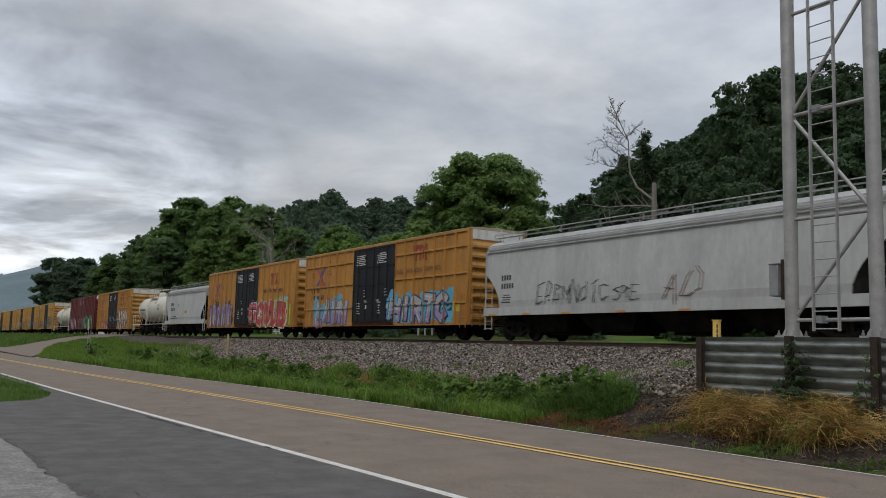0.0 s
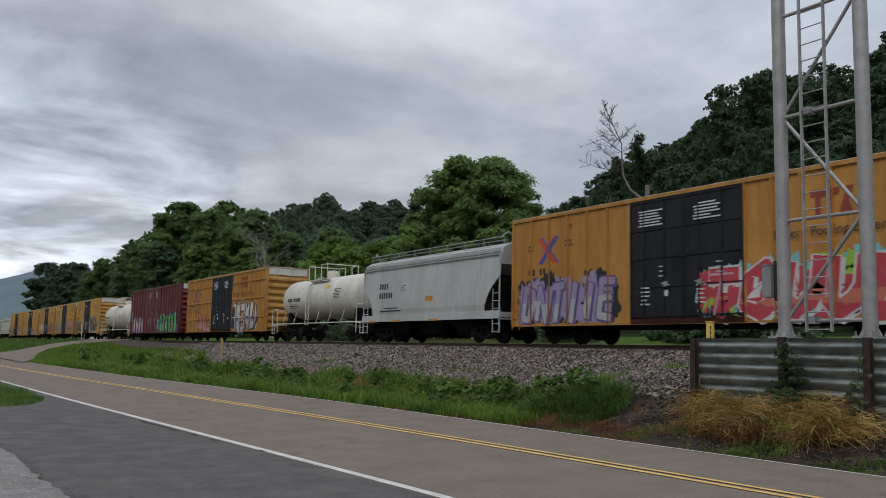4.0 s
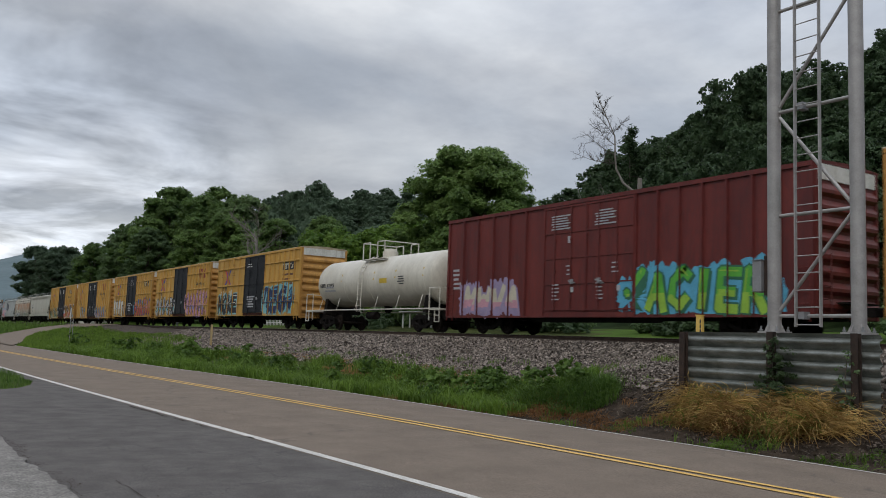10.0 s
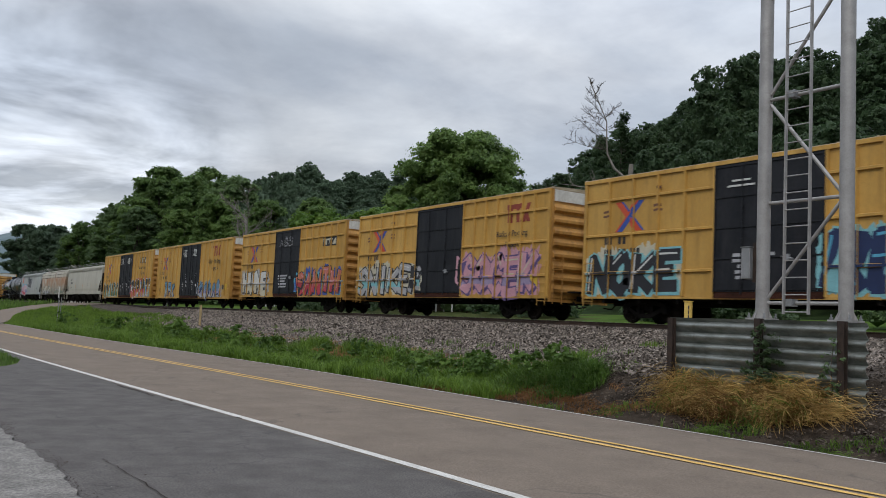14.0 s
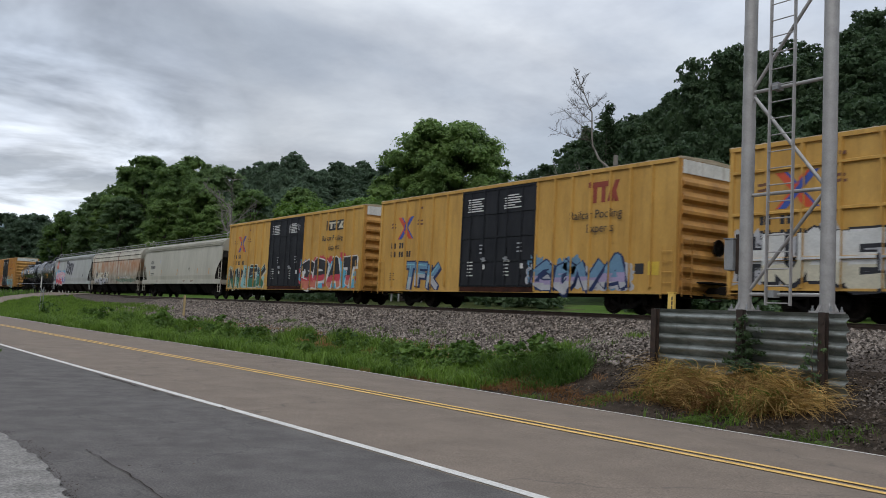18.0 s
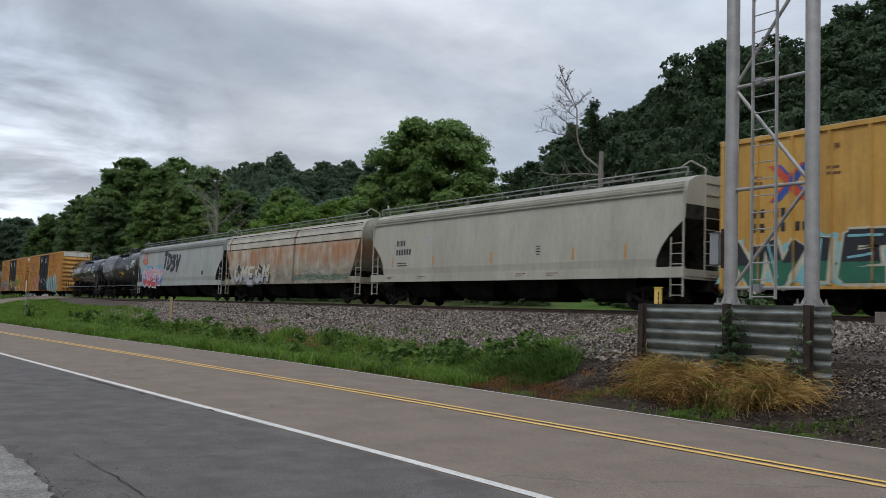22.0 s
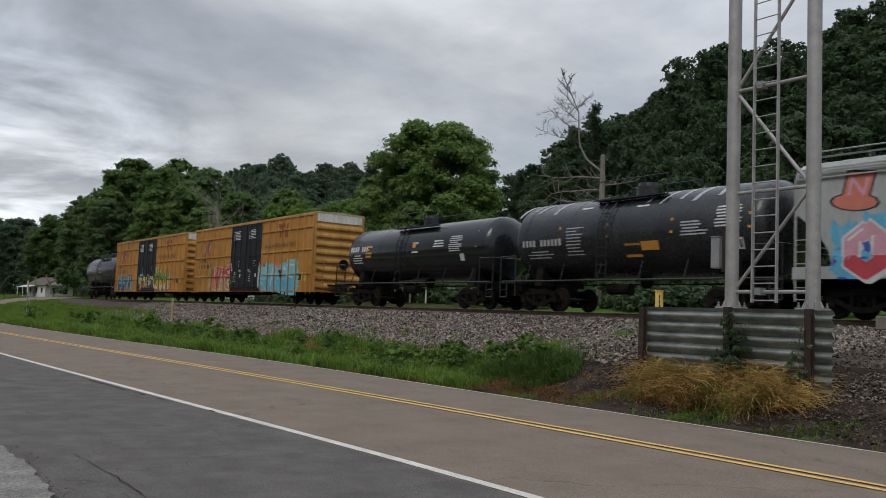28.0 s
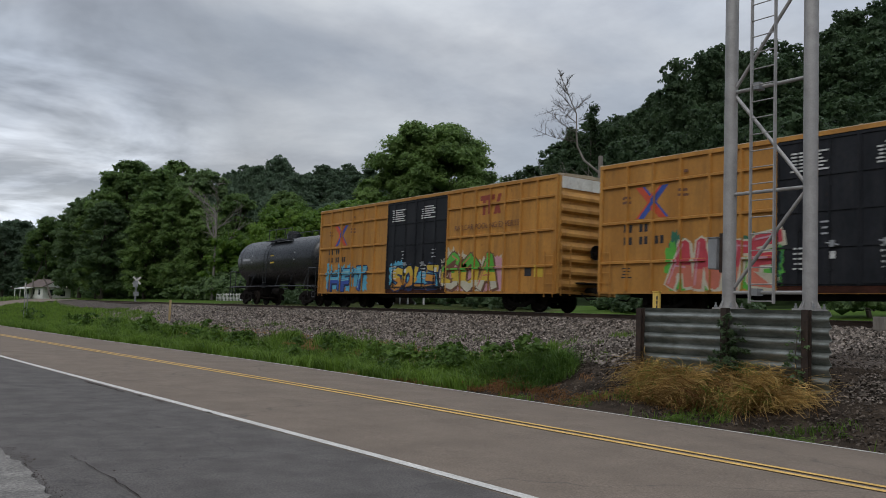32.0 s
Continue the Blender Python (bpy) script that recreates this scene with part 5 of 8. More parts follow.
    for k in (-1, 1):
        bm = bmesh.new()
        quad_box(bm, min(k * frame_half, k * (frame_half - 1.0)), max(k * frame_half, k * (frame_half - 1.0)), -SIDE + 0.04, SIDE - 0.04, 1.05, 1.13)
        part("end_platform", bm, M[mat], car)
        for y in (-SIDE + 0.06, SIDE - 0.06):
            bm = bmesh.new()
            pipe(bm, [(k * (frame_half - 0.05), y, 0.5), (k * (frame_half - 0.05), y, 2.1), (k * (frame_half - 0.95), y, 2.1), (k * (frame_half - 0.95), y, 0.55)], 0.026, 6)
            railing = part("end_railing", bm, M[mat], car)
            bm = bmesh.new()
            pipe(bm, [(k * (frame_half - 0.05), y, 0.5), (k * (frame_half - 0.45), y, 0.5), (k * (frame_half - 0.45), y, 1.1)], 0.026, 6)
            part("stirrup", bm, M[mat], railing)
            bm = bmesh.new()
            bar(bm, (k * (frame_half - 0.05), y, 0.80), (k * (frame_half - 0.45), y, 0.80), 0.02, 5)
            part("step", bm, M[mat], railing)
        bm = bmesh.new()
        pipe(bm, [(k * (frame_half - 0.05), -SIDE + 0.06, 2.1), (k * (frame_half - 0.05), SIDE - 0.06, 2.1)], 0.026, 6)
        part("crossbar", bm, M[mat], car)
    for k in (-1, 1):
        bm = bmesh.new()
        quad_box(bm, min(k * frame_half, k * (frame_half - 2.6)), max(k * frame_half, k * (frame_half - 2.6)), -0.3, 0.3, 0.62, 1.06)
        x = k * (frame_half - 1.9)
        extrude(bm, [(-1.15, 0.95), (1.15, 0.95), (1.0, c_z - radius * 0.6), (-1.0, c_z - radius * 0.6)], x - 0.18, x + 0.18)
        part("stub_sill", bm, M["under"], car)
    bm = bmesh.new()
    bar(bm, (-1.2, -0.55, 0.85), (-0.2, -0.55, 0.85), 0.2, 10)
    part("air_tank", bm, M["under"], car)
    bm = bmesh.new()
    lathe(bm, [(c_z - radius - 0.35, 0.12), (c_z - radius - 0.25, 0.2), (c_z - radius + 0.1, 0.25)], 12, "z", (mid, 0, 0))
    part("outlet_valve", bm, M["under"], car)
    couplers(car, frame_half)
    trucks(car, (-axle, axle))
    CARS.append((car, s))
    return car


def streaks(car, radius, c_z, places):
    """Pale silver streaks down the upper shell of a tank."""
    rng = random.Random(len(places))
    polys = []
    for x in places:
        a, w, lean = 80.0, rng.uniform(0.16, 0.34), rng.uniform(0.2, 0.5)
        end = rng.uniform(38, 56)
        while a > end:
            b = a - 6
            z0, z1 = c_z + radius * math.sin(math.radians(b)), c_z + radius * math.sin(math.radians(a))
            u0, u1 = x - lean * (80 - b) / 40, x - lean * (80 - a) / 40
            polys.append([(u0 - w / 2, z0), (u0 + w / 2, z0), (u1 + w / 2, z1), (u1 - w / 2, z1)])
            a, w = b, w * rng.uniform(0.8, 1.0)
    spray(car, "silver", polys, 0.006, None, "pale silver streaks")


def logo_cross(car, x, z, h=1.05, w=0.50):
    """Two crossed bands, one red and one blue, with a thin blue edge on the red one."""
    def band(sign, shift, wide):
        return [(x - w - wide + shift, z + sign * h / 2), (x - w + wide + shift, z + sign * h / 2), (x + w + wide + shift, z - sign * h / 2), (x + w - wide + shift, z - sign * h / 2)]
    for col, poly, out in (("vermilion", band(1, -0.03, 0.19), 0.006), ("blue", band(-1, 0.0, 0.16), 0.008), ("blue", band(1, 0.13, 0.05), 0.010), ("vermilion", band(-1, -0.15, 0.05), 0.012)):
        bm = bmesh.new()
        lay(bm, car, [poly], out)
        painted("emblem", bm, col, car)


def logo_bar(car, x, z, w=1.35, h=0.42, back="black", fill="cream"):
    """An owner's sign as plain shapes: a beam on two posts and a slanting figure."""
    if back:
        patch(car, x, x + w, z, z + h, back, 0.005, "emblem")
    lo, hi = (z + 0.16 * h, z + 0.84 * h) if back else (z, z + h)
    t = 0.26 * (hi - lo)
    polys = [[(x + 0.06 * w, hi - t), (x + 0.66 * w, hi - t), (x + 0.68 * w, hi), (x + 0.06 * w, hi)]]
    for k in (0.16, 0.42):
        polys.append([(x + k * w, lo), (x + (k + 0.12) * w, lo), (x + (k + 0.12) * w, hi - t), (x + k * w, hi - t)])
    polys.append([(x + 0.64 * w, lo), (x + 0.77 * w, lo), (x + 0.96 * w, hi), (x + 0.82 * w, hi)])
    polys.append([(x + 0.82 * w, lo), (x + 0.95 * w, lo), (x + 0.86 * w, (lo + hi) / 2), (x + 0.74 * w, (lo + hi) / 2)])
    bm = bmesh.new()
    for i, q in enumerate(polys):
        lay(bm, car, [q], 0.009 + 0.0006 * i)
    painted("emblem", bm, fill, car)


def hat(car, x, z):
    """A sprayed pink top hat with a dark outline."""
    crown = [(x + 0.25, z + 0.30), (x + 0.95, z + 0.22), (x + 1.12, z + 0.98), (x + 0.42, z + 1.06)]
    brim = [(x + 0.6 + 0.62 * math.cos(k * math.pi / 6), z + 0.24 + 0.22 * math.sin(k * math.pi / 6) - 0.06 * math.cos(k * math.pi / 6)) for k in range(12)]
    def grown(poly, by):
        cx, cz = sum(p[0] for p in poly) / len(poly), sum(p[1] for p in poly) / len(poly)
        return [(cx + (px - cx) * by, cz + (pz - cz) * by) for px, pz in poly]
    first = spray(car, "black", [grown(crown, 1.16), grown(brim, 1.14)], 0.004, None, "sprayed pink top hat")
    spray(car, "coral", [grown(crown, 1.0), grown(brim, 1.0)], 0.008, first)
    spray(car, "pink", swollen([[(x + 0.45, z + 0.45), (x + 0.52, z + 0.9), (x + 0.85, z + 0.42), (x + 0.95, z + 0.85)]], 0.09), 0.012, first)


def door_print(car, x0=-2.1, x1=0.35, mark="white"):
    for k, x in enumerate((x0, x1)):
        lines(car, x + 0.1, 4.55, 1.2, 6, 0.05, 0.10, mark, 0.022, k)
        lines(car, x + 0.2, 1.9, 0.45, 5, 0.05, 0.14, mark, 0.022, k + 5)
        lines(car, x + 1.0, 2.6, 0.35, 3, 0.05, 0.16, "silver", 0.022, k + 9)
        patch(car, x + 1.25, x + 1.45, 1.62, 1.82, mark, 0.023)


def owner_marks(car, half, number=True):
    logo_cross(car, -half + 2.3, 3.68)
    lines(car, -half + 0.95, 3.86, 0.55, 2, 0.08, 0.16, "brown", 0.004, 3)
    lines(car, -half + 3.35, 3.92, 0.55, 2, 0.08, 0.16, "brown", 0.004, 4)
    if number:
        blocks(car, -half + 1.1, 2.72, [[1, 1, 0, 1, 1], [1, 1, 0, 1, 1, 0, 1, 1]], 0.26, "black")
    patch(car, half - 1.1, half - 0.7, 1.3, 1.75, "yellow", 0.006)
    patch(car, half - 1.75, half - 1.35, 1.35, 1.7, "black", 0.006)
    lines(car, -half + 1.0, 1.5, 0.5, 4, 0.04, 0.1, "black", 0.004, 9)
    patch(car, -half + 3.6, -half + 3.75, 4.5, 4.6, "brown", 0.05)


def sixty(r, l, label, **kw):
    return boxcar((r + l) / 2, 18.65, label, 2, **kw)


def fifty(r, l, label, **kw):
    return boxcar((r + l) / 2, 15.5, label, 1, "car_yellow_pale", ribs=(5, 7), **kw)


# the cars in running order, each by the places of its ends at 15 s
c = hopper(136.0, 18.6, "light grey covered hopper car with thin outline graffiti", "hop_grey", 4.42)
scrawl(c, -5.6, -1.4, 1.45, 2.35, "ERBMNOTC", "black", 11, 0.022)
scrawl(c, -1.2, 0.2, 1.5, 2.1, "SRE", "black", 12, 0.02)
scrawl(c, 1.2, 3.0, 1.3, 2.6, "AO", "brown", 13, 0.03)
blocks(c, -8.05, 2.55, [[1, 1, 1, 1], [1, 1, 1, 1, 1]], 0.22, "black")
lines(c, -8.0, 1.9, 0.7, 4, 0.04, 0.1, "black", 0.004, 1)
for u in (-8.9, -6.5, -4.0, -1.0, 2.0):
    patch(c, u, u + 0.5, 1.06, 1.13, "orange", 0.008, "reflector")
c = sixty(125.37, 106.9, "yellow high-cube boxcar with black doors and blue-edged silver graffiti")
owner_marks(c, 9.3); door_print(c)
graffiti(c, -7.6, -3.2, 0.95, 2.3, "LAWN", ("silver", "lilac"), "purple", ("sky",), "white", seed=1)
graffiti(c, 1.9, 7.6, 0.95, 2.25, "HIRTC", ("silver", "lilac"), "navy", ("sky", "sky"), "white", seed=2)
logo_bar(c, 4.2, 3.9, 1.5, 0.8, None, "rust_red"); words(c, 2.7, 3.34, "RAILCAR POOLING EXPERTS", 0.33, "brown")
c = sixty(105.15, 86.65, "yellow high-cube boxcar with black doors and red graffiti", belts=())
owner_marks(c, 9.3); door_print(c)
graffiti(c, -8.6, -3.2, 0.95, 2.5, "DNTIIE", ("lilac", "silver"), "purple", ("black", "lilac"), seed=3, wild=0.1)
graffiti(c, 0.9, 7.8, 0.95, 2.5, "TCUUB", ("red", "coral", "red"), "white", ("aqua", "lime", "red"), "pink", seed=4, fat=0.36)
logo_bar(c, 4.6, 3.6, 1.5, 0.8, None, "rust_red")
words(c, 3.5, 3.1, "Railcar Pooling Experts", 0.40)
c = hopper(79.3, 12.7, "light grey covered hopper car with pale side sill", "hop_grey", 4.42, bays=3)
blocks(c, -4.5, 2.75, [[1, 1, 1, 1], [1, 1, 1, 1, 1, 1]], 0.30, "black")
lines(c, -4.3, 1.72, 2.4, 2, 0.06, 0.14, "black", 0.004, 1)
lines(c, -2.2, 2.85, 0.5, 4, 0.03, 0.09, "black", 0.004, 2)
for u in (-5.6, -2.9, 0.6):
    patch(c, u, u + 0.8, 1.04, 1.13, "orange", 0.008, "reflector")
patch(c, 0.2, 0.9, 2.0, 2.25, "orange")
c = tank(66.3, 6.75, (-5.85, 4.85), 1.30, 4.7, "white tank car with tall white safety railings", "tank_white", True, 2.7)
blocks(c, -4.6, 2.55, [[1, 1, 1, 1, 0, 1, 1, 1, 1, 1, 1]], 0.22, "black")
lines(c, -4.5, 2.35, 1.6, 3, 0.03, 0.1, "black", 0.004, 1)
patch(c, 0.9, 1.6, 3.2, 3.42, "yellow")
lines(c, 2.3, 3.1, 1.0, 7, 0.03, 0.09, "black", 0.004, 2)
for u in (-2.6, 0.6, 3.9):
    patch(c, u, u + 0.09, 2.7, 3.4, "brown")
c = sixty(58.4, 39.6, "yellow high-cube boxcar with black doors and black-white graffiti")
owner_marks(c, 9.3); door_print(c)
graffiti(c, -6.3, -2.7, 0.95, 2.2, "GBLL", ("coral", "pink"), "brown", None, "white", seed=5, wild=0.1)
graffiti(c, 2.7, 7.6, 0.95, 2.75, "REKD", ("white", "silver"), "black", ("silver",), None, seed=6, fat=0.40)
logo_bar(c, 4.2, 3.9, 1.5, 0.8, None, "rust_red"); words(c, 2.7, 3.34, "RAILCAR POOLING EXPERTS", 0.33, "brown")
c = boxcar(28.3, 18.65, "maroon boxcar with white end panels and green graffiti", 2, "car_maroon", "car_maroon", 4.88, belts=(), door="car_maroon")
door_print(c, mark="silver")
graffiti(c, 2.0, 7.9, 0.95, 2.3, "4ACIER", ("green", "lime"), "dark_green", ("sky", "sky"), "lime", seed=7, fat=0.30)
graffiti(c, -8.0, -3.9, 0.95, 2.0, "MWVA", ("cream", "pink", "lilac"), "lilac", ("lilac",), seed=8, wild=0.1)
lines(c, -8.9, 2.75, 0.7, 5, 0.10, 0.2, "silver", 0.004, 4)
blocks(c, -1.0, 3.5, [[1]], 0.26, "silver", 0.03)
c = tank(10.8, 7.5, (-6.6, 6.6), 1.36, 5.3, "white tank car with soiled shell and pipe railings", "tank_white", True, 2.4)
lines(c, -5.4, 2.4, 1.6, 2, 0.1, 0.2, "silver", 0.004, 1)
blocks(c, -5.9, 2.45, [[1, 1, 1, 1, 0, 1, 1, 1, 1, 1]], 0.22, "black")
patch(c, 1.3, 2.1, 2.5, 2.75, "yellow"); lines(c, 3.2, 2.75, 0.8, 4, 0.05, 0.12, "black", 0.004, 3)
for u in (-3.2, 0.6, 2.9, 5.6):
    patch(c, u, u + 0.10, 2.7, 3.15, "yellow")
c = fifty(2.45, -13.3, "yellow boxcar with one black plug door and blue graffiti")
owner_marks(c, 7.8); logo_bar(c, 5.0, 3.75, 1.9, 0.5)
lines(c, 5.1, 3.4, 1.7, 3, 0.12, 0.3, "brown", 0.004, 2); lines(c, -1.4, 4.4, 1.1, 2, 0.06, 0.16, "white", 0.022, 1); lines(c, -1.2, 2.1, 1.6, 5, 0.1, 0.17, "silver", 0.022, 6)
graffiti(c, -7.4, -3.2, 0.95, 2.45, "NOKE", "black", "aqua", ("cream",), "white", seed=9, fat=0.38)
graffiti(c, 1.9, 6.9, 0.95, 2.75, "REG>", "navy", "aqua", ("aqua", "aqua"), "sky", seed=10, fat=0.40)
c = fifty(-15.1, -30.6, "yellow boxcar with one black plug door and pale pink graffiti")
owner_marks(c, 7.8); logo_bar(c, 4.9, 3.9, 1.7, 0.75, None, "rust_red")
words(c, 4.4, 3.35, "Railcar Pooling", 0.34); words(c, 5.0, 2.9, "Experts", 0.34)
graffiti(c, -7.6, -1.4, 0.95, 2.4, "SNIKEM", ("silver", "aqua", "silver"), "black", ("cream",), "white", seed=12, wild=0.09)
graffiti(c, 1.9, 7.0, 0.95, 2.7, "SOCEK", ("pink", "lilac", "pink"), "purple", ("pink",), "cream", seed=13, fat=0.36)
c = fifty(-32.3, -47.6, "yellow boxcar with one black plug door, white and red graffiti")
owner_marks(c, 7.8); logo_bar(c, 4.9, 3.75, 1.9, 0.5)
graffiti(c, -7.3, -2.9, 0.95, 2.5, "HUNE", ("white", "cream"), "black", ("silver",), None, seed=14, fat=0.36, lean=0.0, wild=0.03)
graffiti(c, 1.6, 7.3, 0.95, 2.4, "SANTH", ("coral", "red"), "black", ("blue", "sky", "blue"), "pink", seed=15, fat=0.34)
scrawl(c, -1.2, 0.8, 3.9, 4.6, "AGS", "silver", 4, 0.03)
lines(c, -1.2, 2.1, 1.6, 5, 0.1, 0.17, "silver", 0.022, 6)
c = sixty(-49.6, -68.4, "yellow boxcar with double black doors and soft blue graffiti", material="car_yellow_pale", belts=())
owner_marks(c, 9.3); door_print(c)
words(c, 4.3, 3.35, "Railcar Pooling", 0.44); words(c, 5.2, 2.85, "Experts", 0.44); logo_bar(c, 5.2, 3.9, 1.6, 0.75, None, "rust_red")
graffiti(c, -6.9, -4.0, 0.95, 2.1, "TFK", ("steel", "silver"), "navy", None, "aqua", seed=16, wild=0.1)
graffiti(c, 2.3, 7.2, 0.95, 1.9, "COVA", ("steel", "lilac", "silver"), "navy", ("steel", "silver"), None, seed=17, fat=0.36, wild=0.14)
c = sixty(-70.1, -88.7, "yellow boxcar with double black doors and white-edged red graffiti", material="car_yellow_pale", belts=())
owner_marks(c, 9.3); door_print(c); logo_bar(c, 5.3, 3.95, 1.9, 0.55)
words(c, 4.8, 3.4, "Railcar Pooling", 0.40); words(c, 5.6, 2.9, "Experts", 0.40)
graffiti(c, -9.1, -3.0, 0.95, 2.1, "NVIEK", ("black", "dark_green"), "cream", ("aqua",), "aqua", seed=18, fat=0.36)
graffiti(c, 2.3, 8.9, 0.95, 2.35, "SPAT", ("black", "red", "coral"), "white", ("red", "sky"), None, seed=19, fat=0.38)
scrawl(c, 0.4, 1.8, 4.1, 4.6, "RCEKO", "silver", 5, 0.03)
c = hopper(-99.6, 19.0, "pale beige covered hopper car with dark stencils", "hop_beige", 4.42)
blocks(c, -7.3, 2.72, [[1, 0.4, 1, 1], [1, 1, 1, 1, 1, 1]], 0.26, "black")
lines(c, -7.3, 1.9, 1.2, 2, 0.05, 0.12, "black", 0.004, 3)
for u in (-7.6, -4.3, -0.2, 4.5, 7.0):
    patch(c, u, u + 0.09, 1.75, 2.2, "orange", 0.006, "reflector")
for u in (-8.0, -5.4, 1.4, 3.2):
    lines(c, u, 1.28, 0.6, 2, 0.03, 0.08, "brown", 0.006, 2)
lines(c, 2.5, 2.3, 0.35, 4, 0.04, 0.1, "black", 0.004, 3); patch(c, -4.9, -4.6, 2.75, 3.05, "silver")
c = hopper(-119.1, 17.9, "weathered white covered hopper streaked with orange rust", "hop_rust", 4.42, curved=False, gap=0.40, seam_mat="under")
graffiti(c, -7.4, -1.9, 1.16, 2.25, "OMESM", ("cream", "silver"), "black", None, "white", seed=20, fat=0.34)
for u in (-7.2, -1.8, 1.9, 6.6):
    patch(c, u, u + 0.10, 1.55, 2.1, "yellow", 0.006, "reflector")
patch(c, 4.2, 4.6, 1.75, 2.0, "black"); lines(c, -7.6, 2.2, 0.6, 4, 0.06, 0.13, "silver", 0.004, 1)
scrawl(c, 1.2, 7.8, 1.22, 1.55, "NSRUECDNAGHSUNC", "dark_green", 33, 0.03)
scrawl(c, 2.0, 5.2, 1.60, 2.0, "MESHUNA", "silver", 34, 0.03)
c = hopper(-138.2, 19.0, "pale blue-white covered hopper with blue and red graffiti", "hop_blue", 4.42)
graffiti(c, -8.0, -3.2, 1.05, 2.5, "OSEY", ("pink", "red"), "white", ("sky", "blue", "sky"), "white", seed=21, fat=0.34, lean=0.0, wild=0.03)
graffiti(c, -3.0, 0.9, 2.2, 3.6, "TDBV", "black", "silver", ("silver",), None, seed=22, fat=0.40, wild=0.09)
hat(c, -8.35, 2.85)
lines(c, 0.4, 1.8, 2.4, 2, 0.12, 0.3, "silver", 0.004, 2); blocks(c, -6.8, 3.0, [[1, 1, 1, 1], [1, 1, 1, 1]], 0.24, "silver"); patch(c, 5.6, 5.9, 1.8, 2.1, "black")
c = tank(-154.3, 6.3, (-5.7, 5.7), 1.47, 4.4, "black tank car with white stencils and yellow stripes", "tank_black", False, 3.2)
streaks(c, 1.47, 2.72, (-5.2, -4.6, -4.1, -3.2, 1.2, 2.0, 2.6, 3.3, 4.0))
blocks(c, -5.0, 2.42, [[1, 1, 1, 1, 0, 1, 1, 1, 1, 1, 1]], 0.24, "silver")
lines(c, -4.8, 2.2, 1.6, 3, 0.04, 0.11, "silver", 0.004, 1); lines(c, -2.6, 3.0, 0.9, 9, 0.04, 0.12, "silver", 0.004, 2)
for u in (-3.0, -0.6, 2.2, 5.1):
    patch(c, u, u + 0.12, 2.6, 3.1, "orange")
patch(c, 0.2, 0.9, 1.9, 2.35, "orange"); patch(c, 0.95, 1.7, 2.1, 2.4, "orange"); lines(c, 2.6, 2.9, 1.1, 5, 0.05, 0.1, "silver", 0.004, 4); lines(c, 3.9, 3.3, 1.0, 7, 0.05, 0.1, "white", 0.004, 5)
patch(c, 4.6, 4.9, 2.0, 2.35, "white"); lines(c, -2.2, 3.72, 0.6, 1, 0.06, 0.1, "white", 0.004, 6); lines(c, 0.5, 3.6, 0.6, 1, 0.06, 0.1, "white", 0.004, 6)
c = tank(-167.6, 6.6, (-6.0, 6.0), 1.34, 4.6, "glossy black tank car with white and orange placards", "tank_gloss", False, 3.4, c_z=2.62)
blocks(c, -5.4, 2.72, [[1, 1, 1, 1, 0, 1, 1, 1]], 0.26, "white"); lines(c, -5.2, 2.5, 1.1, 4, 0.05, 0.12, "white", 0.004, 1)
lines(c, -3.9, 2.9, 0.6, 4, 0.09, 0.16, "orange", 0.004, 2); patch(c, 0.3, 0.8, 2.5, 3.0, "cream"); patch(c, 0.35, 0.6, 2.75, 2.98, "orange"); lines(c, 2.0, 2.95, 1.0, 3, 0.06, 0.12, "white", 0.004, 3); lines(c, 3.2, 3.1, 1.0, 8, 0.05, 0.09, "silver", 0.004, 5)
patch(c, 4.0, 4.3, 2.05, 2.35, "white"); patch(c, 5.1, 5.2, 2.6, 3.3, "orange")
c = sixty(-176.8, -195.5, "yellow high-cube boxcar with pale blue and red graffiti")
owner_marks(c, 9.3); door_print(c)
graffiti(c, -6.2, -2.3, 0.95, 2.4, "ANTE", ("red", "coral"), "cream", ("dark_green", "green"), "pink", seed=23, fat=0.36)
graffiti(c, 2.2, 7.4, 0.95, 2.25, "MICE", ("aqua", "sky"), "aqua", ("coral", "aqua", "aqua", "sky"), "white", seed=24, fat=0.5, wild=0.12)
logo_bar(c, 4.6, 3.9, 1.5, 0.8, None, "rust_red"); words(c, 3.0, 3.34, "RAILCAR POOLING EXPERTS", 0.33, "brown")
c = sixty(-197.6, -216.3, "yellow high-cube boxcar with blue and cream graffiti")
owner_marks(c, 9.3); door_print(c)
graffiti(c, -8.2, -4.2, 0.95, 2.0, "HFT", ("sky", "blue"), "navy", ("sky",), "aqua", seed=25)
graffiti(c, -1.9, 1.9, 0.95, 1.95, "SOLE", ("yellow", "orange"), "navy", ("sky",), None, seed=27)
graffiti(c, 2.2, 6.0, 0.95, 2.35, "GOA", ("green", "yellow", "cream"), "brown", ("cream", "pink"), "coral", seed=26)
logo_bar(c, 4.6, 3.9, 1.5, 0.8, None, "rust_red"); words(c, 3.0, 3.34, "RAILCAR POOLING EXPERTS", 0.33, "brown")
c = tank(-222.8, 6.1, (-5.6, 5.6), 1.40, 4.3, "black tank car at the end of the train", "tank_black", False, 3.2)
lines(c, -4.6, 2.75, 1.8, 1, 0.14, 0.2, "silver", 0.004, 1); patch(c, -0.2, 0.3, 2.5, 3.0, "yellow"); patch(c, -3.0, -2.9, 2.6, 3.1, "white"); patch(c, 3.0, 3.1, 2.6, 3.1, "white")

# ---- signal mast and its guard wall ----
MAST_X, MAST_Y, MAST_Z, LEG_GAP = -10.07, 13.8, 1.86, 1.64


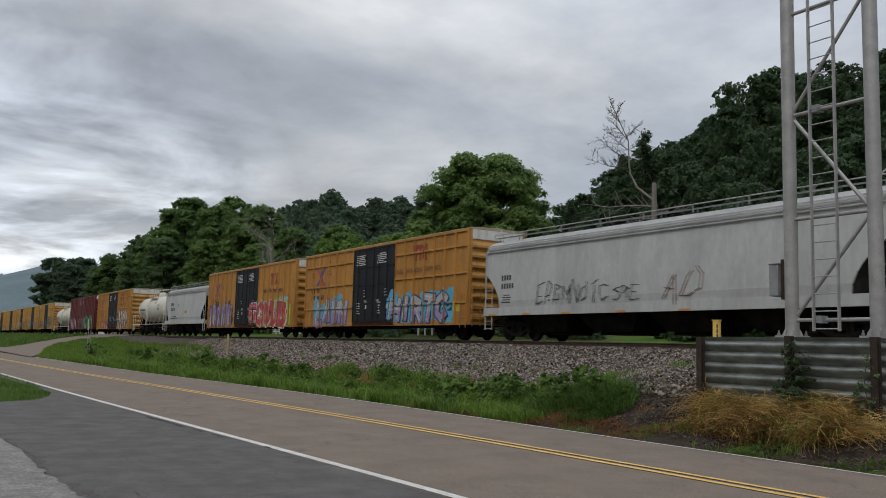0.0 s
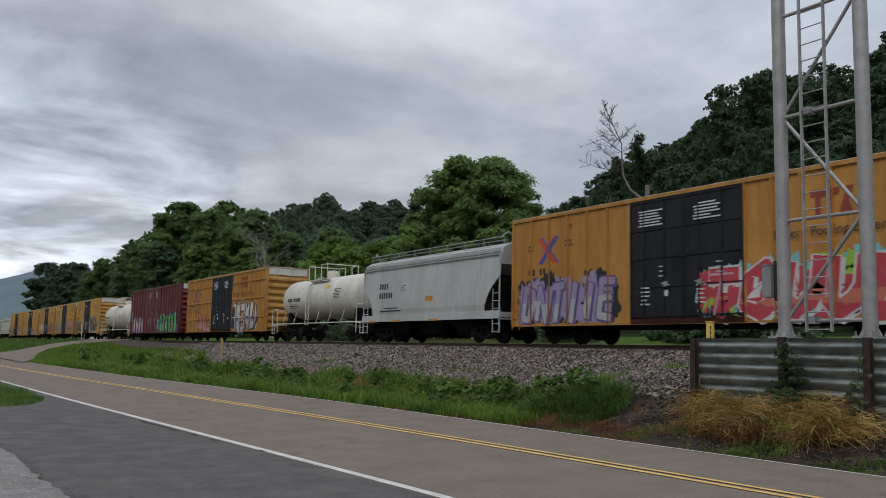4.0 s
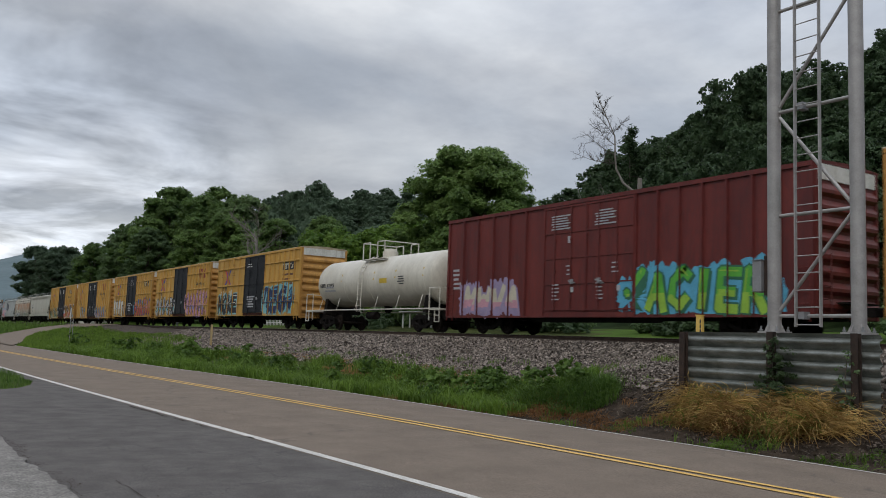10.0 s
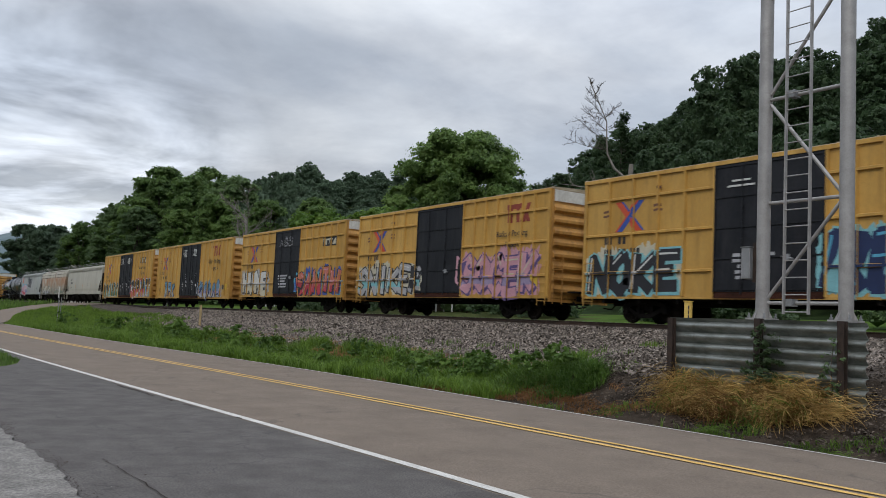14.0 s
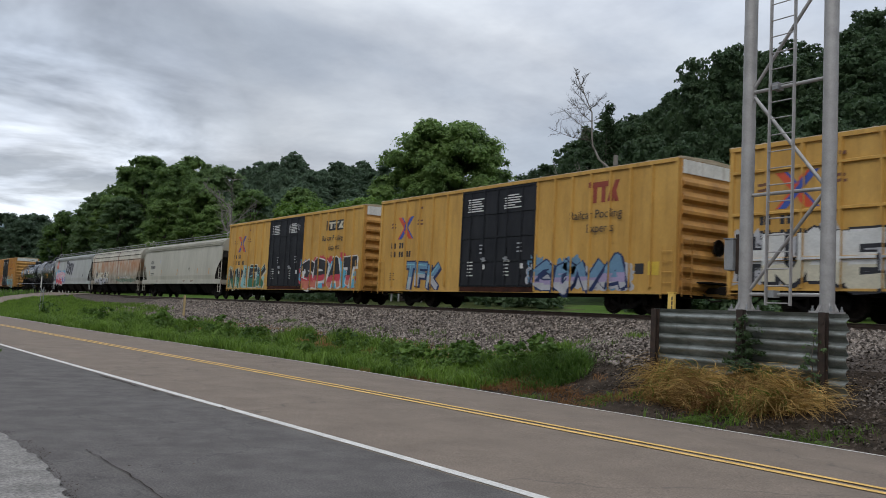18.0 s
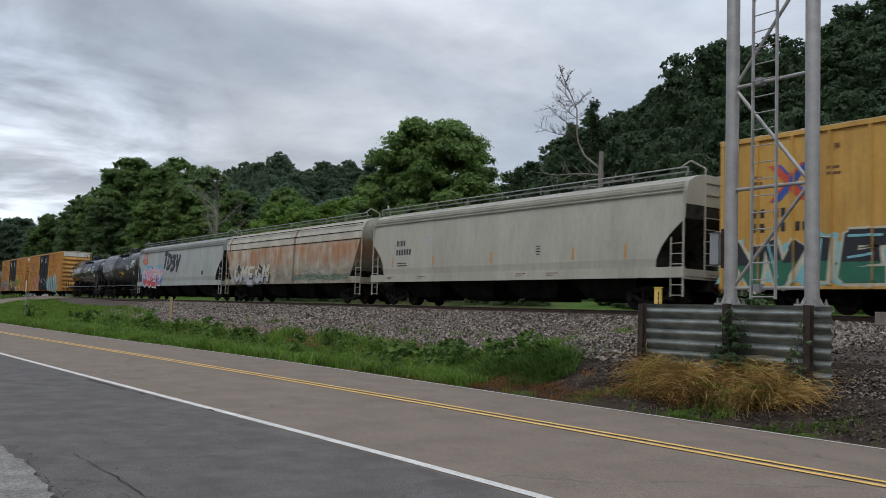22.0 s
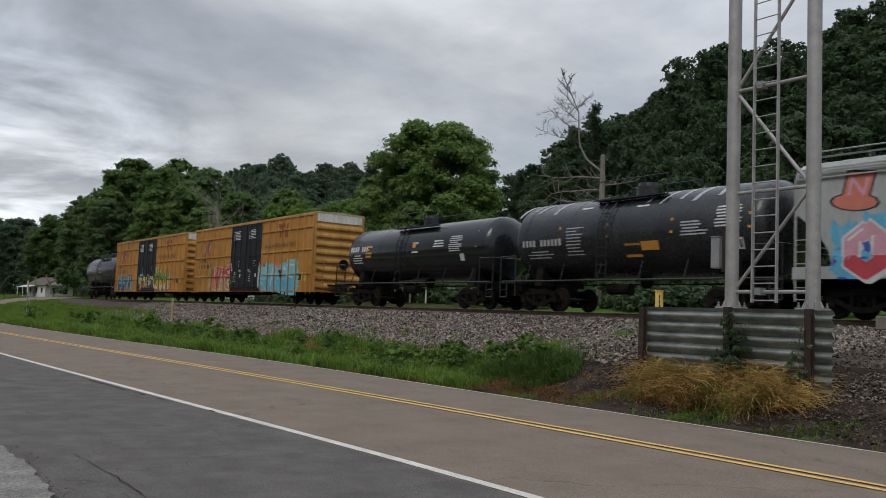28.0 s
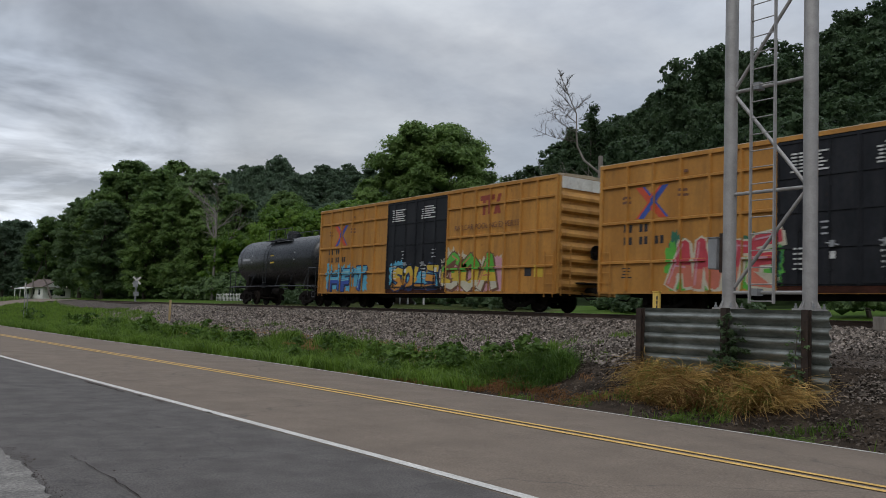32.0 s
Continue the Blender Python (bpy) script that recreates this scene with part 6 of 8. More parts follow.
def mast():
    ob = thing("signal_mast", "tall grey tubular steel signal mast with a ladder", "signal mast", pose(MAST_X, MAST_Y, MAST_Z))
    for x in (0.0, LEG_GAP):
        bm = bmesh.new()
        bar(bm, (x, 0, 0.0), (x, 0, 10.4), 0.123, 24)
        leg = part("leg", bm, M["galvanized"], ob, smooth=True)
        bm = bmesh.new()
        quad_box(bm, x - 0.21, x + 0.21, -0.21, 0.21, -0.02, 0.02)
        part("base_plate", bm, M["galvanized"], leg)
        for k in range(6):
            a = k * math.pi / 3 + 0.3
            bm = bmesh.new()
            c, s = math.cos(a), math.sin(a)
            pts = [(0.118, 0.02), (0.19, 0.02), (0.118, 0.17)]
            n = Vector((-s, c, 0)) * 0.008
            lo = [bm.verts.new(Vector((x + r * c, r * s, z)) - n) for r, z in pts]
            hi = [bm.verts.new(Vector((x + r * c, r * s, z)) + n) for r, z in pts]
            for i in range(3):
                bm.faces.new((lo[i], lo[(i + 1) % 3], hi[(i + 1) % 3], hi[i]))
            bm.faces.new(lo[::-1]); bm.faces.new(hi)
            part("gusset", bm, M["galvanized"], leg)
        for sx in (-0.165, 0.165):
            for sy in (-0.165, 0.165):
                bm = bmesh.new()
                bar(bm, (x + sx, sy, 0.02), (x + sx, sy, 0.11), 0.017, 6)
                bar(bm, (x + sx, sy, 0.025), (x + sx, sy, 0.06), 0.032, 6)
                part("anchor_bolt", bm, M["pipe_grey"], leg)
    levels = [0.30, 2.14, 4.09, 6.04, 7.99, 9.94]
    for i, z in enumerate(levels):
        bm = bmesh.new()
        bar(bm, (0.1, 0, z), (LEG_GAP - 0.1, 0, z), 0.034, 10)
        part("strut", bm, M["galvanized"], ob, smooth=True)
        if i + 1 < len(levels):
            a, b = (0.12, LEG_GAP - 0.12) if i % 2 == 0 else (LEG_GAP - 0.12, 0.12)
            bm = bmesh.new()
            bar(bm, (a, 0, z + 0.10), (b, 0, levels[i + 1] - 0.10), 0.034, 10)
            part("diagonal_brace", bm, M["galvanized"], ob, smooth=True)
    bm = bmesh.new()
    for x in (0.53, 1.02):
        quad_box(bm, x - 0.012, x + 0.012, -0.16, -0.09, 0.10, 10.2)
    ladder = part("ladder", bm, M["galvanized"], ob)
    bm = bmesh.new()
    bar(bm, (0.54, -0.125, 0), (1.01, -0.125, 0), 0.0115, 8)
    rung = finish("rung", bm, M["galvanized"])
    for i in range(33):
        part("rung", rung, None, ladder, place=pose(0, 0, 0.14 + 0.305 * i))
    for z in (0.30, 4.09, 7.99):
        bm = bmesh.new()
        quad_box(bm, 0.57, 0.69, -0.13, 0.05, z - 0.06, z + 0.07)
        part("ladder_clamp", bm, M["pipe_grey"], ladder)
    bm = bmesh.new()
    quad_box(bm, -0.375, -0.185, -0.15, 0.10, 0.74, 1.33)
    box = part("control_box", bm, M["pipe_grey"], ob, "small grey metal cabinet", bevel=0.012)
    bm = bmesh.new()
    quad_box(bm, -0.19, -0.09, -0.05, 0.05, 0.68, 1.42)
    part("bracket", bm, M["rust_post"], box)
    bm = bmesh.new()
    quad_box(bm, -0.385, -0.175, -0.165, 0.115, 1.33, 1.345)
    part("lid", bm, M["pipe_grey"], box)


mast()


def guard():
    ob = thing("guard_wall", "corrugated galvanized steel wall held by rusty posts", "guard wall", pose(0, 13.42, 0))
    def sheet_part(x0, x1, z0, z1, y=0.0, turn=None):
        bm = bmesh.new()
        pitch, n = 0.203, max(12, int((z1 - z0) / 0.016))
        rows = []
        for i in range(n + 1):
            z = z1 - (z1 - z0) * i / n
            ph = (z1 - z) / pitch * 2 * math.pi
            o = y - 0.052 * (2 * math.sin(math.pi * ((ph / (2 * math.pi) + 0.62) % 1.0) ** 0.62) - 1)
            row = []
            for dy in (0.0, 0.012):
                for x in (x0, x1):
                    p = Vector((x, o + dy, z)) if turn is None else Vector((turn + o + dy, x, z))
                    row.append(bm.verts.new(p))
            rows.append(row)
        for a, b in zip(rows, rows[1:]):
            bm.faces.new((a[0], a[1], b[1], b[0]))
            bm.faces.new((a[2], b[2], b[3], a[3]))
            bm.faces.new((a[0], b[0], b[2], a[2]))
            bm.faces.new((a[1], a[3], b[3], b[1]))
        bm.faces.new(rows[0][:2] + rows[0][:1:-1])
        bm.faces.new(rows[-1][:2] + rows[-1][:1:-1])
        part("corrugated_sheet", bm, M["corrugated"], ob, smooth=True)
    sheet_part(-11.90, -9.79, 0.62, 1.84)
    sheet_part(-9.76, -8.19, 0.46, 1.845)
    sheet_part(-8.18, -7.84, 0.38, 1.835, 0.012)
    for x, z0, z1 in ((-11.76, 0.35, 1.83), (-9.77, 0.35, 1.86), (-8.18, 0.20, 1.85)):
        bm = bmesh.new()
        quad_box(bm, x - 0.06, x + 0.06, -0.185, -0.170, z0, z1)
        quad_box(bm, x - 0.006, x + 0.006, -0.170, -0.085, z0, z1)
        quad_box(bm, x - 0.06, x + 0.06, -0.085, -0.070, z0, z1)
        post = part("post", bm, M["rust_post"], ob, "rusty steel beam post")
        for z in (z1 - 0.18, z1 - 0.62, z1 - 1.0):
            bm = bmesh.new()
            bar(bm, (x + 0.03, -0.200, z), (x + 0.03, -0.185, z), 0.014, 6)
            part("bolt", bm, M["rust_post"], post)
    bm = bmesh.new()
    quad_box(bm, -11.0, -8.21, 0.10, 0.60, 0.3, 1.835)
    fd = part("mast_foundation", bm, M["concrete"], bevel=0.02)
    fd.matrix_basis = pose(0, 13.42, 0)
    tagged(fd, "concrete footing under the steel signal mast", "footing")
    bm = bmesh.new()
    quad_box(bm, -0.42, 0.42, -0.09, 0.09, -0.1, 0.14)
    beam = part("timber_end", bm, M["dead_wood"], bevel=0.01, place=pose(-7.62, 15.2, 1.66))
    tagged(beam, "grey weathered timber lying behind the guard wall", "timber")


guard()


def yellow_box():
    ob = thing("utility_marker", "yellow metal utility marker box with dark lettering", "marker box", pose(-12.35, 14.45, 0.9, 0, 0, 12))
    bm = bmesh.new()
    quad_box(bm, -0.075, 0.075, -0.05, 0.05, 0.0, 1.30)
    body = part("housing", bm, M["yellow_box"], ob, bevel=0.015)
    bm = bmesh.new()
    for k in range(3):
        quad_box(bm, 0.020, 0.048, -0.055, -0.049, 0.94 + 0.10 * k, 1.02 + 0.10 * k)
    tagged(part("label_print", finish("label_print", bm, P["black"]), None, body), kind="stuff")
    bm = bmesh.new()
    quad_box(bm, -0.083, 0.083, -0.058, 0.058, 1.30, 1.32)
    part("cap", bm, M["yellow_box"], ob)


yellow_box()


def marker_post():
    ob = thing("marker_post", "slim yellow wooden marker post in the ballast", "post", pose(-51.5, 17.0, 0.55))
    bm = bmesh.new()
    quad_box(bm, -0.075, 0.075, -0.05, 0.05, 0.0, 1.34)
    part("stake", bm, M["wood"], ob, bevel=0.012)


marker_post()


def crossbuck():
    ob = thing("crossbuck", "white railway crossing sign on a steel pole", "crossing sign", pose(-95.0, 27.6, 1.2, 0, 0, 74))
    bm = bmesh.new()
    bar(bm, (0, 0, 0), (0, 0, 3.3), 0.05, 8)
    pole = part("pole", bm, M["pipe_grey"], ob)
    for a in (45, -45):
        bm = bmesh.new()
        quad_box(bm, -0.55, 0.55, -0.012, 0.012, -0.10, 0.10)
        part("blade", bm, M["paint_white"], ob, place=pose(0, -0.06 - 0.0005 * a, 2.95, 0, a, 0))
    bm = bmesh.new()
    quad_box(bm, -0.28, 0.28, -0.012, 0.012, 1.0, 1.45)
    part("plate", bm, M["pipe_grey"], pole, place=pose(0, -0.06, 0.3))
    ob2 = thing("road_sign", "grey back of a road sign on a thin post", "road sign", pose(-94.0, 27.2, 1.2, 0, 0, 74))
    bm = bmesh.new()
    bar(bm, (0, 0, 0), (0, 0, 2.9), 0.035, 6)
    part("post", bm, M["pipe_grey"], ob2)
    bm = bmesh.new()
    quad_box(bm, -0.24, 0.24, -0.05, -0.035, 2.2, 2.9)
    part("plate", bm, M["pipe_grey"], ob2)


crossbuck()


def road_sign():
    ob = thing("street_sign", "small white sign on two thin steel posts", "road sign", pose(-75.5, 13.4, 0.1))
    for x in (-0.55, 0.55):
        bm = bmesh.new()
        bar(bm, (x, 0, 0), (x, 0, 2.0 if x > 0 else 2.9), 0.032, 6)
        part("post", bm, M["pipe_grey"], ob)
    bm = bmesh.new()
    quad_box(bm, -0.72, -0.36, -0.05, -0.035, 1.95, 2.85)
    part("plate", bm, M["paint_white"], ob)


road_sign()


def house():
    ob = thing("house", "small white house with a brown roof under trees", "house", pose(-187, 37.0, height(-187, 37.0) - 0.1, 0, 0, 12))
    ob.scale = (0.85, 0.85, 0.85)
    bm = bmesh.new()
    quad_box(bm, -5, 5, -3.2, 3.2, 0, 2.7)
    part("wall", bm, M["house_white"], ob)
    bm = bmesh.new()
    extrude(bm, [(-3.8, 2.6), (3.8, 2.6), (0, 4.6)], -5.5, 5.5)
    part("roof", bm, M["house_roof"], ob)
    bm = bmesh.new()
    extrude(bm, [(-3.15, 2.7), (3.15, 2.7), (0, 4.3)], 5.0, 5.52)
    part("gable", bm, M["house_white"], ob)
    for x in (-3, 0.2, 3.2):
        bm = bmesh.new()
        quad_box(bm, x - 0.5, x + 0.5, -3.25, -3.19, 0.9, 2.1)
        w = part("window", bm, M["window_dark"], ob)
        bm = bmesh.new()
        for a, b, c, d in ((-0.58, -0.5, 0.82, 2.18), (0.5, 0.58, 0.82, 2.18)):
            quad_box(bm, x + a, x + b, -3.27, -3.2, c, d)
        quad_box(bm, x - 0.5, x + 0.5, -3.27, -3.2, 2.1, 2.18)
        part("frame", bm, M["house_white"], w)
    for y in (-2.0, 0.8):
        bm = bmesh.new()
        quad_box(bm, 5.0, 5.06, y, y + 1.1, 0.8, 2.1)
        part("window", bm, M["window_dark"], ob)
    bm = bmesh.new()
    extrude(bm, [(-5.6, 2.1), (-3.2, 2.6), (-3.2, 2.7), (-5.6, 2.2)], -5.2, 1.0)
    porch = part("porch_roof", bm, M["house_white"], ob)
    for x in (-5, -2, 0.8):
        bm = bmesh.new()
        quad_box(bm, x - 0.07, x + 0.07, -5.5, -5.36, 0, 2.15)
        part("porch_post", bm, M["house_white"], ob)


house()


def leaning_posts():
    """Old posts that lean before the house."""
    for x, y, top, lean in ((-168.0, 34.0, 4.3, -8.2), (-186.5, 34.0, 4.2, 0.4)):
        z = height(x, y) - 0.1
        ob = thing("old_post", "bare grey wooden post standing before the white house", "post", pose(x, y, z), "old posts by the house")
        bm = bmesh.new()
        bar(bm, (0, 0, 0), (lean * 0.5, 0.1, top * 0.52), 0.20, 7, 0.16)
        bar(bm, (lean * 0.5, 0.1, top * 0.52), (lean, 0, top), 0.16, 7, 0.11)
        part("shaft", bm, M["bark"] if lean < 0 else M["dead_wood"], ob)


leaning_posts()


def far_shed():
    """Pale posts and a low roof on the lawn, seen beneath the cars."""
    ob = thing("porch", "low white porch with slim posts beyond the track", "porch", pose(-64.8, 41, 1.9, 0, 0, 4))
    for x in np.linspace(-4.4, 4.4, 9):
        bm = bmesh.new()
        quad_box(bm, x - 0.06, x + 0.06, -0.06, 0.06, 0, 1.9)
        part("post", bm, M["house_white"], ob)
    bm = bmesh.new()
    quad_box(bm, -4.7, 4.7, -0.3, 3.0, 1.9, 2.05)
    part("roof", bm, M["house_white"], ob)
    bm = bmesh.new()
    quad_box(bm, -4.6, 4.6, 2.4, 2.6, 0, 1.9)
    part("wall", bm, M["house_roof"], ob)


far_shed()


def picket_fence():
    ob = thing("picket_fence", "low white picket fence on the lawn beyond the track", "fence", pose(-101.0, 41.0, height(-101, 41) - 0.05, 0, 0, -2))
    for x in np.linspace(-6, 6, 25):
        bm = bmesh.new()
        quad_box(bm, x - 0.06, x + 0.06, -0.015, 0.015, 0, 0.95)
        part("picket", bm, M["house_white"], ob)
    for z in (0.3, 0.72):
        bm = bmesh.new()
        quad_box(bm, -6.1, 6.1, 0.016, 0.06, z, z + 0.09)
        part("fence_rail", bm, M["house_white"], ob)


picket_fence()


def utility_pole(x, y, h):
    z = height(x, y)
    ob = thing("utility_pole", "weathered wooden utility pole with a crossarm", "utility pole", pose(x, y, z - 0.2))
    bm = bmesh.new()
    bar(bm, (0, 0, 0), (0, 0, h), 0.16, 10, 0.11)
    part("pole", bm, M["dead_wood"], ob, smooth=True)
    bm = bmesh.new()
    quad_box(bm, -1.2, 1.2, -0.06, 0.06, h - 0.9, h - 0.78)
    arm = part("crossarm", bm, M["dead_wood"], ob)
    for u in (-1.1, -0.5, 0.5, 1.1):
        bm = bmesh.new()
        lathe(bm, [(h - 0.78, 0.04), (h - 0.68, 0.05), (h - 0.62, 0.03)], 8, "z", (u, 0, 0))
        part("insulator", bm, M["pipe_grey"], arm)
    return ob, z - 0.2 + h - 0.66


pole_a, za = utility_pole(-33.5, 58, 8.0)
pole_b, zb = utility_pole(20.0, 66, 9.0)
for u in (-1.1, 1.1):
    bm = bmesh.new()
    pts = []
    for i in range(13):
        k = i / 12
        pts.append((-33.5 + u + 53.5 * k, 60 + 6 * k, za + (zb - za) * k - 1.3 * 4 * k * (1 - k)))
    pipe(bm, pts, 0.022, 5)
    w = part("power_line", bm, M["under"])
    tagged(w, "thin black overhead wire between utility poles", "wire", "overhead wires")

# ---- plants ----
def rand_quats(rs, n, up=0.35):
    """Two edge directions for n leaves, facing mostly outwards and up."""
    nrm = rs.normal(size=(n, 3))
    nrm[:, 2] = np.abs(nrm[:, 2]) + up
    nrm /= np.linalg.norm(nrm, axis=1)[:, None]
    a = np.cross(nrm, rs.normal(size=(n, 3)))
    a /= np.linalg.norm(a, axis=1)[:, None] + 1e-9
    return a, np.cross(nrm, a)


def leaf_cloud(rs, lobes, per, size, flat=0.8, corners=4):
    """Leaf quads in sprays on the upper outside of each lobe (centre, radius); they face outwards and up, with some disorder."""
    allv = []
    for (c, r) in lobes:
        n = max(12, int(per * r * r))
        m = max(5, n // 16)
        d = rs.normal(size=(m, 3))
        d /= np.linalg.norm(d, axis=1)[:, None]
        d[:, 2] = np.where(d[:, 2] < -0.30, -d[:, 2], d[:, 2])
        k = 0.55 + 0.58 * rs.random(m) ** 0.9
        hub = np.array(c) + d * (r * k)[:, None] * np.array([1, 1, flat])
        spread = r * rs.uniform(0.14, 0.36, m)
        i = rs.randint(m, size=n)
        off = rs.normal(size=(n, 3)) * np.array([0.66, 0.66, 0.30]) * spread[i][:, None]
        off[:, 2] -= 0.35 * (off[:, 0] ** 2 + off[:, 1] ** 2) / spread[i]
        p = hub[i] + off
        nrm = d[i] * 0.75 + np.array([0, 0, 0.5]) + rs.normal(size=(n, 3)) * 0.42
        nrm /= np.linalg.norm(nrm, axis=1)[:, None]
        u = np.cross(nrm, rs.normal(size=(n, 3)))
        u /= np.linalg.norm(u, axis=1)[:, None] + 1e-9
        v = np.cross(nrm, u)
        s = size * rs.uniform(0.5, 1.35, n)[:, None]
        if corners == 3:
            allv.append(np.stack([p - u * s * 0.55 - v * s * 0.2, p + u * s * 0.6 - v * s * 0.2, p + v * s * 0.62], 1))
        else:
            allv.append(np.stack([p - u * s * 0.5, p + v * s * 0.32 + u * s * 0.05, p + u * s * 0.6, p - v * s * 0.32], 1))
    return np.concatenate(allv)


def quads_mesh(name, q, material):
    """One mesh of many loose faces, each of as many corners as q gives."""
    n, k = q.shape[:2]
    me = bpy.data.meshes.new(name)
    me.vertices.add(k * n)
    me.vertices.foreach_set("co", q.reshape(-1).astype(np.float32))
    me.loops.add(k * n)
    me.loops.foreach_set("vertex_index", np.arange(k * n, dtype=np.int32))
    me.polygons.add(n)
    me.polygons.foreach_set("loop_start", np.arange(0, k * n, k, dtype=np.int32))
    me.materials.append(material)
    me.update(calc_edges=True)
    return me


def lobes_for(rs, h, w, n, low=0.25, fat=0.26):
    """Uneven masses that make up a crown of height h and half-width w."""
    out = []
    for i in range(n):
        t = rs.random() ** 0.8
        z = h * (low + (0.95 - low) * t)
        ring = w * math.sqrt(max(0.04, 1 - ((t - 0.36) / 0.68) ** 2))
        a = rs.random() * 2 * math.pi
        k = rs.uniform(0.25, 0.92) ** 0.7
        out.append(((ring * k * math.cos(a), ring * k * math.sin(a), z), w * fat * rs.uniform(0.6, 1.25)))
    for i in range(n // 4):
        a, k = rs.random() * 6.28, rs.random() * 0.42
        out.append(((w * k * math.cos(a), w * k * math.sin(a), h * rs.uniform(low + 0.1, 0.86)), w * fat * 1.15))
    out.append(((0, 0, h * 0.93), w * fat))
    return out


def trunk_mesh(rs, h, r, lobes, limbs=7, material="bark"):
    bm = bmesh.new()
    pts = [Vector((0, 0, -0.4))]
    for i in range(1, 6):
        pts.append(Vector((rs.normal() * 0.12, rs.normal() * 0.12, h * 0.16 * i)))
    for i, (a, b) in enumerate(zip(pts, pts[1:])):
        bar(bm, a, b, r * (1 - 0.15 * i), 8, r * (1 - 0.15 * (i + 1)))
    for c, rad in lobes[:limbs]:
        s = pts[2 + int(rs.random() * 3)]
        e = Vector(c)
        m = s.lerp(e, 0.5) + Vector((0, 0, -0.06 * h * rs.random()))
        bar(bm, s, m, r * 0.42, 6, r * 0.28)
        bar(bm, m, e, r * 0.28, 5, r * 0.08)
    return finish("trunk", bm, M[material])


def core_mesh(lobes, material, k=0.72):
    """The dark inside of a crown."""
    bm = bmesh.new()
    for c, r in lobes:
        bmesh.ops.create_icosphere(bm, subdivisions=1, radius=r * k, matrix=Matrix.Translation(c))
    return finish("inner_foliage", bm, M[material])


def tree_kind(seed, h, w, n, per, size, leaf, low=0.25, fat=0.26, corners=4):
    rs = np.random.RandomState(seed)
    lobes = lobes_for(rs, h, w, n, low, fat)
    crown = quads_mesh("crown", leaf_cloud(rs, lobes, per, size, 0.8, corners), M[leaf])
    return crown, trunk_mesh(rs, h, h * 0.018 + 0.06, lobes), core_mesh(lobes, leaf, 0.62)


def plant_tree(kind, x, y, label, category="tree", scale=1.0, turn=0.0, group="", z=None):
    crown, trunk, core = kind
    m = pose(x, y, height(x, y) if z is None else z, 0, 0, turn)
    ob = thing("tree", label, category, m, group)
    for name, me in (("trunk", trunk), ("crown", crown), ("inner_foliage", core)):
        p = part(name, me, None, ob)
        p.scale = (scale, scale, scale)
    return ob


rng = random.Random(8)
# the big maple beyond the track
big = tree_kind(3, 15.4, 6.8, 210, 700, 0.24, "leaf", 0.12, 0.15)
plant_tree(big, -62.0, 42.6, "large broadleaf tree with a dense rounded green crown", scale=1.02)

# trees along the field edge behind the crossing
KINDS = [tree_kind(20 + i, 23.0, 6.4, 140, 400, 0.30, ("leaf", "leaf_dark", "leaf")[i % 3], 0.03, 0.17, 3) for i in range(4)]
SMALL = [tree_kind(40 + i, 10.0, 4.4, 90, 330, 0.27, "leaf_light", 0.08, 0.185) for i in range(3)]
ROW = [(-196, 46, 0.95), (-183, 50, 1.10), (-168, 46, 1.16), (-158, 52, 1.12), (-148, 46, 0.98), (-139, 50, 0.96), (-131, 45, 0.76), (-124, 50, 0.72), (-205, 40, 0.78), (-150, 38, 0.72), (-163, 41, 0.85), (-137, 41, 0.66), (-121, 44, 0.58), (-174, 40, 0.85),
       (-158, 39.0, 0.42), (-118, 56, 0.66), (-128, 60, 0.72), (-110, 52, 0.52)]
for i, (x, y, k) in enumerate(ROW):
    plant_tree(KINDS[i % 4], x, y, "tall dark green broadleaf tree at the field's edge", scale=k, turn=47 * i, group="trees along the field")
# distant trees and the far ridge share the leaf colour with haze painted in
FAR = [tree_kind(30 + i, 23.0, 6.4, 120, 220, 0.40, "leaf_haze", 0.03, 0.185, 3) for i in range(2)]
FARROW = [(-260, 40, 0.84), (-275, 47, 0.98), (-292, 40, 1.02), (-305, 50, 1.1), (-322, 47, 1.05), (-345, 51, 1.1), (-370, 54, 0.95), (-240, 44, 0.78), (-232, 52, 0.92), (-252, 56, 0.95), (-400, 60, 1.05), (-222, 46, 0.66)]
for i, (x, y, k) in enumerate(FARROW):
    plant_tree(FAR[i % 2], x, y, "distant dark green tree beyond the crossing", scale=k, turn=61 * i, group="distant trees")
LIGHT = [(-102, 47, 1.10), (-95, 45, 1.15), (-88, 44, 1.05), (-82, 43.5, 1.0), (-108, 50, 1.25), (-98, 55, 1.3), (-90, 54, 1.25), (-83, 52, 1.2), (-76, 50, 1.0), (-112, 45, 0.95)]
for i, (x, y, k) in enumerate(LIGHT):
    plant_tree(SMALL[i % 3], x, y, "fresh light green bushy tree beyond the track", scale=k, turn=83 * i, group="light green trees")

